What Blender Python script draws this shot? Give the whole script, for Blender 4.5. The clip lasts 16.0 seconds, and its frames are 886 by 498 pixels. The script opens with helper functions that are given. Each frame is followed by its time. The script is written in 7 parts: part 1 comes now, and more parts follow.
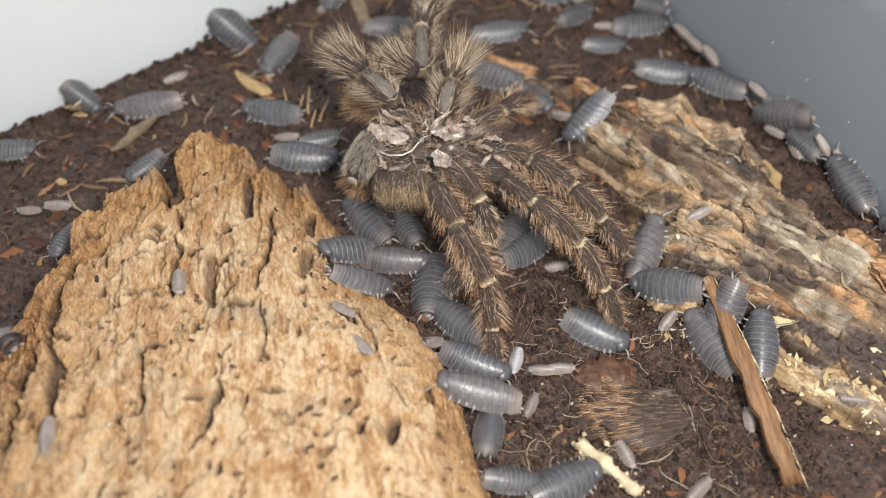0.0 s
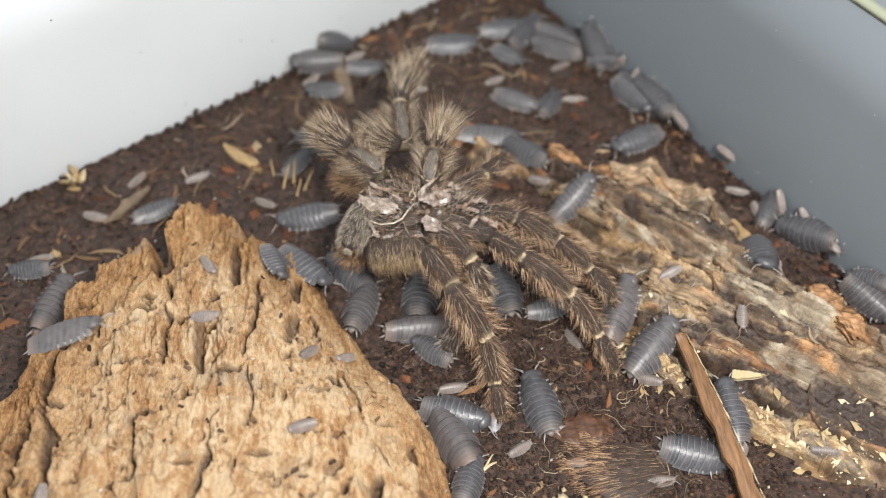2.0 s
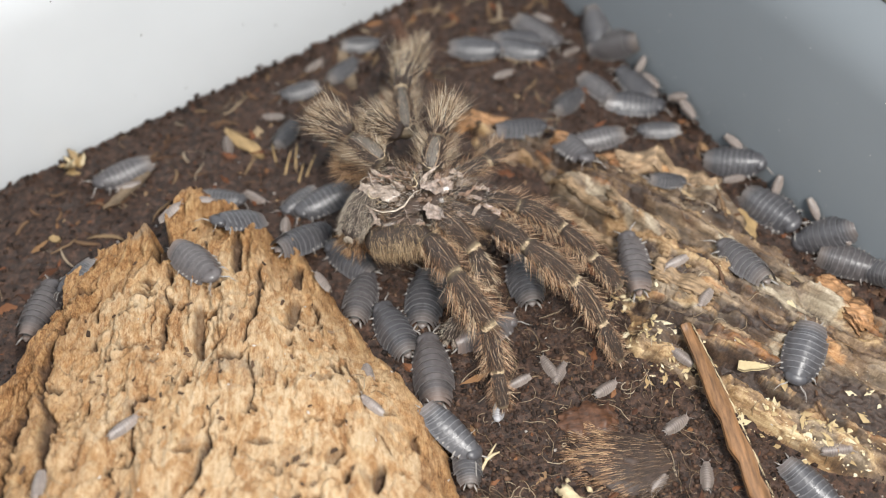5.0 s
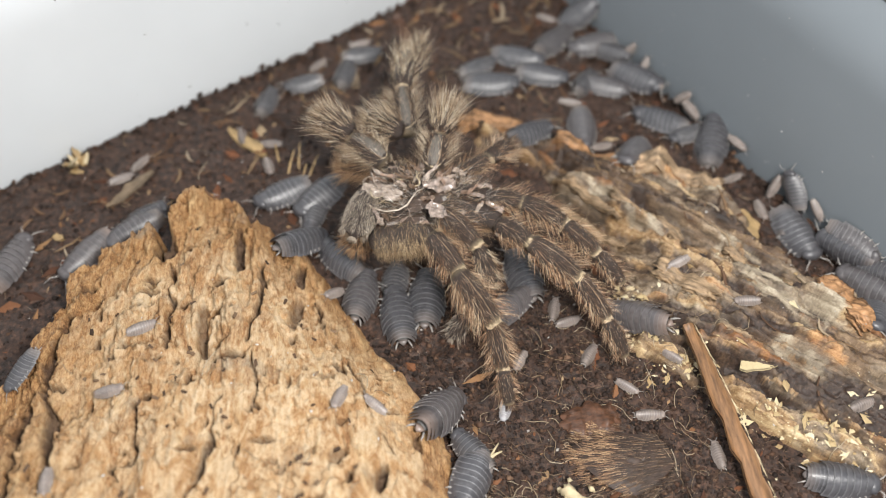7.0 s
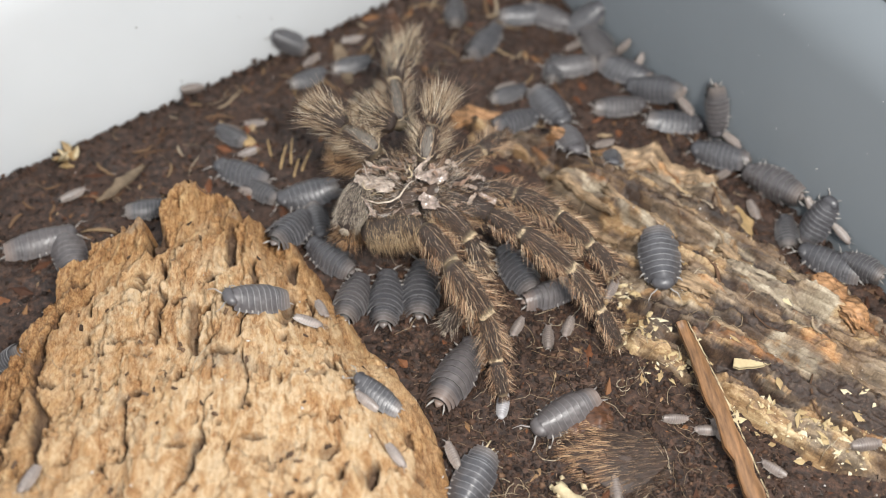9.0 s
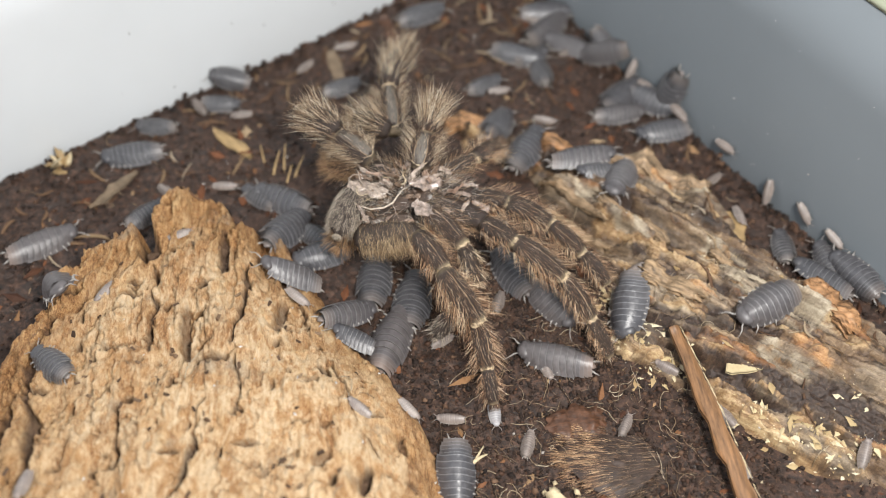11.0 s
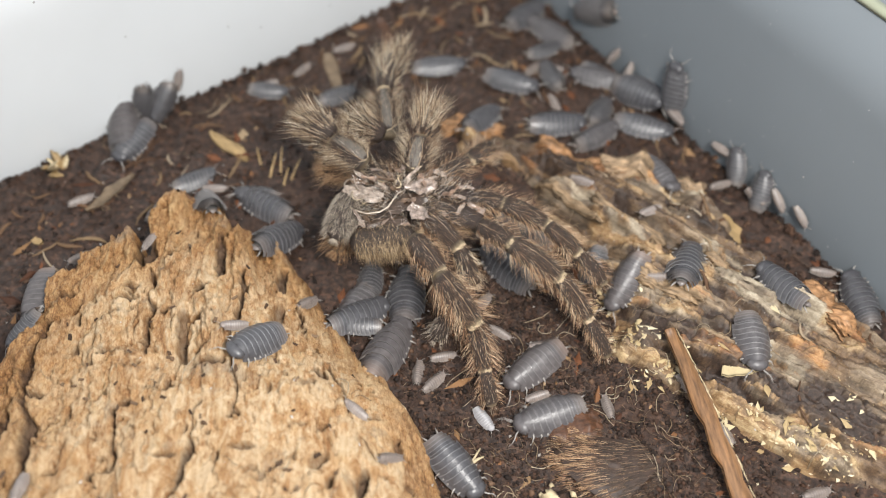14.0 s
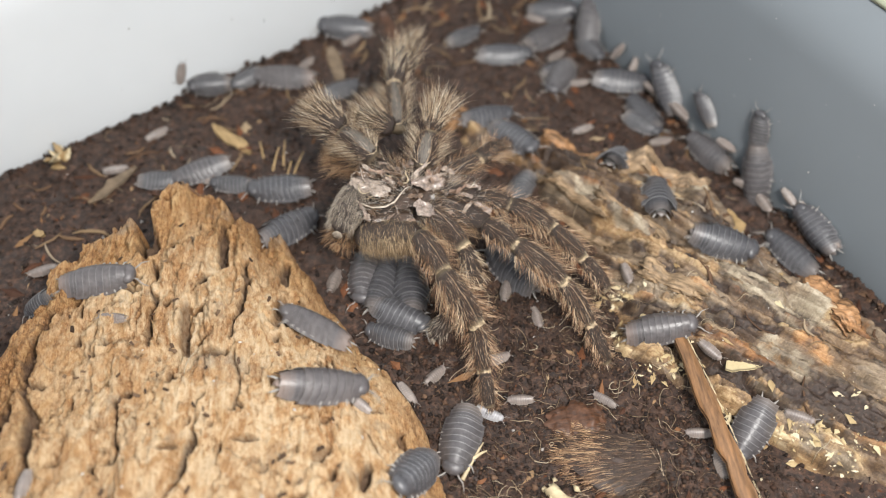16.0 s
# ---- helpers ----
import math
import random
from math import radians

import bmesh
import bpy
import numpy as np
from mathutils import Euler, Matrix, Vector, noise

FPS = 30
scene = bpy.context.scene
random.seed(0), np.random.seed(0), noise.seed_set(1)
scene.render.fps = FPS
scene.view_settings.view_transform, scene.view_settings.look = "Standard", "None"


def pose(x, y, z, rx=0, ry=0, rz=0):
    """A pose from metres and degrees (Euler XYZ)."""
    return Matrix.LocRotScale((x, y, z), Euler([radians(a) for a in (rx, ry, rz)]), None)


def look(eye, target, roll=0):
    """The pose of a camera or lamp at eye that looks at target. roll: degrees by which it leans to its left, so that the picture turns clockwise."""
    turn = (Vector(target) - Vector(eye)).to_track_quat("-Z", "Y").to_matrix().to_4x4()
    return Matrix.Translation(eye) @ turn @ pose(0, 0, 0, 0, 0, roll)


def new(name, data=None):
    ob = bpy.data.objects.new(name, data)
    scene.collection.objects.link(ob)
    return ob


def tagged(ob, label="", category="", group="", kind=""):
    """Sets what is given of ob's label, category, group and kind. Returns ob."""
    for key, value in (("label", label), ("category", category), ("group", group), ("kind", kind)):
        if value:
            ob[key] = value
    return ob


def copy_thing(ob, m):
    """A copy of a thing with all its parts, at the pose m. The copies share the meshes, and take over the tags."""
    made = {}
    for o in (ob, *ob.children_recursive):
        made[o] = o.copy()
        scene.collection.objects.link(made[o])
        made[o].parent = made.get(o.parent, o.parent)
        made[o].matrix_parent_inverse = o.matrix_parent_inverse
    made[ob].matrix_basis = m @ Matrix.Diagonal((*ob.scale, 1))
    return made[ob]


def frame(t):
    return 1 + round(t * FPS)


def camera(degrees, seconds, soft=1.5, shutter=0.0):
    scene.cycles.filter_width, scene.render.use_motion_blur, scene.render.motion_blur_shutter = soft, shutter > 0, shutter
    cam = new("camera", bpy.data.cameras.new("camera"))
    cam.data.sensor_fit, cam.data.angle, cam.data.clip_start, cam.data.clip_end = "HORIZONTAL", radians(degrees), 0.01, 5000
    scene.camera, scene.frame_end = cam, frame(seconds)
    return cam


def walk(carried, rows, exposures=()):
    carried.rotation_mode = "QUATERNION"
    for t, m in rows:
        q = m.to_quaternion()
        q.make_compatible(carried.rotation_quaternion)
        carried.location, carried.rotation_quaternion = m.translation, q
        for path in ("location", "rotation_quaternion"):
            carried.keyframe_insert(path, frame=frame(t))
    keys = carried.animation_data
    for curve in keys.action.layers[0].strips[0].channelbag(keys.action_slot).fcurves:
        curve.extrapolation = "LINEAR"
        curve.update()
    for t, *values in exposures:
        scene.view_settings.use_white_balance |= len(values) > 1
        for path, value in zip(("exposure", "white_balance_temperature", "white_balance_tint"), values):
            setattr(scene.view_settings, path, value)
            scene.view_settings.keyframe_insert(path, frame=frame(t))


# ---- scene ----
cam = camera(50.0, 16.0, soft=1.05, shutter=0.5)
cam.data.dof.use_dof, cam.data.dof.focus_distance, cam.data.dof.aperture_fstop = True, 0.184, 10.0
walk(cam, [
    (0, pose(-0.0019, -0.1267, 0.1609, 35.20, -0.17, 0.62)),
    (0.2, pose(-0.0015, -0.1270, 0.1617, 35.57, -0.11, 0.51)),
    (0.4, pose(0.0005, -0.1282, 0.1662, 37.61, 0.22, -0.07)),
    (0.5, pose(0.0012, -0.1287, 0.1677, 38.29, 0.33, -0.26)),
    (1, pose(0.0016, -0.1294, 0.1675, 39.04, 0.22, -0.66)),
    (1.5, pose(0.0010, -0.1297, 0.1668, 38.42, 0.21, -0.46)),
    (2, pose(0.0013, -0.1299, 0.1674, 38.64, 0.35, -0.46)),
    (2.5, pose(0.0004, -0.1294, 0.1657, 38.17, 0.14, -0.29)),
    (3, pose(-0.0001, -0.1292, 0.1656, 37.99, 0.13, -0.12)),
    (3.5, pose(0.0001, -0.1291, 0.1655, 38.10, 0.03, -0.16)),
    (4, pose(0.0006, -0.1288, 0.1652, 37.97, 0.07, -0.21)),
    (6.5, pose(0.0000, -0.1291, 0.1654, 38.21, 0.01, -0.03)),
    (7, pose(-0.0000, -0.1290, 0.1655, 38.00, -0.00, 0.00)),
    (7.5, pose(0.0000, -0.1285, 0.1652, 37.76, -0.12, -0.01)),
    (8, pose(-0.0002, -0.1287, 0.1648, 37.88, -0.26, -0.08)),
    (8.5, pose(-0.0000, -0.1285, 0.1648, 37.78, -0.38, -0.07)),
    (9, pose(0.0002, -0.1283, 0.1647, 37.75, -0.42, -0.08)),
    (11.5, pose(0.0008, -0.1285, 0.1647, 38.18, -0.61, -0.36)),
    (12, pose(0.0009, -0.1282, 0.1647, 38.06, -0.58, -0.36)),
    (12.5, pose(0.0002, -0.1287, 0.1649, 38.08, -0.61, -0.24)),
    (13, pose(0.0002, -0.1289, 0.1651, 38.10, -0.56, -0.19)),
    (13.5, pose(0.0003, -0.1290, 0.1650, 38.28, -0.71, -0.39)),
    (14, pose(0.0007, -0.1285, 0.1651, 38.23, -0.74, -0.47)),
    (14.5, pose(0.0009, -0.1288, 0.1646, 38.39, -0.79, -0.45)),
    (15, pose(0.0005, -0.1289, 0.1647, 38.35, -0.80, -0.43)),
    (15.5, pose(0.0001, -0.1287, 0.1644, 38.16, -0.86, -0.30)),
    (16, pose(-0.0001, -0.1289, 0.1640, 38.14, -0.91, -0.30))])

# ---- light: one small lamp high beside the camera, and the soft light of the room ----
world = bpy.data.worlds.new("room_light")
world.use_nodes = True
scene.world = world
world.node_tree.nodes["Background"].inputs[0].default_value = (0.86, 0.93, 1.0, 1)
world.node_tree.nodes["Background"].inputs[1].default_value = 1.08
key = new("lamp", bpy.data.lights.new("lamp", "AREA"))
key.data.shape, key.data.size, key.data.energy, key.data.color = "DISK", 0.050, 0.985, (1.0, 0.97, 0.93)
key.matrix_world = look((0.065, -0.145, 0.225), (-0.005, -0.005, 0))
scene.view_settings.exposure = -0.08

MM = 0.001
rng = np.random.RandomState(7)


def mm(x, y, z, rx=0, ry=0, rz=0):
    return pose(x * MM, y * MM, z * MM, rx, ry, rz)


# ---- shared forms ----
def hash2(i, j, seed):
    n = np.sin(i * 127.1 + j * 311.7 + seed * 74.7) * 43758.5453
    return n - np.floor(n)


def grain2(x, y, seed=0):
    """Smooth value noise, -1 to 1."""
    i, j = np.floor(x), np.floor(y)
    u, v = x - i, y - j
    u, v = u * u * (3 - 2 * u), v * v * (3 - 2 * v)
    a, b = hash2(i, j, seed), hash2(i + 1, j, seed)
    c, d = hash2(i, j + 1, seed), hash2(i + 1, j + 1, seed)
    return 2 * (a + (b - a) * u + (c - a) * v + (a - b - c + d) * u * v) - 1


def fbm(x, y, seed=0, octaves=4):
    total, amp = 0, 1.0
    for o in range(octaves):
        total = total + amp * grain2(x * 2 ** o + 17 * o, y * 2 ** o - 9 * o, seed + o)
        amp *= 0.5
    return total / 1.9


def inside(x, y, outline):
    """Distance in mm to a closed outline, positive inside it."""
    best, odd = np.full(np.shape(x), 1e9), np.zeros(np.shape(x), bool)
    for (ax, ay), (bx, by) in zip(outline, outline[1:] + outline[:1]):
        dx, dy = bx - ax, by - ay
        k = np.clip(((x - ax) * dx + (y - ay) * dy) / (dx * dx + dy * dy), 0, 1)
        best = np.minimum(best, np.hypot(x - ax - k * dx, y - ay - k * dy))
        odd ^= ((ay > y) != (by > y)) & (x < ax + dx * (y - ay) / (dy if dy else 1e-9))
    return np.where(odd, best, -best)


def ramp(v, lo, hi):
    k = np.clip((v - lo) / (hi - lo), 0, 1)
    return k * k * (3 - 2 * k)


# outlines and heights, in millimetres
BARK = [(-87, -85), (-85, -52), (-83, -41), (-79, -33), (-76.7, -24), (-75, -21.6), (-76.2, -15.7), (-74.9, -12.2), (-72.6, -11.3), (-70.9, -5.9),
        (-65, -2.9), (-62.2, -0.9), (-60.6, -3.1), (-58.4, -10), (-57, -4.4), (-58.7, 2.7), (-56.4, 8.6), (-51.3, 10.9), (-48.8, 9.2), (-45.5, 9),
        (-42.3, 4), (-42.2, -3), (-41, 2.6), (-39.1, 3.6), (-34.7, 1.8), (-31, -1), (-23.3, -12.4), (-17.7, -21.6), (-13.6, -27), (-7.8, -33),
        (-4, -39), (1.4, -50.4), (3.8, -59.4), (10, -85), (-30, -110), (-78, -105)]
LOG = [(4, 40), (10, 43), (29, 31), (50, 27), (66, 15), (73, 1), (91, -17), (120, -45), (110, -75), (85, -59), (70, -51),
       (56, -42), (46, -32), (38, -27), (36, -12), (34, -1), (22, 21), (6, 32)]


def soil_form(x, y):
    return 0.9 * fbm(x / 22, y / 22, 3, 3) + 1.5 * ramp(y - 0.6 * x, 60, 110)


def bark_top(x, y):
    """The slab's upper side: a low arch that thins out to a few millimetres along its margin beside the moult."""
    top = 9.5 + 0.11 * (10 - y) - 3.5 * ((x + 42 + 0.1 * y) / 38) ** 2
    edge = np.full(np.shape(x), 1e9)
    margin = [(-38, 5)] + BARK[24:34]
    for (ax, ay), (bx, by) in zip(margin, margin[1:]):
        dx, dy = bx - ax, by - ay
        k = np.clip(((x - ax) * dx + (y - ay) * dy) / (dx * dx + dy * dy), 0, 1)
        edge = np.minimum(edge, np.hypot(x - ax - k * dx, y - ay - k * dy))
    return 2.6 + (top - 2.6) * (1 - (1 - np.clip(edge / 22, 0, 1)) ** 2.2)


def bark_form(x, y):
    return -3 + (bark_top(x, y) + 3) * ramp(inside(x, y, BARK), -1.3, 0.9) ** 0.5


def log_form(x, y):
    return -1.5 + 8.5 * ramp(inside(x, y, LOG), -1, 11) ** 0.7


def surface(x, y):
    return np.maximum(np.maximum(soil_form(x, y), bark_form(x, y)), log_form(x, y))


# ---- materials ----
class Nodes:
    """A small node material builder."""

    def __init__(self, name, rough=0.6, spec=0.5):
        self.m = bpy.data.materials.new(name)
        self.m.use_nodes = True
        self.t = self.m.node_tree
        self.b = self.t.nodes["Principled BSDF"]
        self.b.inputs["Roughness"].default_value = rough
        self.b.inputs["Specular IOR Level"].default_value = spec

    def add(self, kind, **inputs):
        n = self.t.nodes.new(kind)
        for k, v in inputs.items():
            if k == "at":
                continue
            n.inputs[k.replace("_", " ")].default_value = v
        return n

    def link(self, a, b):
        self.t.links.new(a, b)

    def noise(self, scale, detail=4, rough=0.6, stretch=None, turn=0.0, warp=0.0):
        co = self.t.nodes.new("ShaderNodeTexCoord").outputs["Object"]
        if stretch:
            mp = self.t.nodes.new("ShaderNodeMapping")
            mp.vector_type = "TEXTURE"
            mp.inputs["Scale"].default_value = stretch
            mp.inputs["Rotation"].default_value = (0, 0, turn)
            self.link(co, mp.inputs[0])
            co = mp.outputs[0]
        n = self.add("ShaderNodeTexNoise", Scale=scale, Detail=detail, Roughness=rough, Distortion=warp)
        self.link(co, n.inputs["Vector"])
        return n.outputs[0]

    def attr(self, name):
        n = self.t.nodes.new("ShaderNodeAttribute")
        n.attribute_name = name
        return n.outputs["Fac"]

    def ramp(self, fac, stops):
        n = self.t.nodes.new("ShaderNodeValToRGB")
        el = n.color_ramp.elements
        while len(el) < len(stops):
            el.new(0.5)
        for e, (p, c) in zip(el, stops):
            e.position, e.color = p, (*c, 1) if len(c) == 3 else c
        self.link(fac, n.inputs[0])
        return n.outputs[0]

    def mix(self, fac, a, b, how="MIX"):
        n = self.t.nodes.new("ShaderNodeMix")
        n.data_type, n.blend_type = "RGBA", how
        for socket, v in ((n.inputs[0], fac), (n.inputs[6], a), (n.inputs[7], b)):
            if isinstance(v, (int, float)):
                socket.default_value = v
            elif isinstance(v, tuple):
                socket.default_value = (*v, 1)
            else:
                self.link(v, socket)
        return n.outputs[2]

    def math(self, op, a, b=0.0):
        n = self.t.nodes.new("ShaderNodeMath")
        n.operation = op
        for socket, v in ((n.inputs[0], a), (n.inputs[1], b)):
            if isinstance(v, (int, float)):
                socket.default_value = v
            else:
                self.link(v, socket)
        return n.outputs[0]

    def random(self, island=False):
        if island:
            return self.t.nodes.new("ShaderNodeNewGeometry").outputs["Random Per Island"]
        return self.t.nodes.new("ShaderNodeObjectInfo").outputs["Random"]

    def bump(self, height, strength, dist):
        n = self.add("ShaderNodeBump", Strength=strength, Distance=dist)
        self.link(height, n.inputs["Height"])
        self.link(n.outputs[0], self.b.inputs["Normal"])

    def done(self, colour, rough=None):
        if isinstance(colour, tuple):
            self.b.inputs["Base Color"].default_value = (*colour, 1)
        else:
            self.link(colour, self.b.inputs["Base Color"])
        if rough is not None:
            self.link(rough, self.b.inputs["Roughness"])
        return self.m


def soil_material():
    n = Nodes("damp_soil", 0.6, 0.5)
    a = n.noise(900, 6, 0.7)
    b = n.noise(90, 4, 0.6)
    c = n.ramp(a, [(0.34, (0.011, 0.0066, 0.0048)), (0.5, (0.041, 0.022, 0.0145)), (0.70, (0.15, 0.077, 0.047))])
    c = n.mix(n.ramp(b, [(0.5, (0, 0, 0)), (0.72, (0.7, 0.7, 0.7))]), c, (0.058, 0.029, 0.018))
    n.bump(n.noise(1600, 5, 0.7), 0.7, 0.0006)
    return n.done(c, n.ramp(b, [(0.35, (0.28, 0.28, 0.28)), (0.6, (0.7, 0.7, 0.7))]))


def crumb_material(name, stops, rough=0.75):
    n = Nodes(name, rough, 0.35)
    c = n.ramp(n.random(True), stops)
    c = n.mix(n.noise(1500, 4, 0.6), c, (0.02, 0.012, 0.008), "MULTIPLY")
    c2 = n.ramp(n.random(True), stops)
    n.bump(n.noise(2500, 4, 0.6), 0.5, 0.0004)
    return n.done(n.mix(0.35, c2, c))


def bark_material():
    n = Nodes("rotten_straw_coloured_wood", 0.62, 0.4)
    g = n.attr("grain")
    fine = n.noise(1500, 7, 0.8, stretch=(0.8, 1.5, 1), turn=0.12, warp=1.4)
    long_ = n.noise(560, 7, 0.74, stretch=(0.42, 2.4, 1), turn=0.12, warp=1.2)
    # Wood grain tones; grooves go darker, so their shade is painted in too.
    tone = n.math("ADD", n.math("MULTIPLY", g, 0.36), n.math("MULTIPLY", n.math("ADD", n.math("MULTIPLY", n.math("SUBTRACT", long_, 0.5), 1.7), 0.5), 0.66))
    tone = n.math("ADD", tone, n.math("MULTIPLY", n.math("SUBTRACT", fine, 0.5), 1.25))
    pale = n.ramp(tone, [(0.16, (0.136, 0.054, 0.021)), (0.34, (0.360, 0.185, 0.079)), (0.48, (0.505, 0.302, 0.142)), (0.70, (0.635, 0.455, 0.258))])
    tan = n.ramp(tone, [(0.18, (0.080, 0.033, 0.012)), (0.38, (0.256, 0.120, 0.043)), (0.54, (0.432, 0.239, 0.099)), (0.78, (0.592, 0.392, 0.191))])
    blotch = n.noise(150, 6, 0.7, stretch=(0.7, 1.6, 1), turn=0.12, warp=0.9)
    pale = n.mix(n.ramp(blotch, [(0.42, (0, 0, 0)), (0.56, (0.85, 0.85, 0.85))]), pale, n.mix(0.35, tan, (0.34, 0.17, 0.07)))
    cream = n.ramp(tone, [(0.20, (0.352, 0.189, 0.086)), (0.42, (0.560, 0.377, 0.207)), (0.66, (0.670, 0.510, 0.330))])
    pale = n.mix(n.ramp(n.noise(230, 5, 0.7, stretch=(0.7, 1.4, 1), turn=0.12, warp=0.9), [(0.44, (0, 0, 0)), (0.56, (0.9, 0.9, 0.9))]), pale, cream)
    c = n.mix(n.attr("tip"), pale, tan)
    grey = n.ramp(n.noise(85, 5, 0.65), [(0.58, (0, 0, 0)), (0.70, (0.65, 0.65, 0.65))])
    c = n.mix(grey, c, n.ramp(fine, [(0.35, (0.17, 0.125, 0.085)), (0.65, (0.40, 0.32, 0.23))]))
    # Holes, slots and cracks are darkened by colour, as shade inside the recess.
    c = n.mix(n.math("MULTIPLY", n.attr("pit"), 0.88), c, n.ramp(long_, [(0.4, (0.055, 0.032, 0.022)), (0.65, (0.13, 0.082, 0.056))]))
    n.bump(n.mix(0.45, fine, long_), 0.85, 0.0008)
    return n.done(c)


def log_material():
    n = Nodes("rotten_brown_wood_with_mould", 0.42, 0.5)
    turn = math.radians(-36)
    g = n.attr("grain")
    streak = n.noise(420, 7, 0.75, stretch=(2.8, 0.45, 1), turn=turn, warp=0.6)
    fine = n.noise(1500, 5, 0.7)
    # Tone follows the grain: streaks of the wood, with groove shade in the colour.
    tone = n.math("ADD", n.math("MULTIPLY", g, 0.45), n.math("MULTIPLY", n.math("SUBTRACT", streak, 0.5), 0.9))
    tone = n.math("ADD", n.math("ADD", tone, 0.27), n.math("MULTIPLY", n.math("SUBTRACT", fine, 0.5), 0.3))
    base = n.ramp(tone, [(0.3, (0.022, 0.013, 0.009)), (0.47, (0.085, 0.050, 0.029)), (0.6, (0.19, 0.118, 0.064)), (0.78, (0.42, 0.30, 0.18))])
    mould = n.ramp(tone, [(0.25, (0.11, 0.082, 0.054)), (0.5, (0.33, 0.265, 0.185)), (0.72, (0.64, 0.55, 0.41))])
    rust = n.ramp(tone, [(0.25, (0.07, 0.026, 0.011)), (0.5, (0.28, 0.125, 0.045)), (0.72, (0.56, 0.33, 0.15))])
    cream = n.ramp(tone, [(0.3, (0.10, 0.052, 0.025)), (0.5, (0.33, 0.20, 0.095)), (0.66, (0.58, 0.42, 0.23)), (0.82, (0.76, 0.62, 0.40))])
    dirt = n.ramp(fine, [(0.3, (0.014, 0.009, 0.007)), (0.55, (0.050, 0.030, 0.021)), (0.75, (0.14, 0.085, 0.055))])
    c = n.mix(n.attr("mould"), base, mould)
    c = n.mix(n.attr("rust"), c, rust)
    c = n.mix(n.attr("dirt"), c, dirt)
    c = n.mix(n.attr("cream"), c, cream)
    n.bump(n.mix(0.5, streak, fine), 0.8, 0.0006)
    return n.done(c)


def shell_material(name, dark, pale, tail, rough=0.3):
    n = Nodes(name, rough, 0.6)
    spots = n.noise(700, 4, 0.6)
    c = n.mix(n.ramp(spots, [(0.38, (0, 0, 0)), (0.72, (1, 1, 1))]), dark, tuple(v * 1.7 for v in dark))
    c = n.mix(n.math("MULTIPLY", n.random(), 0.35), c, tuple(v * m for v, m in zip(dark, (0.8, 0.85, 0.95))))
    c = n.mix(n.math("MULTIPLY", n.attr("rim"), 0.75), c, pale)
    c = n.mix(n.attr("tail"), c, tail)
    n.bump(n.noise(1800, 4, 0.6), 0.22, 0.0003)
    return n.done(c, n.ramp(spots, [(0.3, (rough * 0.8,) * 3), (0.7, (rough * 1.3,) * 3)]))


def plain(name, colour, rough=0.5, spread=0.35, scale=900, stretch=None, turn=0.0, spec=0.5):
    n = Nodes(name, rough, spec)
    f = n.noise(scale, 5, 0.65, stretch, turn)
    lo = tuple(v * (1 - spread) for v in colour)
    hi = tuple(min(v * (1 + spread), 1) for v in colour)
    c = n.ramp(f, [(0.3, lo), (0.7, hi)])
    n.bump(f, 0.4, 0.0003)
    return n.done(c)


def cuticle_material():
    n = Nodes("dark_spider_cuticle", 0.42, 0.5)
    f = n.noise(1500, 6, 0.75)
    c = n.ramp(f, [(0.3, (0.014, 0.009, 0.007)), (0.7, (0.058, 0.036, 0.026))])
    c = n.mix(n.math("MULTIPLY", n.attr("pale"), 0.6), c, (0.60, 0.47, 0.29))
    n.bump(n.noise(2500, 5, 0.7), 0.8, 0.0005)
    return n.done(c)


def bristle_material(name, stops):
    n = Nodes(name, 0.5, 0.5)
    return n.done(n.ramp(n.random(True), stops))


def plastic(name, colour, rough):
    n = Nodes(name, rough, 0.4)
    f = n.noise(14, 4, 0.6)
    c = n.ramp(f, [(0.3, tuple(v * 0.93 for v in colour)), (0.75, tuple(min(1, v * 1.05) for v in colour))])
    n.bump(n.noise(120, 3, 0.5), 0.08, 0.0006)
    return n.done(c)


SOIL = soil_material()
CRUMB = crumb_material("soil_crumbs", [(0.0, (0.014, 0.008, 0.0056)), (0.55, (0.042, 0.023, 0.0145)), (0.88, (0.088, 0.043, 0.025)), (1.0, (0.19, 0.110, 0.066))])
CHIP = crumb_material("reddish_wood_crumbs", [(0.0, (0.07, 0.028, 0.014)), (0.5, (0.20, 0.075, 0.032)), (0.8, (0.30, 0.16, 0.07)), (1.0, (0.45, 0.33, 0.20))])
FIBRE = crumb_material("soil_fibres", [(0.0, (0.03, 0.016, 0.010)), (0.6, (0.09, 0.050, 0.030)), (0.9, (0.19, 0.115, 0.07)), (1.0, (0.42, 0.31, 0.21))])
FLAKE = crumb_material("pale_yellow_wood_flakes", [(0.0, (0.40, 0.27, 0.13)), (0.5, (0.62, 0.48, 0.26)), (1.0, (0.82, 0.73, 0.52))])
DARKCHIP = crumb_material("brown_droppings", [(0.0, (0.05, 0.028, 0.016)), (0.6, (0.14, 0.08, 0.045)), (1.0, (0.26, 0.17, 0.10))])
SLIVER = crumb_material("plant_slivers", [(0.0, (0.06, 0.03, 0.017)), (0.4, (0.16, 0.085, 0.045)), (0.75, (0.30, 0.20, 0.11)), (1.0, (0.50, 0.41, 0.30))])
BARKWOOD = bark_material()
LOGWOOD = log_material()
SLATE = shell_material("slate_grey_shell", (0.059, 0.056, 0.059), (0.206, 0.202, 0.206), (0.26, 0.21, 0.18), 0.34)
DUSK = shell_material("dusky_brown_grey_shell", (0.074, 0.066, 0.066), (0.215, 0.206, 0.202), (0.28, 0.22, 0.18), 0.37)
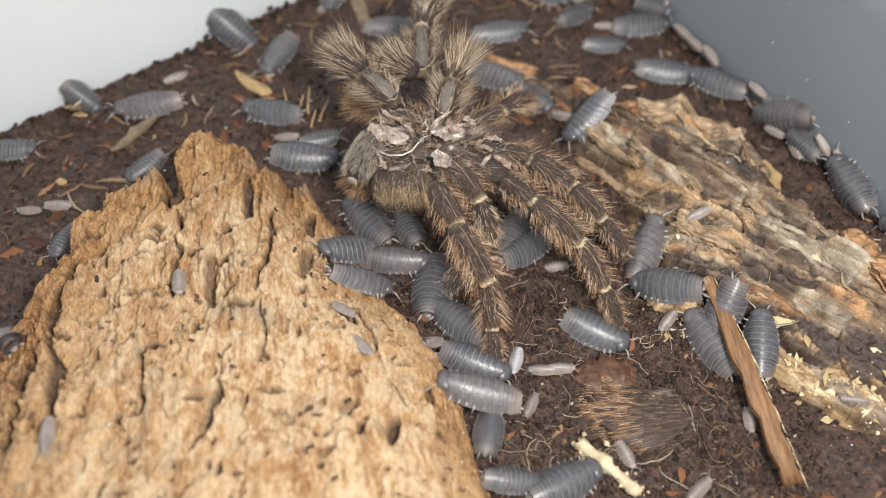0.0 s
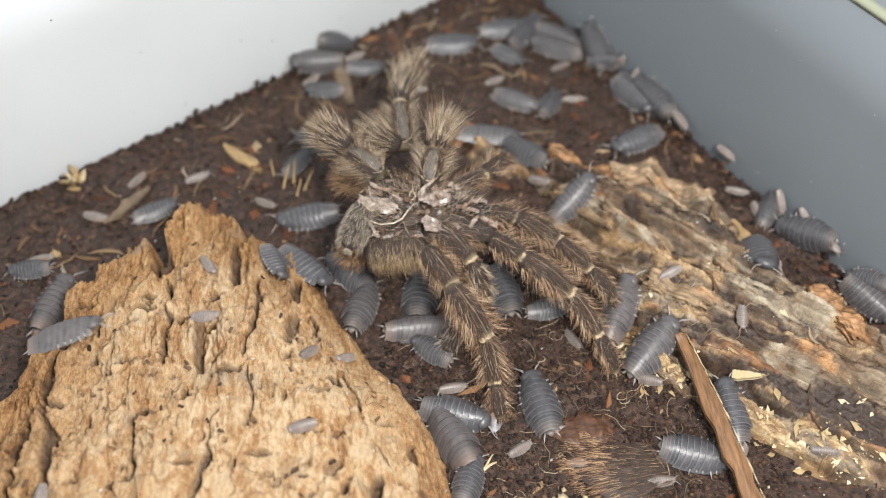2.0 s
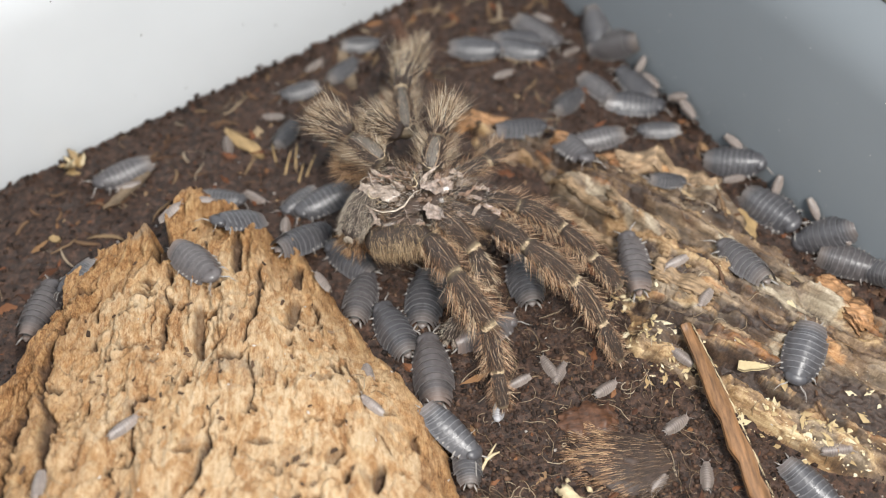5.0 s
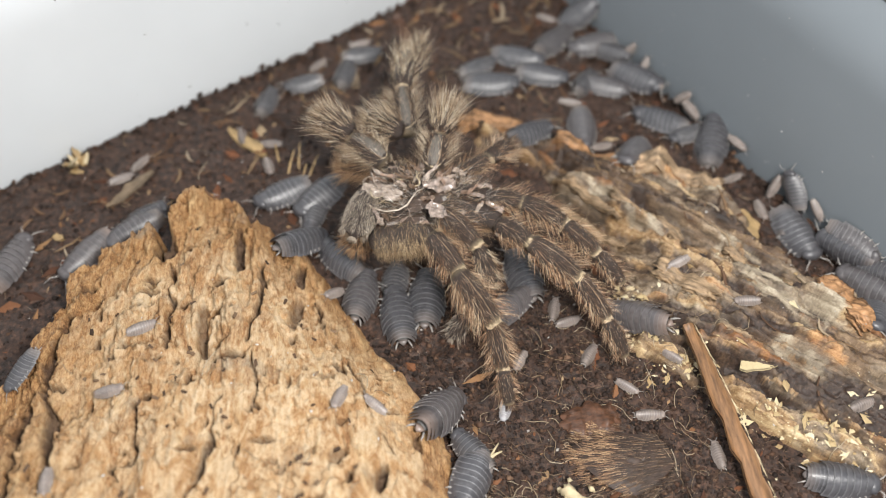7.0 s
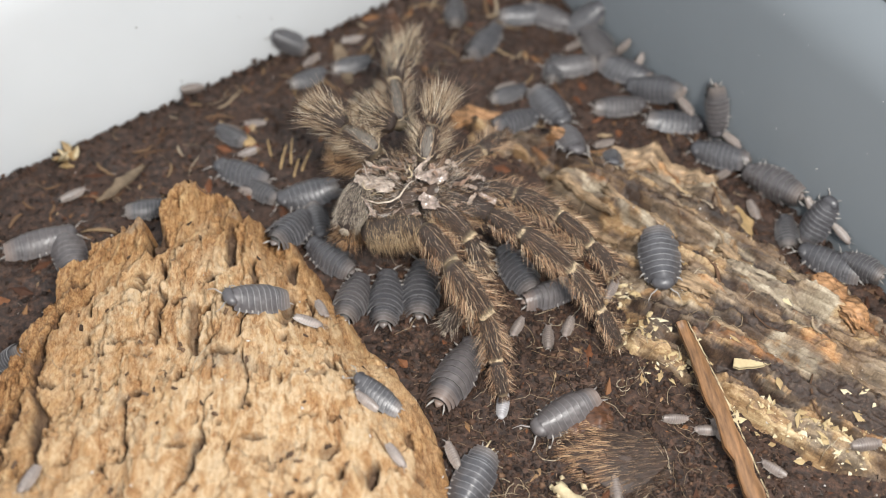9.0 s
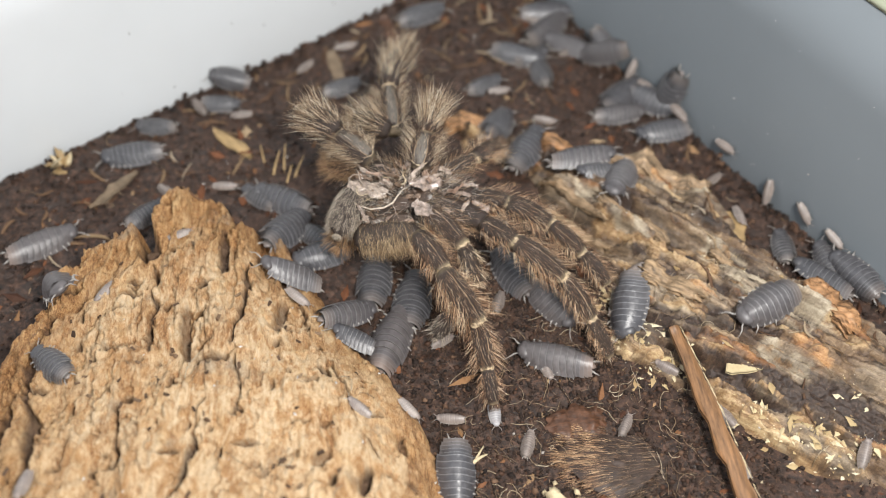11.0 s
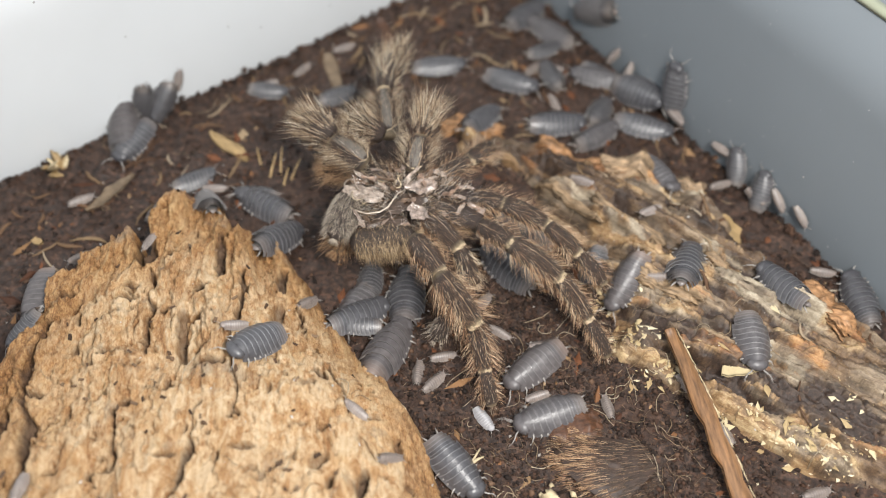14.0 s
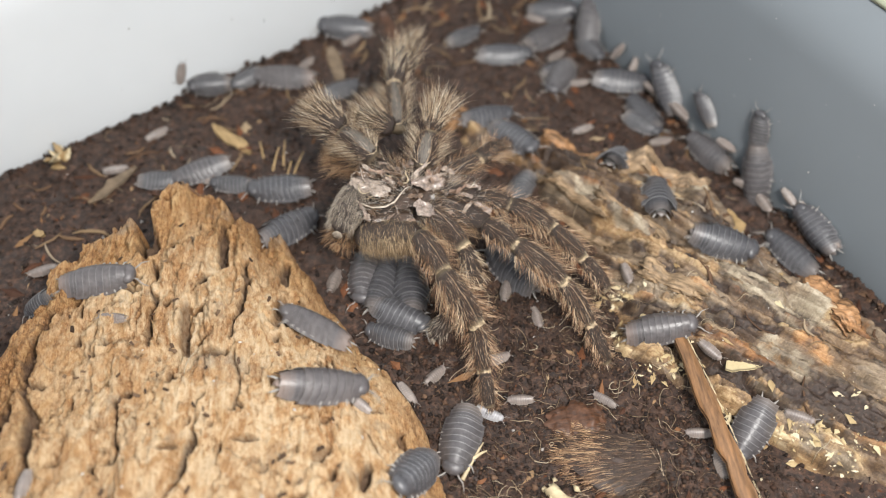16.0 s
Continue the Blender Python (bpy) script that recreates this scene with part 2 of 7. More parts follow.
UMBER = shell_material("brown_grey_shell", (0.084, 0.073, 0.071), (0.163, 0.150, 0.146), (0.36, 0.25, 0.19), 0.37)
HALF = shell_material("mid_grey_shell", (0.060, 0.056, 0.058), (0.232, 0.224, 0.219), (0.31, 0.25, 0.21), 0.36)
PALE = shell_material("pale_young_shell", (0.180, 0.145, 0.125), (0.33, 0.285, 0.25), (0.30, 0.245, 0.21), 0.4)
WHITE = shell_material("whitish_young_shell", (0.27, 0.255, 0.255), (0.62, 0.60, 0.59), (0.40, 0.38, 0.36), 0.45)
LIMB = plain("translucent_grey_limb", (0.33, 0.305, 0.28), 0.45, 0.25)
BELLY = plain("grey_underside", (0.10, 0.095, 0.09), 0.6, 0.3)
CUTICLE = cuticle_material()
BRISTLE = bristle_material("tan_bristles", [(0.0, (0.036, 0.019, 0.011)), (0.36, (0.20, 0.118, 0.068)), (0.66, (0.58, 0.42, 0.265)), (1.0, (0.96, 0.85, 0.66))])
FOXFUR = bristle_material("fox_brown_bristles", [(0.0, (0.09, 0.040, 0.018)), (0.5, (0.34, 0.185, 0.088)), (1.0, (0.66, 0.455, 0.26))])
GILTFUR = bristle_material("olive_gold_bristles", [(0.0, (0.05, 0.030, 0.016)), (0.5, (0.27, 0.17, 0.088)), (1.0, (0.76, 0.58, 0.36))])
GREYFUR = bristle_material("grey_brown_bristles", [(0.0, (0.13, 0.095, 0.068)), (0.4, (0.34, 0.27, 0.205)), (1.0, (0.80, 0.70, 0.56))])
LEGFUR = bristle_material("dark_fuzz", [(0.0, (0.030, 0.016, 0.010)), (0.64, (0.105, 0.055, 0.032)), (0.88, (0.36, 0.225, 0.13)), (1.0, (0.92, 0.79, 0.60))])
GOLDFUR = bristle_material("golden_hairs", [(0.0, (0.11, 0.050, 0.026)), (0.5, (0.46, 0.26, 0.14)), (1.0, (0.95, 0.76, 0.52))])
SKINSLATE = plain("grey_bald_window", (0.125, 0.105, 0.085), 0.55, 0.6, 2200, (0.3, 2.5, 1), 0.0)
RIMPALE = plain("cream_joint_membrane", (0.52, 0.405, 0.26), 0.3, 0.75, 1000)
GOLDLINE = plain("pale_golden_line", (0.36, 0.25, 0.15), 0.35, 0.7, 1600)
SKIN = plain("shiny_shed_membrane", (0.27, 0.205, 0.165), 0.12, 0.6, 1100, spec=0.9)
SHELLBROWN = plain("dark_brown_shield", (0.060, 0.038, 0.026), 0.28, 0.5, 900)
SKINPALE = plain("pale_rolled_membrane", (0.46, 0.38, 0.30), 0.25, 0.4, 1300)
SKINROSE = plain("pinkish_membrane", (0.30, 0.20, 0.145), 0.3, 0.4)
SKINGREY = plain("grey_shed_membrane", (0.33, 0.262, 0.21), 0.2, 0.5, 1300)
SILK = bristle_material("silky_pale_hairs", [(0.0, (0.10, 0.062, 0.04)), (0.45, (0.30, 0.22, 0.155)), (1.0, (0.84, 0.78, 0.70))])
ORANGEWOOD = plain("orange_rotten_wood", (0.33, 0.175, 0.080), 0.6, 0.8, 520, (2.6, 0.5, 1), -0.35)
BUFFWOOD = plain("buff_rotten_wood", (0.33, 0.225, 0.135), 0.6, 0.8, 420, (2.2, 0.6, 1), -0.35)
TANWOOD = plain("tan_rotten_wood", (0.26, 0.175, 0.10), 0.65, 0.8, 520, (2.6, 0.5, 1), -0.63)
SKINBROWN = plain("brown_shed_membrane", (0.13, 0.084, 0.056), 0.25, 0.5)
SKINUMBER = plain("dark_umber_skin", (0.042, 0.024, 0.016), 0.6, 0.6, 700)
SKINRUST = plain("rusty_red_brown", (0.080, 0.034, 0.016), 0.5, 0.65, 900, (2.2, 0.6, 1), 0.1)
PALESTRAW = plain("pale_straw", (0.52, 0.42, 0.26), 0.6, 0.35, 500)
DARKFUR = bristle_material("dark_brown_bristles", [(0.0, (0.020, 0.012, 0.008)), (0.7, (0.085, 0.048, 0.027)), (1.0, (0.38, 0.24, 0.13))])
STRAW = plain("brown_dry_strip", (0.185, 0.092, 0.038), 0.5, 0.55, 600, (0.4, 3.0, 1), 0.12)
HUSK = plain("tan_seed_husk", (0.36, 0.24, 0.11), 0.55, 0.4, 500, (0.5, 2, 1), 0.8)
DRYLEAF = plain("dull_dry_leaf", (0.17, 0.12, 0.075), 0.65, 0.4, 400)
ROOT = bristle_material("fine_rootlets", [(0.0, (0.10, 0.06, 0.035)), (0.6, (0.27, 0.19, 0.11)), (1.0, (0.50, 0.42, 0.30))])
SPECK = bristle_material("whitish_specks", [(0.0, (0.40, 0.36, 0.32)), (1.0, (0.72, 0.70, 0.67))])
GRIME = bristle_material("dark_grime_specks", [(0.0, (0.03, 0.025, 0.02)), (1.0, (0.16, 0.13, 0.10))])
# Same tub plastic twice: lit side bright, shaded side darkened in the colour.
LITTUB = plastic("lit_side_plastic", (0.625, 0.637, 0.642), 0.35)
SHADETUB = plastic("shaded_side_plastic", (0.190, 0.209, 0.224), 0.4)
RIMLIP = plain("yellow_green_rim", (0.30, 0.31, 0.22), 0.5, 0.1, 60)
TABLE = plain("grey_tabletop", (0.30, 0.31, 0.32), 0.6, 0.15, 30)


# ---- mesh helpers ----
class Soup:
    """Collects vertices and faces in millimetres for one mesh."""

    def __init__(self):
        self.v, self.f, self.a, self.n = [], [], {}, 0

    def add(self, verts, faces, **values):
        verts = np.asarray(verts, float).reshape(-1, 3)
        self.v.append(verts)
        self.f += [tuple(i + self.n for i in f) for f in faces]
        for k in set(values) | set(self.a):
            got = self.a.setdefault(k, [])
            have = sum(len(x) for x in got)
            if have < self.n:
                got.append(np.zeros(self.n - have))
            got.append(np.broadcast_to(np.asarray(values.get(k, 0.0), float), (len(verts),)))
        self.n += len(verts)

    def mesh(self, name, material, smooth=True):
        me = bpy.data.meshes.new(name)
        v = np.concatenate(self.v) * MM if self.v else np.zeros((0, 3))
        me.from_pydata(v.tolist(), [], self.f)
        me.polygons.foreach_set("use_smooth", np.full(len(me.polygons), smooth))
        me.materials.append(material)
        for k, got in self.a.items():
            data = np.concatenate(got)
            data = np.concatenate([data, np.zeros(self.n - len(data))])
            me.attributes.new(k, "FLOAT", "POINT").data.foreach_set("value", data.astype(np.float32))
        me.update()
        return me


def part(name, soup, material, parent=None, label="", smooth=True):
    me = soup if isinstance(soup, bpy.types.Mesh) else soup.mesh(name, material, smooth)
    ob = new(name, me)
    if parent:
        ob.parent = parent
    return tagged(ob, label)


def thing(name, label, category, m=None, group="", kind=""):
    ob = new(name)
    ob.empty_display_size = 0.005
    if m is not None:
        ob.matrix_basis = m
    return tagged(ob, label, category, group, kind)


def grid_faces(rows, cols, wrap=False):
    out = []
    for i in range(rows - 1):
        for j in range(cols - (0 if wrap else 1)):
            k = (j + 1) % cols
            out.append((i * cols + j, i * cols + k, (i + 1) * cols + k, (i + 1) * cols + j))
    return out


def frame_of(d):
    d = np.asarray(d, float) / (np.linalg.norm(d) + 1e-9)
    s = np.cross(d, (0, 0, 1.0) if abs(d[2]) < 0.9 else (1.0, 0, 0))
    s /= np.linalg.norm(s)
    return d, s, np.cross(s, d)


def tube(points, radii, sides=8, squash=1.0):
    """A closed tapered tube along points; returns vertices, faces and the angle of each vertex (up is 90)."""
    points = np.asarray(points, float)
    v, ang = [], []
    for i, p in enumerate(points):
        d, s, u = frame_of(points[min(i + 1, len(points) - 1)] - points[max(i - 1, 0)])
        for k in range(sides):
            a = 2 * math.pi * k / sides
            v.append(p + radii[i] * (math.cos(a) * s + math.sin(a) * squash * u))
            ang.append(a)
    f = grid_faces(len(points), sides, True)
    f.append(tuple(range(sides - 1, -1, -1)))
    f.append(tuple(range((len(points) - 1) * sides, len(points) * sides)))
    return np.array(v), f, np.array(ang)


def hair(soup, p, d, length, r, bend):
    """One bristle: a thin three-sided spike with a slight curve."""
    d, s, u = frame_of(d)
    mid = p + d * length * 0.55 + bend * length * 0.12
    tip = p + d * length + bend * length * 0.4
    v = [p + r * (math.cos(a) * s + math.sin(a) * u) for a in (0.3, 2.4, 4.5)]
    v += [mid + 0.7 * r * (math.cos(a) * s + math.sin(a) * u) for a in (0.3, 2.4, 4.5)]
    v.append(tip)
    soup.add(v, [(0, 1, 4, 3), (1, 2, 5, 4), (2, 0, 3, 5), (3, 4, 6), (4, 5, 6), (5, 3, 6)])


OCTA = np.array([(1, 0, 0), (-1, 0, 0), (0, 1, 0), (0, -1, 0), (0, 0, 1), (0, 0, -1)], float)
OCTA_F = [(0, 2, 4), (2, 1, 4), (1, 3, 4), (3, 0, 4), (2, 0, 5), (1, 2, 5), (3, 1, 5), (0, 3, 5)]
CUBE = np.array([(x, y, z) for x in (-1, 1) for y in (-1, 1) for z in (-1, 1)], float)
CUBE_F = [(0, 1, 3, 2), (4, 6, 7, 5), (0, 4, 5, 1), (2, 3, 7, 6), (0, 2, 6, 4), (1, 5, 7, 3)]


def lump(soup, p, size, stretch=(1, 1, 0.7), blocky=False, turn=None, tilt=0.35):
    """A small uneven crumb."""
    base, faces = (CUBE * 0.75, CUBE_F) if blocky else (OCTA, OCTA_F)
    v = base * (1 + 0.35 * rng.uniform(-1, 1, (len(base), 1))) * np.asarray(stretch) * size
    a = rng.uniform(0, 6.28) if turn is None else turn
    m = np.array(Euler((rng.uniform(-tilt, tilt), rng.uniform(-tilt, tilt), a)).to_matrix())
    soup.add(v @ m.T + p, faces)


# ---- tub: corner and directions of its two near walls, in millimetres ----
CORNER = np.array([20.6, 108.4])
ALONG_A = np.array([-0.804, -0.595])
ALONG_B = np.array([0.5275, -0.8496])


def in_tub(x, y, margin=0.0):
    dx, dy = x - CORNER[0], y - CORNER[1]
    det = ALONG_A[0] * ALONG_B[1] - ALONG_B[0] * ALONG_A[1]
    a = (dx * ALONG_B[1] - dy * ALONG_B[0]) / det
    b = (ALONG_A[0] * dy - ALONG_A[1] * dx) / det
    return (a > margin) & (b > margin) & (a < 300 - margin) & (b < 330 - margin), a, b


def build_tub():
    def strip(name, path, material, label):
        s = Soup()
        path = np.array(path)
        lean = 0.07
        rows = []
        for (x, y, nx, ny) in path:
            for (z, off) in ((-30, 0), (0, 0), (18, 0), (36, 0), (55, 0), (55, 2.0), (0, 2.0), (-30, 2.0)):
                o = off + lean * max(z, 0)
                rows.append((x + nx * o, y + ny * o, z))
        s.add(rows, grid_faces(len(path), 8) + [(i * 8, (i + 1) * 8, (i + 1) * 8 + 7, i * 8 + 7) for i in range(len(path) - 1)])
        ob = part(name, s, material)
        tagged(ob, label, "wall", kind="structure")
        lip = Soup()
        prof = []
        for (x, y, nx, ny) in path:
            for (z, off) in ((54.8, -0.3), (56.0, -0.4), (56.2, 1.6), (54.8, 2.2)):
                o = off + lean * 55
                prof.append((x + nx * o, y + ny * o, z))
        lip.add(prof, [(i * 4 + j, i * 4 + (j + 1) % 4, (i + 1) * 4 + (j + 1) % 4, (i + 1) * 4 + j) for i in range(len(path) - 1) for j in range(4)])
        part("rim", lip, RIMLIP, ob, "yellowish rounded rim of the tub")

    a, b = ALONG_A, ALONG_B
    na, nb = -b, -a
    r = 16.0
    centre = CORNER + r * (a + b)

    def arc(k):
        n = na * math.cos(k * math.pi / 2) + nb * math.sin(k * math.pi / 2)
        n = n / np.linalg.norm(n)
        return (*(centre + r * n), *n)

    far_a, far_b = CORNER + 300 * a, CORNER + 330 * b
    opposite = CORNER + 300 * a + 330 * b
    strip("wall_1", [(*(CORNER + q * a), *na) for q in np.linspace(300, r, 12)] + [arc(k) for k in (0.15, 0.3, 0.45, 0.6)], LITTUB,
          "milky plastic wall of the tub in its lit tone, specked with dirt")
    strip("wall_2", [arc(k) for k in (0.6, 0.75, 0.9)] + [(*(CORNER + q * b), *nb) for q in np.linspace(r, 330, 12)], SHADETUB,
          "plastic wall of the tub darkened as its shaded side, with pale specks")
    strip("wall_3", [(*far_b, *-na), (*opposite, *-na)], SHADETUB, "plastic wall of the tub in the shaded tone")
    strip("wall_4", [(*opposite, *-nb), (*far_a, *-nb)], LITTUB, "milky plastic wall of the tub in its lit tone")
    s = Soup()
    q = [CORNER, far_b, opposite, far_a]
    s.add([(*p, -30) for p in q] + [(*p, -32) for p in q], [(0, 1, 2, 3), (7, 6, 5, 4), (0, 4, 5, 1), (1, 5, 6, 2), (2, 6, 7, 3), (3, 7, 4, 0)])
    tagged(part("tub_base", s, SHADETUB, smooth=False), "flat plastic base of the tub", "tub base", kind="structure")
    t = Soup()
    t.add([(x, y, z) for z in (-33, -60) for x, y in ((-900, -900), (900, -900), (900, 900), (-900, 900))],
          [(0, 1, 2, 3), (7, 6, 5, 4), (0, 4, 5, 1), (1, 5, 6, 2), (2, 6, 7, 3), (3, 7, 4, 0)])
    tagged(part("ground", t, TABLE, smooth=False), "plain grey tabletop under the tub", "tabletop", kind="structure")


def soil_height(x, y):
    base = soil_form(x, y)
    clod = fbm(x / 5, y / 5, 11, 4)
    return base + 1.25 * clod + 0.45 * fbm(x / 1.1, y / 1.1, 21, 3)


def sheet(name, xs, ys, height, keep, material, **values):
    x, y = np.meshgrid(xs, ys)
    z = height(x, y)
    ok = keep(x, y, z)
    rows, cols = x.shape
    idx = np.arange(rows * cols).reshape(rows, cols)
    quad = np.stack([idx[:-1, :-1], idx[:-1, 1:], idx[1:, 1:], idx[1:, :-1]], -1).reshape(-1, 4)
    good = ok.ravel()[quad].any(1)
    quad = quad[good]
    used = np.unique(quad)
    remap = np.full(rows * cols, -1)
    remap[used] = np.arange(len(used))
    s = Soup()
    v = np.stack([x, y, z], -1).reshape(-1, 3)[used]
    s.v, s.n = [v], len(v)
    s.f = remap[quad].tolist()
    for k, fn in values.items():
        s.a[k] = [fn(x, y).ravel()[used]]
    return s.mesh(name, material)


def build_soil():
    xs = np.concatenate([np.arange(-290, -132, 6), np.arange(-132, 130, 0.6), np.arange(130, 230, 6)])
    ys = np.concatenate([np.arange(-360, -92, 6), np.arange(-92, 110, 0.6)])
    me = sheet("ground", xs, ys, soil_height, lambda x, y, z: in_tub(x, y, 0.8)[0], SOIL)
    tagged(part("soil", me, SOIL), "dark damp crumbly soil covering the tub floor", "soil", kind="structure")


# grain of the straw-coloured piece fans out from one far point
def fan(x, y):
    return np.arctan2(x + 50, -(y - 75)) * 95, np.hypot(x + 50, y - 75)


# worm holes and gnawed slots in the slab: place, half length, half width and turn in degrees
HOLES = [(-57.4, -7.6, 3.6, 1.7, 104), (-51.6, -9.1, 1.3, 1.1, 0), (-42.0, -8.3, 5.6, 0.95, 98), (-43.7, -18.7, 1.8, 0.9, 13), (-43.4, -26.3, 1.1, 0.9, 38),
         (-58.0, -20.5, 1.9, 0.8, 0), (-71.0, -18.9, 1.6, 1.0, 26), (-58.1, -17.3, 1.3, 0.7, 0), (-58.1, -18.7, 0.9, 0.5, 0), (-29.6, -11.5, 3.1, 1.0, 91),
         (-39.4, -37.2, 2.8, 0.85, 12), (-59.4, -34.3, 1.6, 0.5, 25), (-53.3, -44.8, 0.9, 0.7, 0), (-19.7, -36.8, 2.0, 0.6, -47), (-10.5, -60.3, 2.5, 0.9, 81)]
SLOTS = [(-46.3, -41.2, 1.9, 0.45, 99), (-45.5, -32.4, 3.9, 0.9, 101), (-41.2, -33.7, 1.3, 0.5, 49), (-52.5, -31.7, 2.3, 0.4, 102), (-43.9, -56.1, 1.4, 0.5, 11),
         (-28.7, -26.3, 1.5, 1.1, 0), (-31.3, -53.6, 1.8, 0.6, 6), (-46.1, -27.9, 3.7, 0.9, 97), (-66.6, -25.3, 1.5, 0.4, 102), (-60.7, -24.5, 1.6, 0.5, 13),
         (-29.1, -23.0, 4.0, 0.9, 91), (-4.5, -51.3, 1.6, 0.7, -71), (-2.7, -58.7, 0.9, 0.6, -61)]
KNOTS = [(-21.3, -39.8, 1.3, 1.2, 0), (-18.0, -49.8, 0.9, 0.8, 0), (-18.2, -56.3, 1.5, 1.4, 0), (-27.7, -59.5, 0.9, 0.7, 22), (-29.3, -57.7, 1.0, 0.6, 0),
         (-21.5, -65.9, 0.9, 0.7, 0)]
FINE = []
_pick = np.random.RandomState(5)
for _ in range(190):
    _x, _y = _pick.uniform(-82, 4), _pick.uniform(-75, 4)
    if inside(np.array(_x), np.array(_y), BARK) > 4 and _pick.rand() < 0.5:
        FINE.append((_x, _y, 0.45 + 1.1 * _pick.rand() ** 3, 0.25 + 0.3 * _pick.rand(), _pick.choice((8, 95)) + _pick.normal(0, 14)))
CRACKS = [[(-37.4, -26.4), (-37.4, -32.2), (-33.9, -42.0), (-33.5, -48.3)], [(-39.1, -45.7), (-40.8, -53.6), (-41.2, -62.4), (-43.2, -64.8)],
          [(-54.4, -46.5), (-53.5, -55.3), (-53.7, -58.2), (-57.6, -58.2), (-53.3, -64.5)], [(-72.5, -26.0), (-72.1, -35.4), (-73.3, -39.1), (-69.2, -51.1), (-67.0, -56.7), (-67.4, -59.8)],
          [(-70.6, -42.4), (-75.2, -42.4), (-74.4, -52.2), (-73.8, -58.8), (-74.2, -63.0)], [(-37.2, -12.5), (-36.1, -18.9), (-37.1, -27.5)],
          [(-55.4, -12.6), (-52.5, -23.7), (-51.5, -31.0)], [(-12.8, -25.9), (-9.1, -30.9), (-4.5, -38.8)],
          [(-25.9, -18.0), (-20.5, -31.5), (-13.2, -45.6), (-7.2, -58.5)]]
CRACK_WIDTH = (0.16, 0.5, 0.35, 0.95, 0.8, 0.55, 0.4, 0.8, 0.22)


def ellipses(x, y, spots, wob):
    """Distance over ragged ellipses, 1 at their edge."""
    d = np.full(np.shape(x), 9.0)
    for px, py, l, w, turn in spots:
        c, k = math.cos(radians(turn)), math.sin(radians(turn))
        u, v = (x - px) * c + (y - py) * k, (y - py) * c - (x - px) * k
        d = np.minimum(d, np.hypot(u / l, v / w) + wob)
    return d


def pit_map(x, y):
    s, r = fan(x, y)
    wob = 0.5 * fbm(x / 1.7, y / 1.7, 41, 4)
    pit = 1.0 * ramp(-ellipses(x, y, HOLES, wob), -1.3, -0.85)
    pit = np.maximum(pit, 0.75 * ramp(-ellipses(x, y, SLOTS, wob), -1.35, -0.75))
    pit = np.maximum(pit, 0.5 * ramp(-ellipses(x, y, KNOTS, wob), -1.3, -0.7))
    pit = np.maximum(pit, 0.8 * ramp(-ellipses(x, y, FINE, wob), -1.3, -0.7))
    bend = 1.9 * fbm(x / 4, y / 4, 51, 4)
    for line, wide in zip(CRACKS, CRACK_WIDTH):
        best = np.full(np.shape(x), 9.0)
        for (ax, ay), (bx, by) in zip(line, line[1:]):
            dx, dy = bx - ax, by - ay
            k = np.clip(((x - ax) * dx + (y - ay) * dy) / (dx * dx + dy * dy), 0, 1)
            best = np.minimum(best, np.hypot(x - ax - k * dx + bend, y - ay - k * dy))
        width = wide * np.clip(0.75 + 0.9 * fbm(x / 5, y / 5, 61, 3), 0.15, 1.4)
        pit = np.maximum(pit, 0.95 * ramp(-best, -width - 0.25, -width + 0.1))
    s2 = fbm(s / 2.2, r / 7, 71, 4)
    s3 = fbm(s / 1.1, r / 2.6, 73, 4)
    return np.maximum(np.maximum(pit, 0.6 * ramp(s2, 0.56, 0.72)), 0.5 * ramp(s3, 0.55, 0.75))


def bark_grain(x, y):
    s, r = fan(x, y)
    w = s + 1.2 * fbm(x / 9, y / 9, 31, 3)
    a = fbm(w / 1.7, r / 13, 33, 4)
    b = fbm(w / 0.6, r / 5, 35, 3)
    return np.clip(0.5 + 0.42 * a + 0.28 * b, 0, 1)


def bark_height(x, y):
    s, r = fan(x, y)
    e = inside(x + 0.9 * fbm(x / 3, y / 3, 81, 4), y + 0.9 * fbm(x / 3, y / 3, 83, 4), BARK)
    top = bark_top(x, y)
    step = fbm(s / 4.5, r / 11, 91, 5) * 3.8
    step = np.floor(step) + ramp(step - np.floor(step), 0.44, 0.56)
    lumps = fbm(s / 2.0, r / 3.6, 97, 4)
    crumbs = np.abs(fbm(s / 0.75, r / 1.5, 98, 3))
    worn = 0.35 + 0.65 * ramp(-(x + 40) + 0.7 * (y + 32), -16, 18)
    top = top + 1.35 * step * (0.5 + 0.5 * worn) + 1.0 * (bark_grain(x, y) - 0.5) + worn * (0.9 * lumps + 0.75 * crumbs) + 0.22 * fbm(x / 0.7, y / 0.7, 93, 2)
    top = top - 2.9 * pit_map(x, y)
    return -4 + (top + 4) * ramp(e, -1.3, 0.9) ** 0.5


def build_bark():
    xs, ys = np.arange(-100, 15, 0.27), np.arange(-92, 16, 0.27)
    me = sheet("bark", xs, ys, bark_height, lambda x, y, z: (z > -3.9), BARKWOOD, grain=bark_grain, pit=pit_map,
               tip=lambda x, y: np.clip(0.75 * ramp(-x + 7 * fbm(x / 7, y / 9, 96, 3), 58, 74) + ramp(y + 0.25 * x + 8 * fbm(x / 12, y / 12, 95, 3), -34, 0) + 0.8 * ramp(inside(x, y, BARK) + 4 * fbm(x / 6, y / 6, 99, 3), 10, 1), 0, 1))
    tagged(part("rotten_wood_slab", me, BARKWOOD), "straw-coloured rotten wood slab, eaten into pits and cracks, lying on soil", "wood")


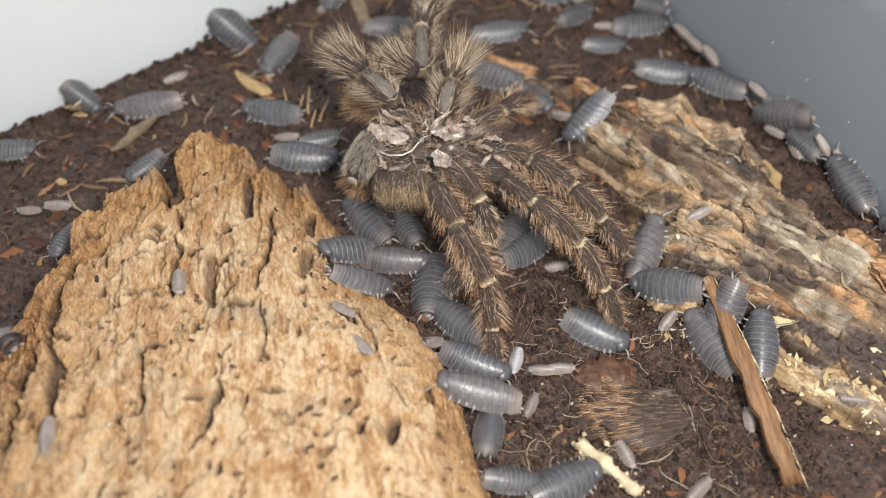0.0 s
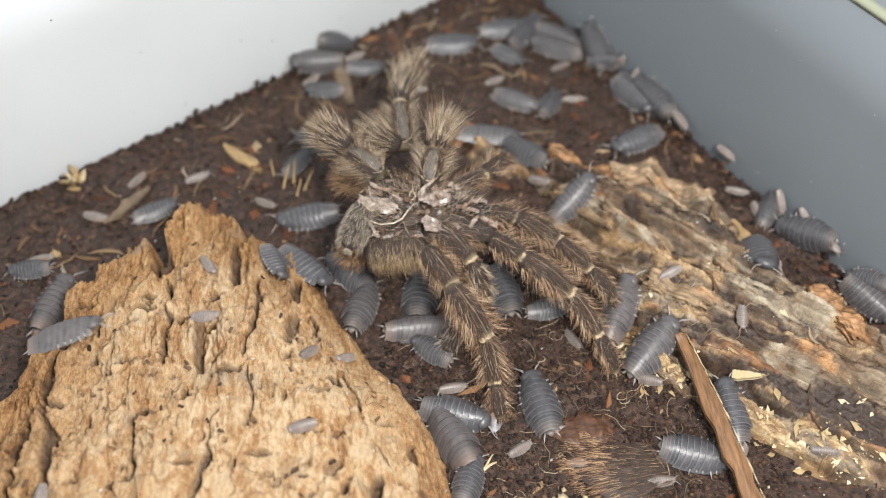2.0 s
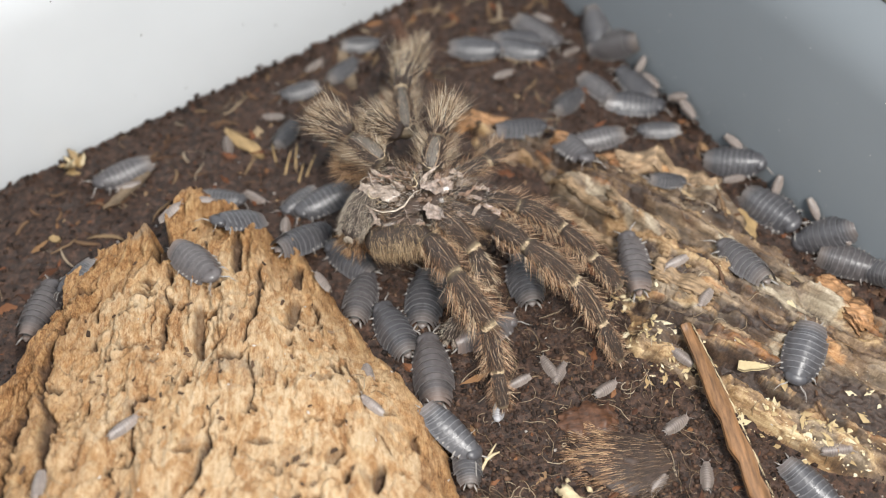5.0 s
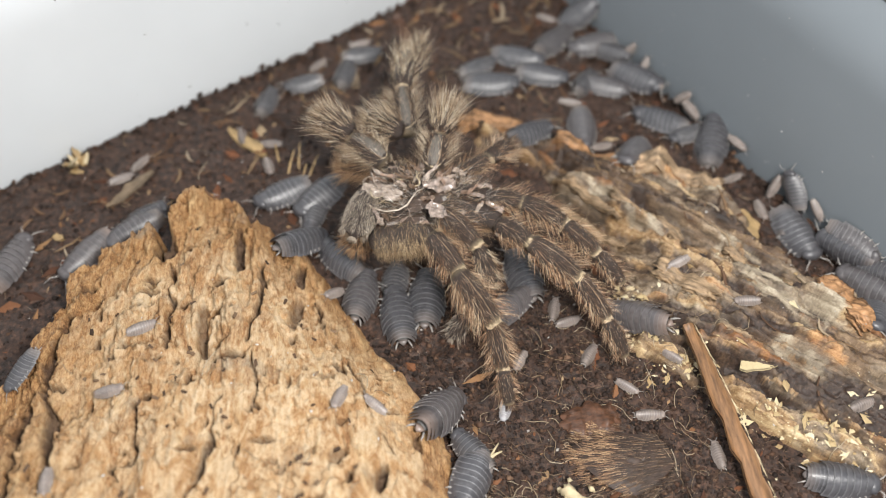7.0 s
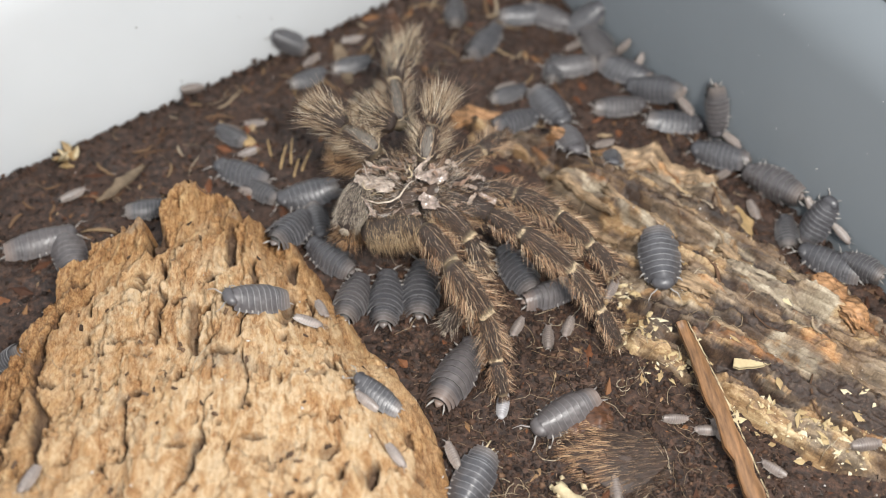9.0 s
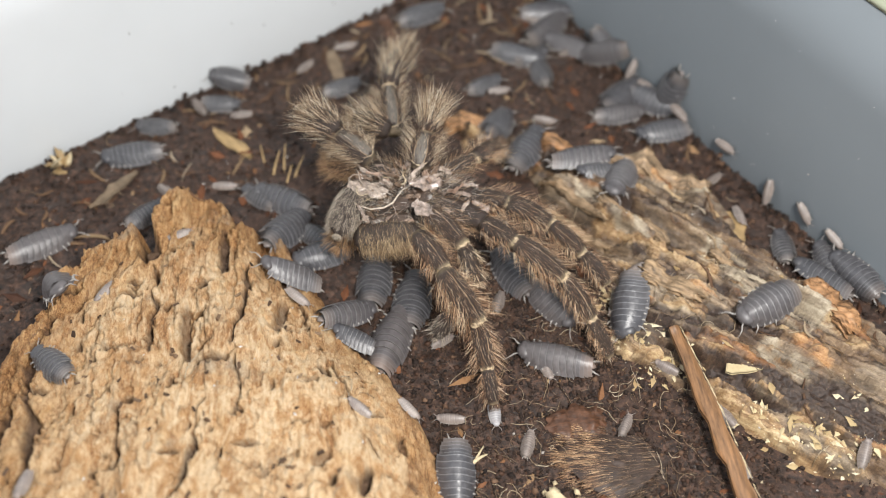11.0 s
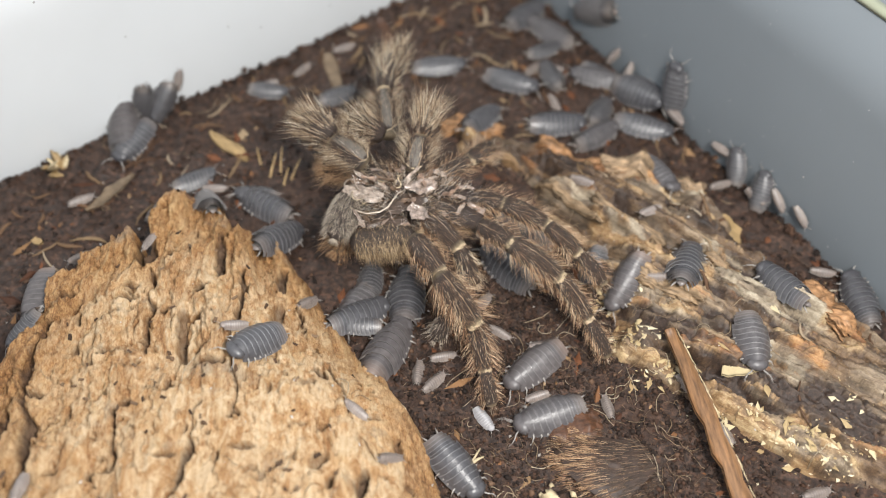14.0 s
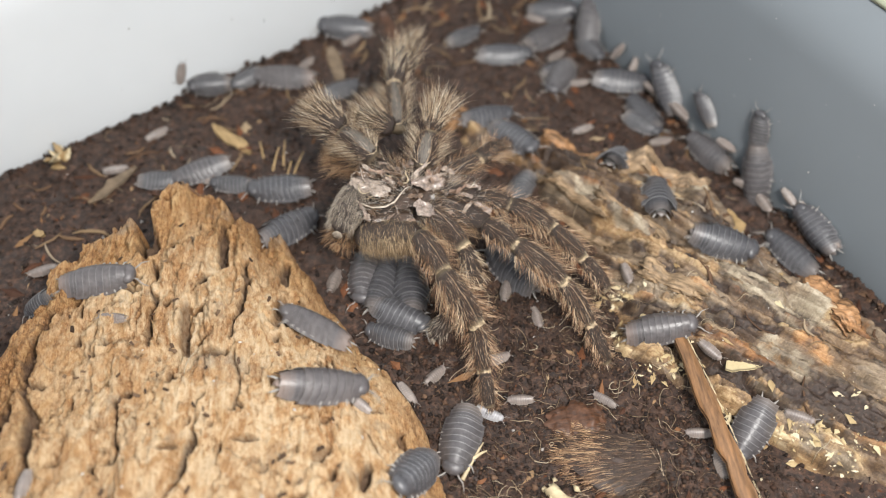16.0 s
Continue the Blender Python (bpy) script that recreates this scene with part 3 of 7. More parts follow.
def log_axes(x, y):
    c, s = math.cos(math.radians(-36)), math.sin(math.radians(-36))
    return (x - 40) * c + (y - 5) * s, -(x - 40) * s + (y - 5) * c


def log_grain(x, y):
    u, v = log_axes(x, y)
    w = v + 1.6 * fbm(x / 10, y / 10, 131, 3)
    return np.clip(0.5 + 0.42 * fbm(w / 2.0, u / 17, 133, 4) + 0.28 * fbm(w / 0.7, u / 6, 135, 3), 0, 1)


def log_height(x, y):
    u, v = log_axes(x, y)
    e = inside(x + 2.5 * fbm(x / 7, y / 7, 141, 3), y + 2.5 * fbm(x / 7, y / 7, 143, 3), LOG)
    step = fbm(v / 3, u / 15, 145, 4) * 5.0
    step = np.floor(step) + ramp(step - np.floor(step), 0.4, 0.55)
    z = -2.5 + 9.5 * ramp(e, -1, 11) ** 0.7
    patch = 0.7 * np.maximum(cream_map(x, y), rust_map(x, y)) - 1.0 * dirt_map(x, y)
    return z + ramp(e, -2, 3) * (patch + 0.95 * step + 2.1 * (log_grain(x, y) - 0.5) + 0.8 * fbm(v / 2.2, u / 6, 149, 4) + 0.9 * fbm(v / 0.8, u / 9, 155, 3) + 0.4 * fbm(x / 0.9, y / 0.9, 147, 2))


# patches on the log: from, to and half width in millimetres
CREAM = [(37.8, 4.8, 47.6, -5.4, 2.0), (47.1, -4.3, 59.3, -12.2, 1.4), (36.4, -25.7, 49.5, -31.1, 2.0),
         (55.6, -36.3, 65.0, -45.1, 2.4), (64.5, -44.7, 72.5, -53.4, 2.1), (70.4, -43.5, 74.8, -47.8, 2.6),
         (76.5, -49.1, 80.1, -53.1, 1.8), (54.0, -3.5, 65.2, -7.6, 1.4), (80.6, -22.3, 85.4, -29.2, 1.5),
         (35.3, -13.2, 41.4, -20.0, 1.3), (6.9, 32.7, 12.9, 33.9, 1.5), (42.0, 18.7, 50.9, 13.5, 0.9)]
RUST = [(22.6, 27.1, 53.6, 26.0, 1.5), (39.9, 22.6, 55.5, 18.3, 2.4), (3.8, 39.6, 17.7, 42.1, 2.8),
        (80.0, -13.6, 85.5, -23.9, 2.4), (52.1, -26.3, 66.3, -33.1, 1.5), (73.1, -27.6, 76.2, -32.8, 1.8)]
MOULD = [(60.2, -5.8, 73.8, -23.2, 4.4), (67.1, -28.3, 71.8, -32.8, 2.5), (57.1, 16.6, 61.5, 13.8, 2.2),
         (34.8, 12.6, 47.2, -3.5, 2.4), (71.3, -14.6, 80.7, -23.0, 2.6)]
DIRT = [(52.7, -32.2, 77.5, -41.5, 4.0), (76.5, -41.5, 82.7, -45.1, 5.0), (57.6, -19.5, 69.9, -25.6, 1.4), (36.5, 26.8, 28.4, 24.0, 1.5),
        (56.2, 11.0, 74.2, -4.2, 2.6), (38.8, -16.7, 53.7, -23.6, 2.4), (57.4, -47.5, 68.8, -56.4, 2.6)]


def patches(x, y, spots, seed):
    """0 to 1 inside ragged elongated patches."""
    u, v = log_axes(x, y)
    wx, wy = x + 2.6 * fbm(u / 4, v / 1.7, seed, 5), y + 2.6 * fbm(u / 4, v / 1.7, seed + 9, 5)
    got = np.zeros(np.shape(x))
    for ax, ay, bx, by, w in spots:
        dx, dy = bx - ax, by - ay
        k = np.clip(((wx - ax) * dx + (wy - ay) * dy) / (dx * dx + dy * dy), 0, 1)
        got = np.maximum(got, ramp(-np.hypot(wx - ax - k * dx, wy - ay - k * dy), -0.85 * w - 0.3, -0.85 * w + 0.6))
    return got * (0.25 + 0.75 * ramp(fbm(u / 3.2, v / 1.1, seed + 5, 4), -0.38, -0.05))


def cream_map(x, y):
    u, v = log_axes(x, y)
    return np.maximum(patches(x, y, CREAM, 161), 0.9 * ramp(fbm(u / 6, v / 1.5, 163, 4), 0.40, 0.50))


def rust_map(x, y):
    u, v = log_axes(x, y)
    return np.maximum(patches(x, y, RUST, 171), 0.8 * ramp(fbm(u / 8, v / 2.4, 153, 4), 0.45, 0.6))


def mould_map(x, y):
    u, v = log_axes(x, y)
    return np.clip(0.9 * patches(x, y, MOULD, 181) + 0.14 + 0.6 * fbm(u / 9, v / 3.4, 151, 5), 0, 1)


def dirt_map(x, y):
    u, v = log_axes(x, y)
    return np.maximum(patches(x, y, DIRT, 191), ramp(fbm(u / 9, v / 2.5, 193, 4), 0.27, 0.4))


def build_log():
    xs, ys = np.arange(-2, 128, 0.36), np.arange(-86, 50, 0.36)
    me = sheet("log", xs, ys, log_height, lambda x, y, z: (z > -2.0) & in_tub(x, y, 0.5)[0], LOGWOOD, grain=log_grain, mould=mould_map, rust=rust_map, cream=cream_map, dirt=dirt_map)
    tagged(part("rotten_log", me, LOGWOOD), "dark brown rotten log with grey mould and rusty streaks", "log")


# ---- litter on the soil ----
def scatter(count, x0, x1, y0, y1):
    x, y = rng.uniform(x0, x1, count), rng.uniform(y0, y1, count)
    ok = in_tub(x, y, 1.5)[0]
    return x[ok], y[ok]


GRID_X, GRID_Y = np.meshgrid(np.arange(-135, 132, 0.8), np.arange(-112, 112, 0.8))
SMOOTH = surface(GRID_X, GRID_Y)
ROUGH = np.maximum(np.maximum(soil_height(GRID_X, GRID_Y), bark_height(GRID_X, GRID_Y)), log_height(GRID_X, GRID_Y))


def read(table, x, y):
    """Height from a table of the ground, between its points."""
    u = np.clip((np.asarray(x, float) - GRID_X[0, 0]) / 0.8, 0, table.shape[1] - 1.001)
    v = np.clip((np.asarray(y, float) - GRID_Y[0, 0]) / 0.8, 0, table.shape[0] - 1.001)
    i, j = u.astype(int), v.astype(int)
    u, v = u - i, v - j
    return (table[j, i] * (1 - u) + table[j, i + 1] * u) * (1 - v) + (table[j + 1, i] * (1 - u) + table[j + 1, i + 1] * u) * v


def top_at(x, y):
    return read(ROUGH, x, y)


def height_at(x, y):
    return float(read(SMOOTH, x, y))


def build_litter():
    x, y = scatter(30000, -128, 125, -88, 108)
    near_x, near_y = scatter(16000, -12, 66, -78, 6)
    x, y = np.concatenate([x, near_x]), np.concatenate([y, near_y])
    z = soil_height(x, y)
    bare = top_at(x, y) < z + 0.6
    s = Soup()
    for a, b, c in zip(x[bare], y[bare], z[bare]):
        size = 0.14 + 0.75 * rng.rand() ** 4
        lump(s, (a, b, c + 0.10 * size), size, (1, rng.uniform(0.45, 1), rng.uniform(0.5, 0.9)))
    tagged(part("soil_crumbs", s, CRUMB), "dark brown soil crumbs strewn over the soil", "soil crumbs", kind="stuff")
    # short coconut-like fibres matted into the soil
    x, y = scatter(5000, -128, 125, -88, 108)
    near_x, near_y = scatter(7000, -12, 66, -78, 6)
    x, y = np.concatenate([x, near_x]), np.concatenate([y, near_y])
    z = soil_height(x, y)
    bare = top_at(x, y) < z + 0.6
    s = Soup()
    for a, b, c in zip(x[bare], y[bare], z[bare]):
        turn = rng.uniform(0, 6.28)
        hair(s, np.array((a, b, c + 0.25)), np.array((math.cos(turn), math.sin(turn), rng.normal(0.05, 0.2))), rng.uniform(0.5, 2.2), rng.uniform(0.03, 0.075), rng.normal(0, 0.5, 3) * (1, 1, 0.2))
    tagged(part("soil_fibres", s, FIBRE), "short brown plant fibres matted into the soil", "soil fibres", kind="stuff")

    x, y = scatter(900, -125, 120, -85, 106)
    z = soil_height(x, y)
    bare = top_at(x, y) < z + 1.5
    s = Soup()
    for a, b, c in zip(x[bare], y[bare], z[bare]):
        size = 0.5 + 2.2 * rng.rand() ** 4
        lump(s, (a, b, c + 0.1), size * 0.8, (1.5, rng.uniform(0.4, 0.8), rng.uniform(0.25, 0.5)))
    tagged(part("wood_crumbs", s, CHIP, smooth=False), "reddish brown crumbs of rotten wood on the soil", "wood crumbs", kind="stuff")

    s = Soup()
    for cx, cy, spread, count in ((41, -23, 3.4, 70), (47, -31, 4, 50), (62, -42, 3, 40), (70, -46, 3.4, 80), (76, -50, 3.4, 80), (38, -14, 2.6, 50), (56, -40, 3, 30), (64, -10, 12, 24), (80, -40, 10, 24)):
        for _ in range(count):
            a, b = cx + rng.normal(0, spread), cy + rng.normal(0, spread * 0.5)
            c = float(top_at(np.array(a), np.array(b)))
            lump(s, (a, b, c + 0.15), 0.16 + 0.95 * rng.rand() ** 3.5, (1.5, rng.uniform(0.5, 0.9), 0.28), False, None, 0.3)
    tagged(part("wood_flakes", s, FLAKE, smooth=False), "pale yellow flakes of rotten wood along the log", "wood flakes", kind="stuff")

    s = Soup()
    for _ in range(360):
        a, b = (rng.uniform(6, 52), rng.uniform(-66, -8)) if rng.rand() < 0.6 else (rng.uniform(-110, 90), rng.uniform(-70, 100))
        if not in_tub(a, b, 3)[0]:
            continue
        turn, n = rng.uniform(0, 6.28), 7
        length, curl = rng.uniform(2, 10), rng.normal(0, 0.35)
        pts = []
        for i in range(n):
            pts.append([a, b, 0])
            a, b = a + math.cos(turn) * length / n, b + math.sin(turn) * length / n
            turn += curl + rng.normal(0, 0.3)
        pts = np.array(pts)
        pts[:, 2] = top_at(pts[:, 0], pts[:, 1]) + 0.25 + 0.5 * np.sin(np.linspace(0, 3.1, n)) * rng.rand()
        v, f, _ = tube(pts, np.full(n, rng.uniform(0.035, 0.085)), 4)
        s.add(v, f)
    tagged(part("rootlets", s, ROOT), "fine tan rootlets and fibres lying over the soil", "rootlets", kind="stuff")

    # coarser fibres and slivers towards the corner
    s = Soup()
    for _ in range(170):
        q, w = rng.uniform(4, 150), rng.uniform(3, 34)
        a, b = CORNER + (q * ALONG_A + w * ALONG_B if rng.rand() < 0.55 else q * ALONG_B + w * ALONG_A)
        if not in_tub(a, b, 3)[0] or math.hypot(a - 19, b - 107) < 12:
            continue
        turn, length, n = rng.uniform(0, 6.28), rng.uniform(3, 11), 6
        pts = np.array([(a + math.cos(turn + 0.1 * i) * length * i / n, b + math.sin(turn + 0.1 * i) * length * i / n, 0) for i in range(n)])
        if not in_tub(pts[:, 0], pts[:, 1], 2)[0].all():
            continue
        pts[:, 2] = top_at(pts[:, 0], pts[:, 1]) + 0.35
        v, f, _ = tube(pts, rng.uniform(0.12, 0.55) * np.sin(np.linspace(0.5, 2.8, n)), 6, 0.5)
        s.add(v, f)
    tagged(part("wood_slivers", s, SLIVER), "tan and brown plant slivers strewn over the soil", "slivers", kind="stuff")

    s = Soup()
    x, y = scatter(420, -125, 120, -85, 106)
    for a, b, c in zip(x, y, top_at(x, y)):
        lump(s, (a, b, c + 0.1), 0.12 + 0.3 * rng.rand() ** 2, (1.2, 0.8, 0.6))
    tagged(part("specks", s, SPECK), "tiny whitish specks and grains on soil and wood", "specks", kind="stuff")

    s = Soup()
    for _ in range(120):
        a, b = rng.uniform(-80, 4), rng.uniform(-80, 4)
        if inside(np.array(a), np.array(b), BARK) > 4:
            lump(s, (a, b, float(top_at(a, b)) + 0.2), rng.uniform(0.45, 0.8), (1.1, 0.45, 0.4), True)
    tagged(part("frass_pellets", s, DARKCHIP, smooth=False), "small brown droppings and bark bits on the wood slab", "droppings", kind="stuff")

    s, d = Soup(), Soup()
    for _ in range(80):
        on_a = rng.rand() < 0.4
        q, z = rng.uniform(15, 150), 3 + 45 * rng.rand() ** 1.5
        lean = 0.07 * z - 0.05
        p = CORNER + (q * ALONG_A - ALONG_B * lean if on_a else q * ALONG_B - ALONG_A * lean)
        lump(d if on_a else s, (*p, z), 0.10 + 0.22 * rng.rand() ** 2, (0.8, 0.8, 0.8))
    tagged(part("pale_grains", s, SPECK), "pale grains stuck to the shade-toned plastic wall", "specks", kind="stuff")
    tagged(part("dark_grains", d, GRIME), "dark grains stuck to the lit-toned plastic wall", "specks", kind="stuff")

    # clods leaning on the walls make the soil line uneven
    s = Soup()
    for _ in range(420):
        q = rng.uniform(8, 175)
        p = CORNER + (q * ALONG_A + ALONG_B * rng.uniform(0.5, 3) if rng.rand() < 0.5 else q * ALONG_B + ALONG_A * rng.uniform(0.5, 3))
        lump(s, (*p, soil_height(np.array(p[0]), np.array(p[1])) + rng.uniform(0, 1.2)), rng.uniform(0.4, 1.2), (1, 0.8, 0.8))
    tagged(part("soil_clods", s, CRUMB, smooth=False), "small dark clods heaped against the tub walls", "soil clods", kind="stuff")


def blade(name, points, widths, thick, material, label, category, lift=0.0, cup=0.0):
    """A flat strip with thickness, cupped across, along points."""
    points = np.asarray(points, float)
    s, rows, cols = Soup(), len(points), 7
    top = []
    for i, p in enumerate(points):
        d = points[min(i + 1, rows - 1)] - points[max(i - 1, 0)]
        side = np.cross(d, (0, 0, 1.0))
        side /= np.linalg.norm(side)
        for k in np.linspace(-1, 1, cols):
            jag = 0.12 * rng.uniform(-1, 1) * widths[i] * (abs(k) > 0.9)
            top.append(p + side * (k * widths[i] / 2 + jag) + np.array((0, 0, lift + cup * k * k + 0.06 * rng.normal())))
    top = np.array(top)
    s.add(np.concatenate([top, top - (0, 0, thick)]), [])
    n = rows * cols
    s.f += [f for f in grid_faces(rows, cols)] + [tuple(i + n for i in reversed(f)) for f in grid_faces(rows, cols)]
    rim = [i * cols for i in range(rows)] + [(rows - 1) * cols + j for j in range(1, cols)] + [i * cols + cols - 1 for i in range(rows - 2, -1, -1)] + list(range(cols - 2, 0, -1))
    s.f += [(a, a + n, b + n, b) for a, b in zip(rim, rim[1:] + rim[:1])]
    ob = part(name, s, material)
    return tagged(ob, label, category)


def lie(a, b, n, extra=0.4):
    k = np.linspace(0, 1, n)[:, None]
    p = np.array(a)[None, :2] * (1 - k) + np.array(b)[None, :2] * k
    z = top_at(p[:, 0], p[:, 1])
    z = np.maximum(z, np.convolve(np.pad(z, 2, "edge"), np.ones(5) / 5, "valid"))
    return np.concatenate([p, (z + extra)[:, None]], 1)


def splinter(p, q, width, high, material, label):
    """A ragged bar of rotten wood, grooved along its grain and broken at both ends."""
    n, cols = 44, 44
    axis = lie(p, q, n, 0.0)
    seed = int(abs(p[0]) * 10) % 97
    d, side, up = frame_of(axis[-1] - axis[0])
    v = []
    for i, c in enumerate(axis):
        for j in range(cols):
            a = 2 * math.pi * j / cols
            k = i / (n - 1)
            groove = 0.30 * float(grain2(np.array(j * 0.55), np.array(k * 3.0), seed)) + 0.22 * float(grain2(np.array(j * 1.3), np.array(k * 9.0), seed + 3))
            ragged = 0.5 * float(grain2(np.array(j * 1.1), np.array(0.3), seed + 7))
            end = min(1.0, max(0.0, min(k, 1 - k) * 9 + 0.25 + ragged)) ** 0.6
            x = math.copysign(abs(math.cos(a)) ** 0.7, math.cos(a)) * width / 2 * (1 + groove) * (0.35 + 0.65 * end)
            z = math.copysign(abs(math.sin(a)) ** 0.8, math.sin(a)) * high / 2 * (1 + 1.3 * groove) * (0.25 + 0.75 * end)
            wave = 0.22 * width * float(grain2(np.array(k * 3.0), np.array(0.5), seed + 5))
            v.append(c + side * (x + wave) + np.array((0, 0, z + 0.10 * high)) + d * ragged * 3 * (1 if k > 0.9 else -1 if k < 0.1 else 0) + 0.05 * rng.normal(size=3))
    s = Soup()
    s.add(v, grid_faces(n, cols, True) + [tuple(range(cols - 1, -1, -1)), tuple(range((n - 1) * cols, n * cols))])
    return tagged(part("wood_piece", s, material), label, "wood")


def build_debris():
    n = 16
    k = np.linspace(0, 1, n)
    a, b, c = np.array((48.9, -23.9, 7.0)), np.array((53.6, -42.7, 6.0)), np.array((58.7, -64.5, 4.0))
    pts = (1 - k)[:, None] ** 2 * a + 2 * (k * (1 - k))[:, None] * (2 * b - (a + c) / 2) + k[:, None] ** 2 * c
    stalk = blade("dry_stalk", pts, 2.4 + 1.3 * np.sin(k * 2.2) + 0.2 * rng.normal(size=n), 0.8, STRAW, "flat brown dry plant strip leaning on the log", "plant strip", 0.0, -0.5)
    edge = Soup()
    for i in range(n - 1):
        side = np.cross(pts[i + 1] - pts[i], (0, 0, 1.0))
        side /= np.linalg.norm(side)
        for _ in range(3):
            p = pts[i] + (pts[i + 1] - pts[i]) * rng.rand() - side * (1.25 + 0.6 * math.sin(k[i] * 2.2)) + np.array((0, 0, -0.35))
            hair(edge, p, (pts[i + 1] - pts[i]) - side * rng.uniform(0.1, 0.6), rng.uniform(1.2, 3.2), 0.09, np.array((0, 0, -0.2)))
    part("frayed_edge", edge, PALESTRAW, stalk, "pale frayed fibres along the edge")
    w = np.sin(np.linspace(0.25, 2.9, 9))
    blade("seed_husk", lie((-52.3, 37.2, 1.0), (-42.0, 27.9, 1.0), 9, 0.9), 3.2 * w, 0.5, HUSK, "tan pointed seed husk on dark soil", "husk", 0.3, -0.7)
    blade("dry_leaf_shred", lie((-68.0, 22.9, 1.0), (-76.3, 11.4, 1.0), 9, 0.6), 3.0 * w, 0.3, DRYLEAF, "dull brown shred of dry leaf on soil", "leaf shred", 0.2, 0.5)
    blade("bark_shred", lie((67.9, 11.5, 4.0), (69.4, 2.0, 4.0), 8, 0.5), 4.0 * np.sin(np.linspace(0.5, 2.7, 8)), 0.6, HUSK, "tan shred of bark beside the wall", "bark shred", 0.2, -0.3)
    tip, root = lie((58.2, -32.2, 6.0), (64.4, -34.1, 6.0), 2, 0.9)
    blade("yellow_chip", [tip + (root - tip) * q for q in np.linspace(0, 1, 6)], 3.9 * np.array([0.95, 1, 0.8, 0.55, 0.3, 0.06]), 0.5, FLAKE, "pale yellow three-cornered wood chip on the log", "wood chip")
    # wrinkled flap of reddish bark, half sunk, with a knob at one end
    rows, cols = 15, 26
    v = []
    for i in range(rows):
        for j in range(cols):
            p, q = 2 * j / (cols - 1) - 1, 2 * i / (rows - 1) - 1
            edge = 1 + 0.09 * math.sin(5 * p + 2 * q) + 0.06 * math.sin(13 * p - 9 * q) + 0.02 * rng.normal()
            x, y = 29.0 + 5.9 * p * math.sqrt(1 - 0.42 * q * q) * edge, -42.0 + 3.9 * q * math.sqrt(1 - 0.42 * p * p) * edge + 0.4 * p
            rise = 1.1 * (1 - max(abs(p), abs(q)) ** 4) + 0.16 * math.sin(24 * p + 3 * q) + 0.3 * math.sin(7 * p + 2 * q) * (1 - p * p) + 0.9 * math.exp(-((p - 0.42) / 0.16) ** 2 - ((q + 0.2) / 0.4) ** 2)
            v.append((x, y, 0.45 + rise + 0.10 * rng.normal()))
    v = np.array(v)
    v[:, 2] += np.median(top_at(v[:, 0], v[:, 1]))
    faces = grid_faces(rows, cols)
    s = Soup()
    s.add(np.concatenate([v, v - (0, 0, 1.6)]), faces + [tuple(k + len(v) for k in reversed(f)) for f in faces])
    tagged(part("bark_flap", s, SKINRUST), "wrinkled reddish brown flap of bark half sunk in soil", "bark flap")
    blade("brown_chip", lie((57.8, 19.6, 5.0), (63.4, 14.4, 5.0), 6, 0.6), 4.0 * np.sin(np.linspace(0.6, 2.6, 6)), 1.0, HUSK, "tan wood chip lying on the log", "wood chip")
    for p, q, w_, mat, lab in (((-12.9, 79.6, 1.0), (-7.2, 64.5, 1.0), 3.5, SKINRUST, "reddish bark chip on soil near the corner"), ((-25.8, 65.6, 1.0), (-22.1, 52.5, 1.0), 3.5, DRYLEAF, "dull brown wood chip on dark soil"),
                               ((-62.9, 15.4, 1.0), (-56.9, 14.1, 1.0), 2.4, SKINRUST, "reddish wood chip on dark soil"), ((-86.6, 3.7, 1.0), (-84.3, 2.1, 1.0), 2, HUSK, "pale wood chip on dark soil")):
        blade("wood_chip", lie(p, q, 6, 0.5), w_ * np.sin(np.linspace(0.6, 2.6, 6)), 0.8, mat, lab, "wood chip")
    # ragged pieces of rotten wood along the far side of the log
    for p, q, w_, h_, mat, lab in (((3.9, 39.0, 3.0), (18.4, 37.8, 3.0), 4.4, 3.4, ORANGEWOOD, "orange piece of rotten wood behind the moult"),
                                   ((26.9, 28.3, 3.0), (44.0, 24.0, 5.0), 3.2, 3.0, ORANGEWOOD, "orange brown splinter of rotten wood beside the log"),
                                   ((41.0, 22.8, 3.0), (56.5, 18.6, 5.0), 5.4, 4.0, BUFFWOOD, "buff block of rotten wood with orange flecks"),
                                   ((55.7, 18.7, 5.0), (63.0, 15.8, 5.0), 5.0, 3.4, BUFFWOOD, "tan broken end of rotten wood beside the log"),
                                   ((25.8, 18.1, 7.0), (38.6, 4.3, 9.0), 2.0, 1.7, TANWOOD, "tan fibrous ridge of wood on the log"),
                                   ((27.1, 11.7, 8.0), (39.4, -1.1, 9.0), 1.8, 1.6, TANWOOD, "tan fibrous ridge of wood on the log"),
                                   ((37.7, 11.7, 8.0), (51.1, -1.7, 9.0), 2.4, 1.8, TANWOOD, "tan fibrous ridge of wood on the log"),
                                   ((60.5, -4.3, 8.0), (71.3, -14.6, 8.0), 2.6, 1.8, TANWOOD, "tan fibrous ridge of wood on the log"),
                                   ((45.3, -8.8, 9.0), (56.1, -17.0, 9.0), 5.2, 2.6, TANWOOD, "light brown slab of wood lying on the log"),
                                   ((78.9, -13.2, 7.0), (84.4, -25.0, 7.0), 4.6, 2.6, ORANGEWOOD, "rusty orange piece of wood on the log")):
        splinter(p, q, w_, h_, mat, lab)
    # pale crumpled bract by the white wall
    bract = thing("dry_bract", "pale crumpled dry bract against the white wall", "dry bract", mm(*(-86.0, 24.7, 3.0)))
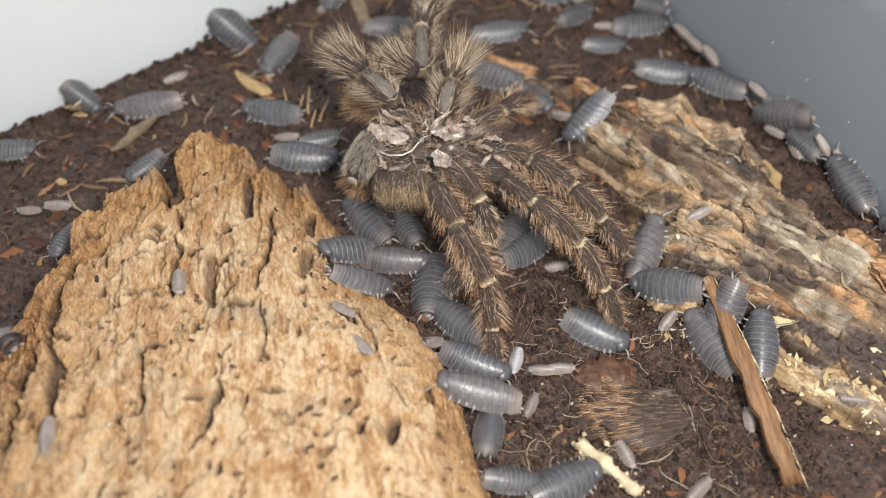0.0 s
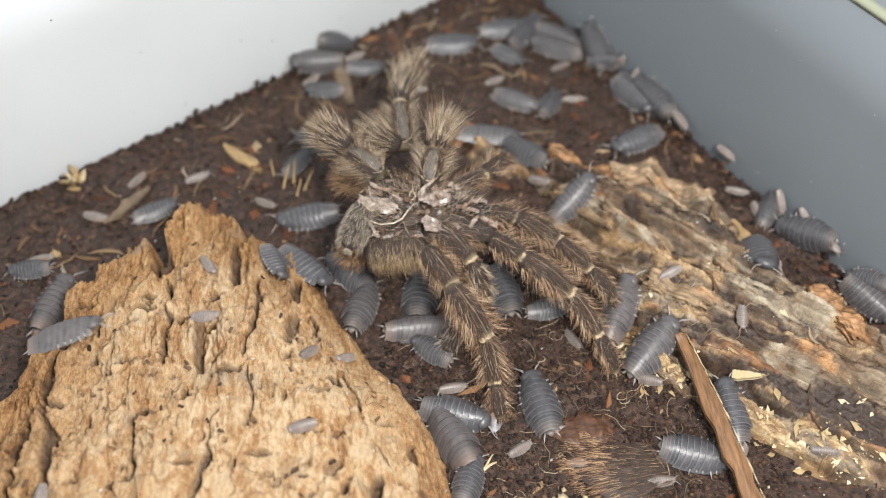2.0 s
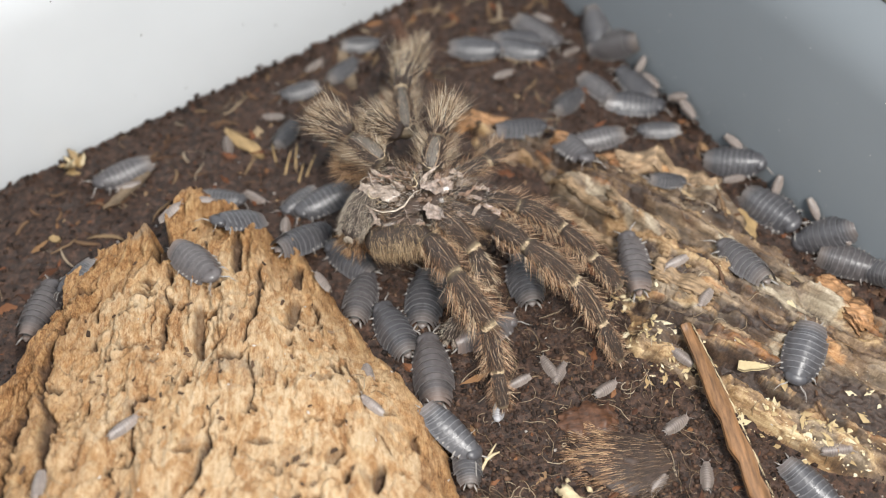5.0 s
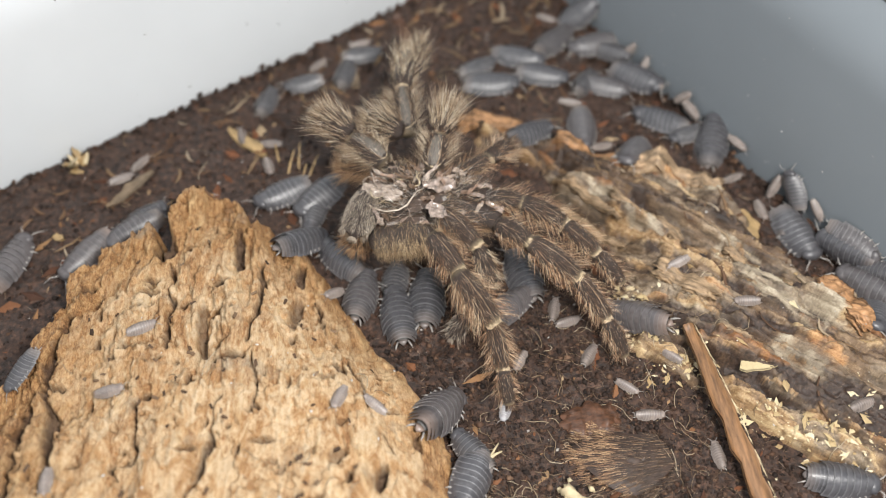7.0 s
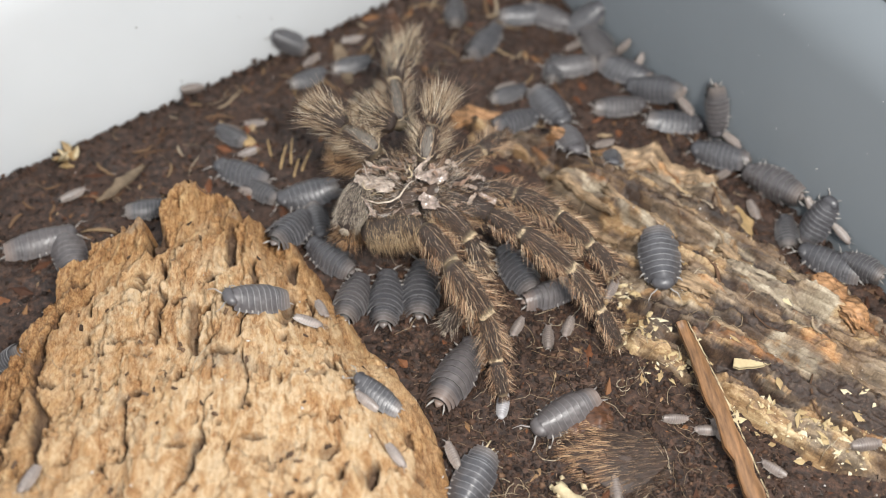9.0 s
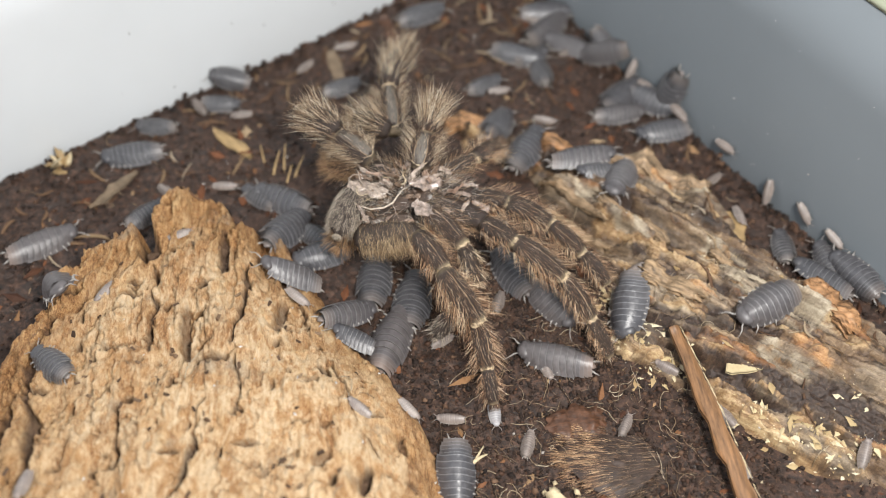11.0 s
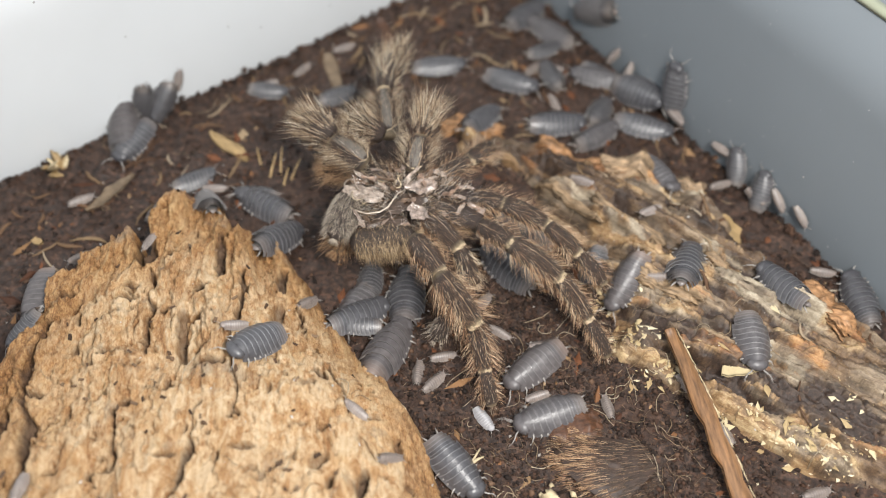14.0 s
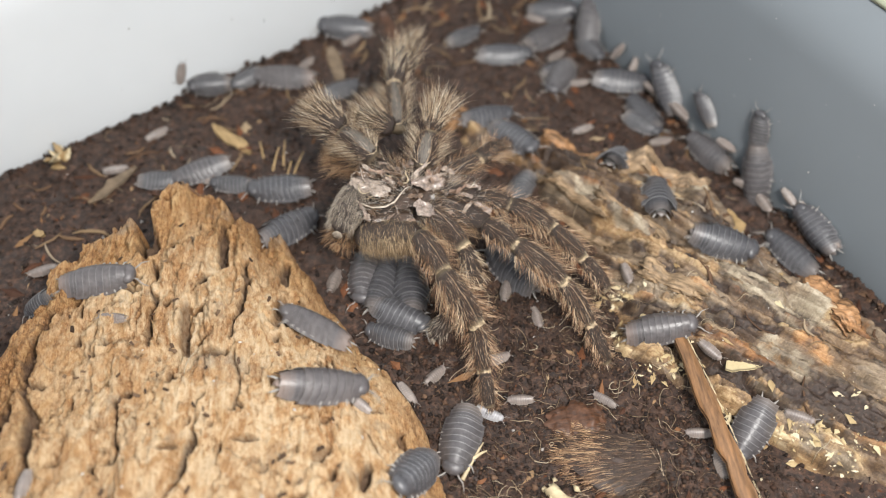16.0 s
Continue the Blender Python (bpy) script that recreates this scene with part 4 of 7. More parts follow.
    for i in range(10):
        s = Soup()
        a, l, rise = rng.uniform(0, 6.28), rng.uniform(2.0, 4.6), rng.uniform(0.3, 1.7)
        pts = [np.array((math.cos(a + 0.3 * r) * r, math.sin(a + 0.3 * r) * r, -2.5 + rise * r ** 1.1)) + 0.15 * rng.normal(size=3) for r in np.linspace(0.1, l, 5)]
        v, f, _ = tube(pts, np.array([0.4, 0.9, 1.1, 0.8, 0.2]) * rng.uniform(0.7, 1.2), 6, 0.35)
        s.add(v + 0.08 * rng.normal(size=v.shape), f)
        part("petal", s, PALESTRAW if i % 2 else HUSK, bract)
    # dry straws in the soil behind the slab, upright and slanting
    for x, y, dx, dy, up in ((-36.5, 22.5, 0.8, 5.5, 3.0), (-34.0, 23.0, -0.4, 6.5, 3.5), (-31.5, 21.5, 1.6, 5.0, 2.6), (-38.5, 25.5, -2.2, 5.5, 2.0), (-33.0, 18.5, 0.6, 5.0, 2.2)):
        s = Soup()
        z = float(top_at(x, y))
        v, f, _ = tube([(x + dx * q + 0.5 * q * q, y + dy * q, z - 0.3 + up * q) for q in np.linspace(0, 1, 7)], 0.34 * np.linspace(1, 0.45, 7), 6, 0.5)
        s.add(v, f)
        tagged(part("dry_straw", s, HUSK), "thin tan dry straw sticking out of dark soil", "straw")
    # knobbly white-mouldy twig in front of the fur
    s = Soup()
    pts = lie((22.4, -56.0, 1.0), (32.2, -65.3, 1.0), 12, 0.7)
    v, f, _ = tube(pts, 0.8 + 0.7 * rng.rand(12), 8)
    s.add(v + 0.25 * rng.normal(size=v.shape), f)
    for p in pts:
        for _ in range(5):
            lump(s, p + 0.9 * rng.normal(size=3) * (1, 1, 0.4), rng.uniform(0.3, 0.9), (1.2, 0.8, 0.7))
    tagged(part("mouldy_twig", s, PALESTRAW), "knobbly twig covered in whitish mould on soil", "twig")
    s = Soup()
    for p, q in (((6.4, -54.6, 1.0), (10.5, -47.2, 1.0)), ((8.3, -50.7, 1.0), (11.1, -49.0, 1.0))):
        pts = lie(p, q, 7, 0.7)
        v, f, _ = tube(pts, np.linspace(0.45, 0.15, 7), 6)
        s.add(v, f)
    tagged(part("pale_root", s, PALESTRAW), "pale forked rootlet beside the wood slab", "root")


def build_fur():
    """The shed skin of the belly: a low dome of combed brown bristles."""
    m = mm(*(34.0, -50.4, 1.5), 0, 0, -18)
    fur = thing("shed_abdomen_skin", "flat shed belly skin with combed reddish brown bristles, on soil", "shed skin", m)
    s = Soup()
    rows, cols = 9, 20
    v = []
    for i in range(rows):
        r = i / (rows - 1)
        for j in range(cols):
            a = 2 * math.pi * j / cols
            wob = 1 + 0.08 * math.sin(3 * a) + 0.05 * rng.normal()
            v.append((8.6 * r * math.cos(a) * wob, 6.2 * r * math.sin(a) * wob, 0.9 * (1 - r * r) - 0.9 + 0.12 * rng.normal()))
    s.add(v, grid_faces(rows, cols, True))
    part("skin", s, SKINUMBER, fur, "brown wrinkled skin")
    # bristles combed flat from the dark end towards the tan end
    for name, mat, count in (("bristles", FOXFUR, 1500), ("dark_bristles", DARKFUR, 1300)):
        s = Soup()
        for _ in range(count):
            r, a = math.sqrt(rng.rand()), rng.uniform(0, 6.28)
            x, y = 10.8 * r * math.cos(a), 7.2 * r * math.sin(a)
            bare = float(fbm(np.array(x / 2.2), np.array(y / 2.2), 77, 3))
            if bare > 0.18 or (x + 1.2 * rng.normal() < 0.5 - 0.5 * (y + 2) ) != (name == "bristles"):
                continue
            z = 0.75 * (1 - min(1, (x / 11.5) ** 2 + (y / 8) ** 2)) - 0.62
            out = np.array((-1.0, 0.05 * y - 0.30 - 0.02 * x + rng.normal(0, 0.13), 0.02 + 0.07 * rng.rand()))
            hair(s, np.array((x, y, z)), out, rng.uniform(1.4, 3.4), rng.uniform(0.03, 0.06), np.array((rng.normal(0, .15), -0.35, -0.25)))
        part(name, s, mat, fur)


# ---- the shed tarantula skin ----
CENTRE = np.array((7.86, -4.56, 15.25))


def leg_segment(parent, a, b, r, hairs, length, tips=0.35, material=None, stripe=True, ring=True, swell=0.25, flat=0.85, spread=1.0, name="leg_segment", thick=0.085, panel=False, fringe=False):
    """One joint of a leg. stripe: dark cuticle with short fuzz, pale lines along its back and long golden hairs off its sides;
    panel: a bald grey window between the lines; fringe: a smooth back with a pile that hangs from the near side."""
    a, b, r = np.array(a) - CENTRE, np.array(b) - CENTRE, r * (0.95 if stripe else 1.0)
    n, sides = 11, 24
    k = np.linspace(0, 1, n)
    sag = np.array((0, 0, 1.0))
    pts = a * (1 - k)[:, None] + b * k[:, None] + sag * (np.sin(k * math.pi) * 0.5)[:, None]
    rad = r * (0.82 + swell * np.sin(k * math.pi) - 0.10 * k)
    rad[0] *= 0.5 if fringe else 0.76
    rad[-1] *= 0.6 if fringe else 0.86
    if name == "feeler":
        rad[0], rad[-2], rad[-1] = rad[0] * 0.8, rad[-2] * 0.86, rad[-1] * 0.42
    v, f, ang = tube(pts, rad, sides, flat)
    v = v + 0.025 * r * rng.normal(size=v.shape)
    s = Soup()
    ends = np.repeat(np.where((k > 0.95), 0.8, np.where(k < 0.05, 0.4, 0.0)) * (1.0 if stripe else 0.0), sides)
    s.add(v, f, pale=ends)
    seg = part(name, s, CUTICLE, parent)
    d = (b - a) / np.linalg.norm(b - a)
    _, side, up = frame_of(d)

    def skin_point(q, t, off=1.0):
        i = min(int(q * (n - 1)), n - 2)
        w = q * (n - 1) - i
        rr = rad[i] * (1 - w) + rad[i + 1] * w
        return pts[i] * (1 - w) + pts[i + 1] * w + rr * off * (math.cos(t) * side + math.sin(t) * flat * up)

    lines = ()
    if stripe:
        # bald pale lines along the back of the segment
        lines = (-0.5, 0.5) if panel else () if not ring else (-0.45, 0.45) if np.linalg.norm(b - a) < 9.0 else (0.0,)
        for t in lines:
            w = Soup()
            ridge = [skin_point(q, math.pi / 2 + t * math.sin(math.pi * min(1, 0.12 + q)) ** 0.4, 1.05) + 0.03 * rng.normal(size=3) for q in np.linspace(0.06, 0.93, 12)]
            x, y, _ = tube(ridge, rng.uniform(0.05, 0.075) * np.abs(rng.normal(1, 0.3, 12)) * np.sin(np.linspace(0.5, 2.8, 12)) ** 0.5, 5)
            w.add(x, y)
            part("pale_line", w, GOLDLINE, seg)
    if panel:
        w = Soup()
        rows, cols = 12, 7
        w.add([skin_point(q, math.pi / 2 + u * 0.5 * math.sin(math.pi * (0.1 + 0.8 * q)) ** 0.5, 1.06 + 0.006 * rng.normal()) for q in np.linspace(0.05, 0.95, rows) for u in np.linspace(-1, 1, cols)], grid_faces(rows, cols))
        part("bare_window", w, SKINSLATE, seg)
        hoop = Soup()
        x, y, _ = tube([skin_point(0.05 + 0.10 * (u / 0.75) ** 2, math.pi / 2 + u, 1.06) for u in np.linspace(-0.75, 0.75, 11)], 0.15 * np.abs(rng.normal(1, 0.3, 11)) * np.sin(np.linspace(0.5, 2.64, 11)), 6, 0.8)
        hoop.add(x, y)
        part("joint_rim", hoop, RIMPALE, seg)
    h, g = Soup(), Soup()
    for _ in range(int(hairs * (4.6 if stripe else 1.6))):
        q = 0.05 + 0.88 * rng.rand() ** 0.9
        i = min(int(q * (n - 1)), n - 2)
        c = pts[i] + (pts[i + 1] - pts[i]) * (q * (n - 1) - i)
        t = rng.uniform(0, 6.28)
        into = h
        if stripe:
            # short fuzz lies along the leg, long hairs stand off its sides
            long_hair = rng.rand() < (0.20 if panel else 0.115)
            if long_hair:
                t = rng.choice((0, math.pi)) + rng.normal(0, 0.42)
                into = g
            elif abs(t - math.pi / 2) < (0.36 if panel else 0.10) and rng.rand() < 0.78:
                continue
            out = math.cos(t) * side + math.sin(t) * up
            if long_hair:
                way, size, fine = out * rng.uniform(0.6, 1.1) + d * rng.uniform(0.4, 1.0), length * rng.uniform(0.7, 1.5), 0.026
            else:
                way, size, fine = out * rng.uniform(0.10, 0.36) + d, length * rng.uniform(0.16, 0.40), 0.021
        elif fringe:
            t = rng.normal(-0.15, 0.75) if rng.rand() < 0.8 else rng.uniform(-1.3, 3.4)
            out = math.cos(t) * side + math.sin(t) * up
            low = rng.rand() < 0.5 and t < 0.9
            way, size, fine = out * 0.5 + np.array((0.25 * rng.normal() + 0.15, -0.55 + 0.2 * rng.normal(), -0.7)), length * rng.uniform(0.25, 1.15) * (1.0 if low else 0.45), 0.022
        else:
            out = math.cos(t) * side + math.sin(t) * up
            big = rng.rand() < 0.45
            way = out * spread * rng.uniform(0.4, 1.1) + d * rng.uniform(0.6, 1.2)
            size, fine = length * (rng.uniform(0.7, 1.4) if big else rng.uniform(0.3, 0.6)), 0.52 * thick if big else 0.022
        hair(into, c + out * rad[i] * 0.95, way, size, fine, d * 0.3 + np.array((rng.normal(0, .25), rng.normal(0, .25), -0.15)))
    for _ in range(int(hairs * tips * 1.6)):
        t = rng.uniform(0, 6.28)
        out = math.cos(t) * side + math.sin(t) * up
        hair(h, pts[-1] + out * rad[-1] * 0.7, d + 0.45 * out + 0.15 * rng.normal(size=3), length * rng.uniform(0.4, 1.0), 0.030, -0.2 * out)
    part("bristles", h, material or (LEGFUR if stripe else BRISTLE), seg)
    if g.n:
        part("long_hairs", g, GOLDFUR if not panel else BRISTLE, seg, "long golden hairs")
    if ring:
        c = Soup()
        v, f, _ = tube([pts[-1] - d * 0.9, pts[-1] - d * 0.4, pts[-1], pts[-1] + d * 0.5, pts[-1] + d * 0.9], [rad[-1] * 0.9, rad[-1] * 0.99, rad[-1] * 1.05, rad[-1] * 0.96, rad[-1] * 0.7], 18, flat)
        c.add(v + 0.13 * rng.normal(size=v.shape), f)
        for _ in range(150):
            t, q = rng.normal(1.57, 0.75), -abs(rng.normal(0, 1.3)) + 0.6
            lump(c, pts[-1] + d * q + rad[-1] * 1.04 * (math.cos(t) * side + math.sin(t) * flat * up), rng.uniform(0.06, 0.22), (1.3, 0.8, 0.7))
        part("joint_rim", c, RIMPALE, seg)
    return seg


def crumple(parent, name, p, q, width, material, bumps=1.0, seed=0, label=""):
    """A crumpled plate of shed membrane between two points, with thickness."""
    p, q = np.array(p) - CENTRE, np.array(q) - CENTRE
    d, side, up = frame_of(q - p)
    n, w = 16, 12
    s = Soup()
    v = []
    for i in range(n):
        for j in range(w):
            u, t = i / (n - 1), (j / (w - 1) - 0.5)
            wide = width * (0.45 + 0.45 * math.sin(u * 3.1) + 0.13 * math.sin(u * 11 + seed) + 0.06 * math.sin(u * 23 + 3 * seed))
            fold = bumps * (0.8 * math.sin(u * 9 + t * 5 + seed) + 0.7 * math.sin(t * 11 + seed * 2 + u * 4) + 0.4 * math.sin(u * 21 - t * 17 + seed)) + 0.05 * rng.normal()
            v.append(p + (q - p) * u + side * (t * wide) + up * (fold * 0.5 + 1.2 * (0.25 - t * t) * width * 0.3))
    v = np.array(v)
    g = grid_faces(n, w)
    m = len(v)
    s.add(np.concatenate([v, v - up * 0.15]), g + [tuple(i + m for i in reversed(f)) for f in g])
    return part(name, s, material, parent, label)


def build_moult():
    moult = thing("tarantula_moult", "shed tarantula skin, dark brown with tan bristly legs, on soil", "shed skin", mm(*CENTRE))
    # lower leg towards the open soil
    leg_segment(moult, (-14.7, -9.5, 15.0), (-1.8, -10.0, 17.5), 3.0, 1500, 3.0, 0.05, GILTFUR, False, False, swell=0.35, flat=0.75, fringe=True)
    leg_segment(moult, (-2.5, -10.5, 18.0), (3.1, -17.7, 16.0), 2.5, 330, 2.8)
    leg_segment(moult, (2.7, -18.0, 16.0), (9.9, -26.8, 11.0), 2.7, 700, 3.6, 0.4)
    leg_segment(moult, (9.7, -26.8, 10.5), (11.6, -34.1, 6.0), 1.9, 430, 2.9)
    leg_segment(moult, (11.5, -34.1, 6.0), (12.9, -39.4, 2.0), 1.6, 300, 1.9, 0.6, None, True, False)
    # short inner leg
    leg_segment(moult, (-1.0, -3.4, 18.0), (6.9, -10.7, 15.0), 2.5, 420, 2.8)
    leg_segment(moult, (6.9, -11.0, 15.0), (10.1, -16.1, 10.0), 1.8, 240, 2.2, 0.4, None, False, False)
    # middle leg
    leg_segment(moult, (11.0, -6.3, 17.0), (17.3, -11.4, 17.0), 2.4, 320, 2.6)
    leg_segment(moult, (17.1, -11.1, 17.0), (27.0, -17.1, 13.0), 2.5, 620, 3.0, 0.4)
    leg_segment(moult, (26.8, -16.9, 13.0), (32.7, -23.4, 7.5), 2.0, 480, 2.5)
    leg_segment(moult, (32.6, -23.4, 7.5), (36.5, -28.6, 2.2), 1.7, 340, 1.9, 0.6, None, True, False)
    # upper leg beside it
    leg_segment(moult, (9.8, 0.5, 17.0), (16.3, -1.9, 18.0), 2.3, 320, 2.8)
    leg_segment(moult, (16.1, -1.6, 18.0), (24.9, -5.9, 16.0), 2.3, 480, 3.0, 0.4)
    leg_segment(moult, (24.8, -5.9, 16.0), (31.1, -11.3, 13.5), 2.0, 380, 2.6)
    leg_segment(moult, (31.0, -11.1, 13.5), (36.4, -16.0, 9.5), 1.7, 320, 2.0, 0.6, None, True, False)
    # short raised leg with a fan of bristles
    leg_segment(moult, (2.9, 6.5, 17.0), (9.9, 10.5, 18.0), 2.0, 320, 2.4)
    leg_segment(moult, (9.7, 10.5, 18.0), (14.8, 15.5, 17.0), 2.1, 420, 3.0, 0.9, None, True, False)
    # raised legs at the back
    leg_segment(moult, (-2.1, 5.4, 20.0), (-0.7, 11.9, 24.0), 2.7, 520, 3.4, 0.3, None, True, False, panel=True)
    leg_segment(moult, (-0.7, 12.3, 24.0), (0.7, 17.1, 26.0), 2.1, 420, 5.6, 1.0, BRISTLE, False, False, spread=0.7)
    leg_segment(moult, (-12.1, 7.6, 20.0), (-19.6, 11.6, 23.0), 2.8, 520, 3.2, 0.3, None, True, False, panel=True)
    leg_segment(moult, (-19.2, 12.6, 23.0), (-25.5, 16.4, 25.0), 2.8, 480, 4.6, 0.7, BRISTLE, False, False, spread=0.8)
    leg_segment(moult, (-8.7, 16.3, 20.0), (-16.2, 17.8, 22.0), 2.8, 480, 4.4, 0.8, BRISTLE, False, False, spread=1.1)
    leg_segment(moult, (-7.6, 16.6, 19.0), (-9.1, 30.1, 20.0), 2.5, 620, 3.6, 0.3, panel=True)
    leg_segment(moult, (-9.1, 30.5, 20.0), (-8.1, 42.1, 20.0), 2.3, 380, 5.0, 0.9, BRISTLE, False, False, spread=0.8)
    leg_segment(moult, (-6.3, 36.5, 19.0), (-5.6, 47.3, 19.0), 1.7, 220, 4.4, 0.9, BRISTLE, False, False, spread=0.7)
    leg_segment(moult, (-11.4, 10.2, 16.0), (-21.3, 12.0, 15.0), 3.0, 900, 3.6, 0.4, FOXFUR, False, False)
    # side feeler and body
    leg_segment(moult, (-15.0, 1.2, 18.0), (-18.3, -8.4, 15.0), 3.1, 1800, 1.4, 0.2, GREYFUR, False, False, flat=0.6, spread=0.5, name="feeler", thick=0.045)
    leg_segment(moult, (-15.8, -2.9, 12.0), (-18.8, -6.6, 9.0), 2.4, 420, 2.8, 0.5, FOXFUR, False, False, name="feeler")
    leg_segment(moult, (4.7, -20.9, 5.0), (1.8, -24.1, 1.5), 1.8, 160, 1.8, 0.3, GREYFUR, False, False, name="feeler")
    for q, fur in (((-15.1, 1.3, 17.0), GREYFUR), ((-11.5, 8.2, 18.0), BRISTLE), ((-1.9, 6.8, 18.5), GREYFUR), ((3.7, 6.2, 17.0), FOXFUR), ((9.8, 0.5, 17.0), BRISTLE),
                   ((11.5, -6.1, 17.0), FOXFUR), ((1.8, -6.7, 17.0), BRISTLE), ((-10.7, -9.2, 16.0), FOXFUR), ((-7.1, 8.0, 17.5), FOXFUR)):
        leg_segment(moult, (-4.6, 2.0, 15.0), q, 2.9, 260, 2.6, 0.15, fur, False, False, name="body_segment", thick=0.055)
    # the shed head shield, a smooth brown plate, and torn membranes over the body
    crumple(moult, "shield", (-7.2, -4.0, 19.4), (0.4, -1.2, 19.8), 5.2, SHELLBROWN, 0.18, 1.1, "smooth dark brown plate")
    crumple(moult, "shield", (-11.5, -7.6, 18.4), (-3.4, -6.6, 18.8), 3.2, SHELLBROWN, 0.3, 0.4, "dark brown plate")
    ridge = Soup()
    way = [np.array(p) - CENTRE for p in ((-15.0, -3.4, 19.2), (-13.2, -5.0, 19.8), (-11.4, -5.9, 20.2), (-8.8, -5.9, 20.6), (-7.2, -4.8, 20.9), (-6.2, -3.0, 21.1), (-5.2, -1.4, 21.2), (-3.6, -0.2, 21.0))]
    v, f, _ = tube(way, 0.21 * np.sin(np.linspace(0.4, 2.9, 8)) ** 0.6, 8, 0.8)
    ridge.add(v + 0.06 * rng.normal(size=v.shape), f)
    part("torn_edge", ridge, SKINPALE, moult, "pale rolled edge of the torn head shield")
    crumple(moult, "membrane", (-2.8, -4.2, 20.6), (0.2, -7.4, 20.2), 3.6, SKIN, 0.6, 2.2, "shiny translucent membrane")
    crumple(moult, "membrane", (-16.4, 1.6, 19.4), (-12.2, -0.2, 19.8), 3.6, SKINGREY, 0.25, 1.9, "grey rounded flap of membrane")
    crumple(moult, "membrane", (-4.1, 0.1, 21.0), (2.4, 2.2, 20.0), 4.2, SKIN, 0.9, 4.2, "shiny translucent membrane")
    crumple(moult, "membrane", (-15.0, 0.7, 19.5), (-8.3, -0.9, 19.5), 4.6, SKINGREY, 0.5, 0.3, "crumpled grey membrane")
    crumple(moult, "membrane", (9.0, -1.6, 18.0), (12.4, -3.7, 18.0), 3.2, SKIN, 0.8, 6.0, "shiny translucent membrane")
    crumple(moult, "membrane", (11.0, -7.0, 17.0), (13.4, -9.9, 16.0), 3.0, SKINGREY, 0.8, 5.0, "crumpled grey membrane")
    for i in range(110):
        x, y = rng.uniform(-15, 6), rng.uniform(-1, 7)
        if i > 80:
            x, y = rng.uniform(-14, 9), rng.uniform(-8, 4)
        z, turn, l = rng.uniform(16.5, 20.4), rng.uniform(0, 6.28), rng.uniform(1.4, 4.2)
        p = (x - math.cos(turn) * l / 2, y - math.sin(turn) * l / 2, z + rng.normal(0, 0.9))
        q = (x + math.cos(turn) * l / 2, y + math.sin(turn) * l / 2, z + rng.normal(0, 0.9))
        crumple(moult, "membrane", p, q, rng.uniform(0.4, 1.5), (SKINGREY, SKIN, SKINBROWN, SKINROSE, SKINGREY, SKINBROWN, SKIN)[i % 7], 0.45, i * 1.7)
    # torn edges, thin and pale
    for i in range(34):
        x, y, z, turn = rng.uniform(-15, 2), rng.uniform(-5, 6), rng.uniform(17.5, 20.5), rng.uniform(0, 6.28)
        pts, curl = [], rng.normal(0, 0.35)
        for _ in range(9):
            pts.append(np.array((x, y, z)) - CENTRE)
            x, y, z = x + 0.75 * math.cos(turn), y + 0.75 * math.sin(turn), z + rng.normal(0, 0.25)
            turn += curl + rng.normal(0, 0.3)
        v, f, _ = tube(pts, rng.uniform(0.06, 0.15) * np.sin(np.linspace(0.3, 2.9, 9)), 6)
        s = Soup()
        s.add(v, f)
        part("torn_edge", s, (RIMPALE, SKINGREY, SKIN)[i % 3], moult)
    # silky hairs lying over the whole body
    s = Soup()
    for _ in range(2600):
        x, y = rng.normal(-4, 8), rng.normal(0, 5.0)
        if ((x + 3) / 14) ** 2 + ((y + 1) / 8.5) ** 2 > 1:
            continue
        a = math.atan2(y + 2, x + 4) + rng.normal(0, 0.7)
        hair(s, np.array((x, y, rng.uniform(17.0, 19.8))) - CENTRE, np.array((math.cos(a), math.sin(a), rng.uniform(0.05, 0.7))), rng.uniform(1.0, 3.2), rng.uniform(0.016, 0.030), rng.normal(size=3) * 0.5)
    part("silky_hairs", s, SILK, moult, "silky pale hairs")
    return moult


# ---- woodlice ----
def girth(q):
    """Half width of the oval body along it, q from -1 at the tail to 1 at the head."""
    return max(0.0, 1 - abs((q + 0.02) / 1.05) ** 2.15) ** 0.5


PLATE_ROWS = (0.0, 0.18, 0.42, 0.68, 0.86, 0.935, 1.0)


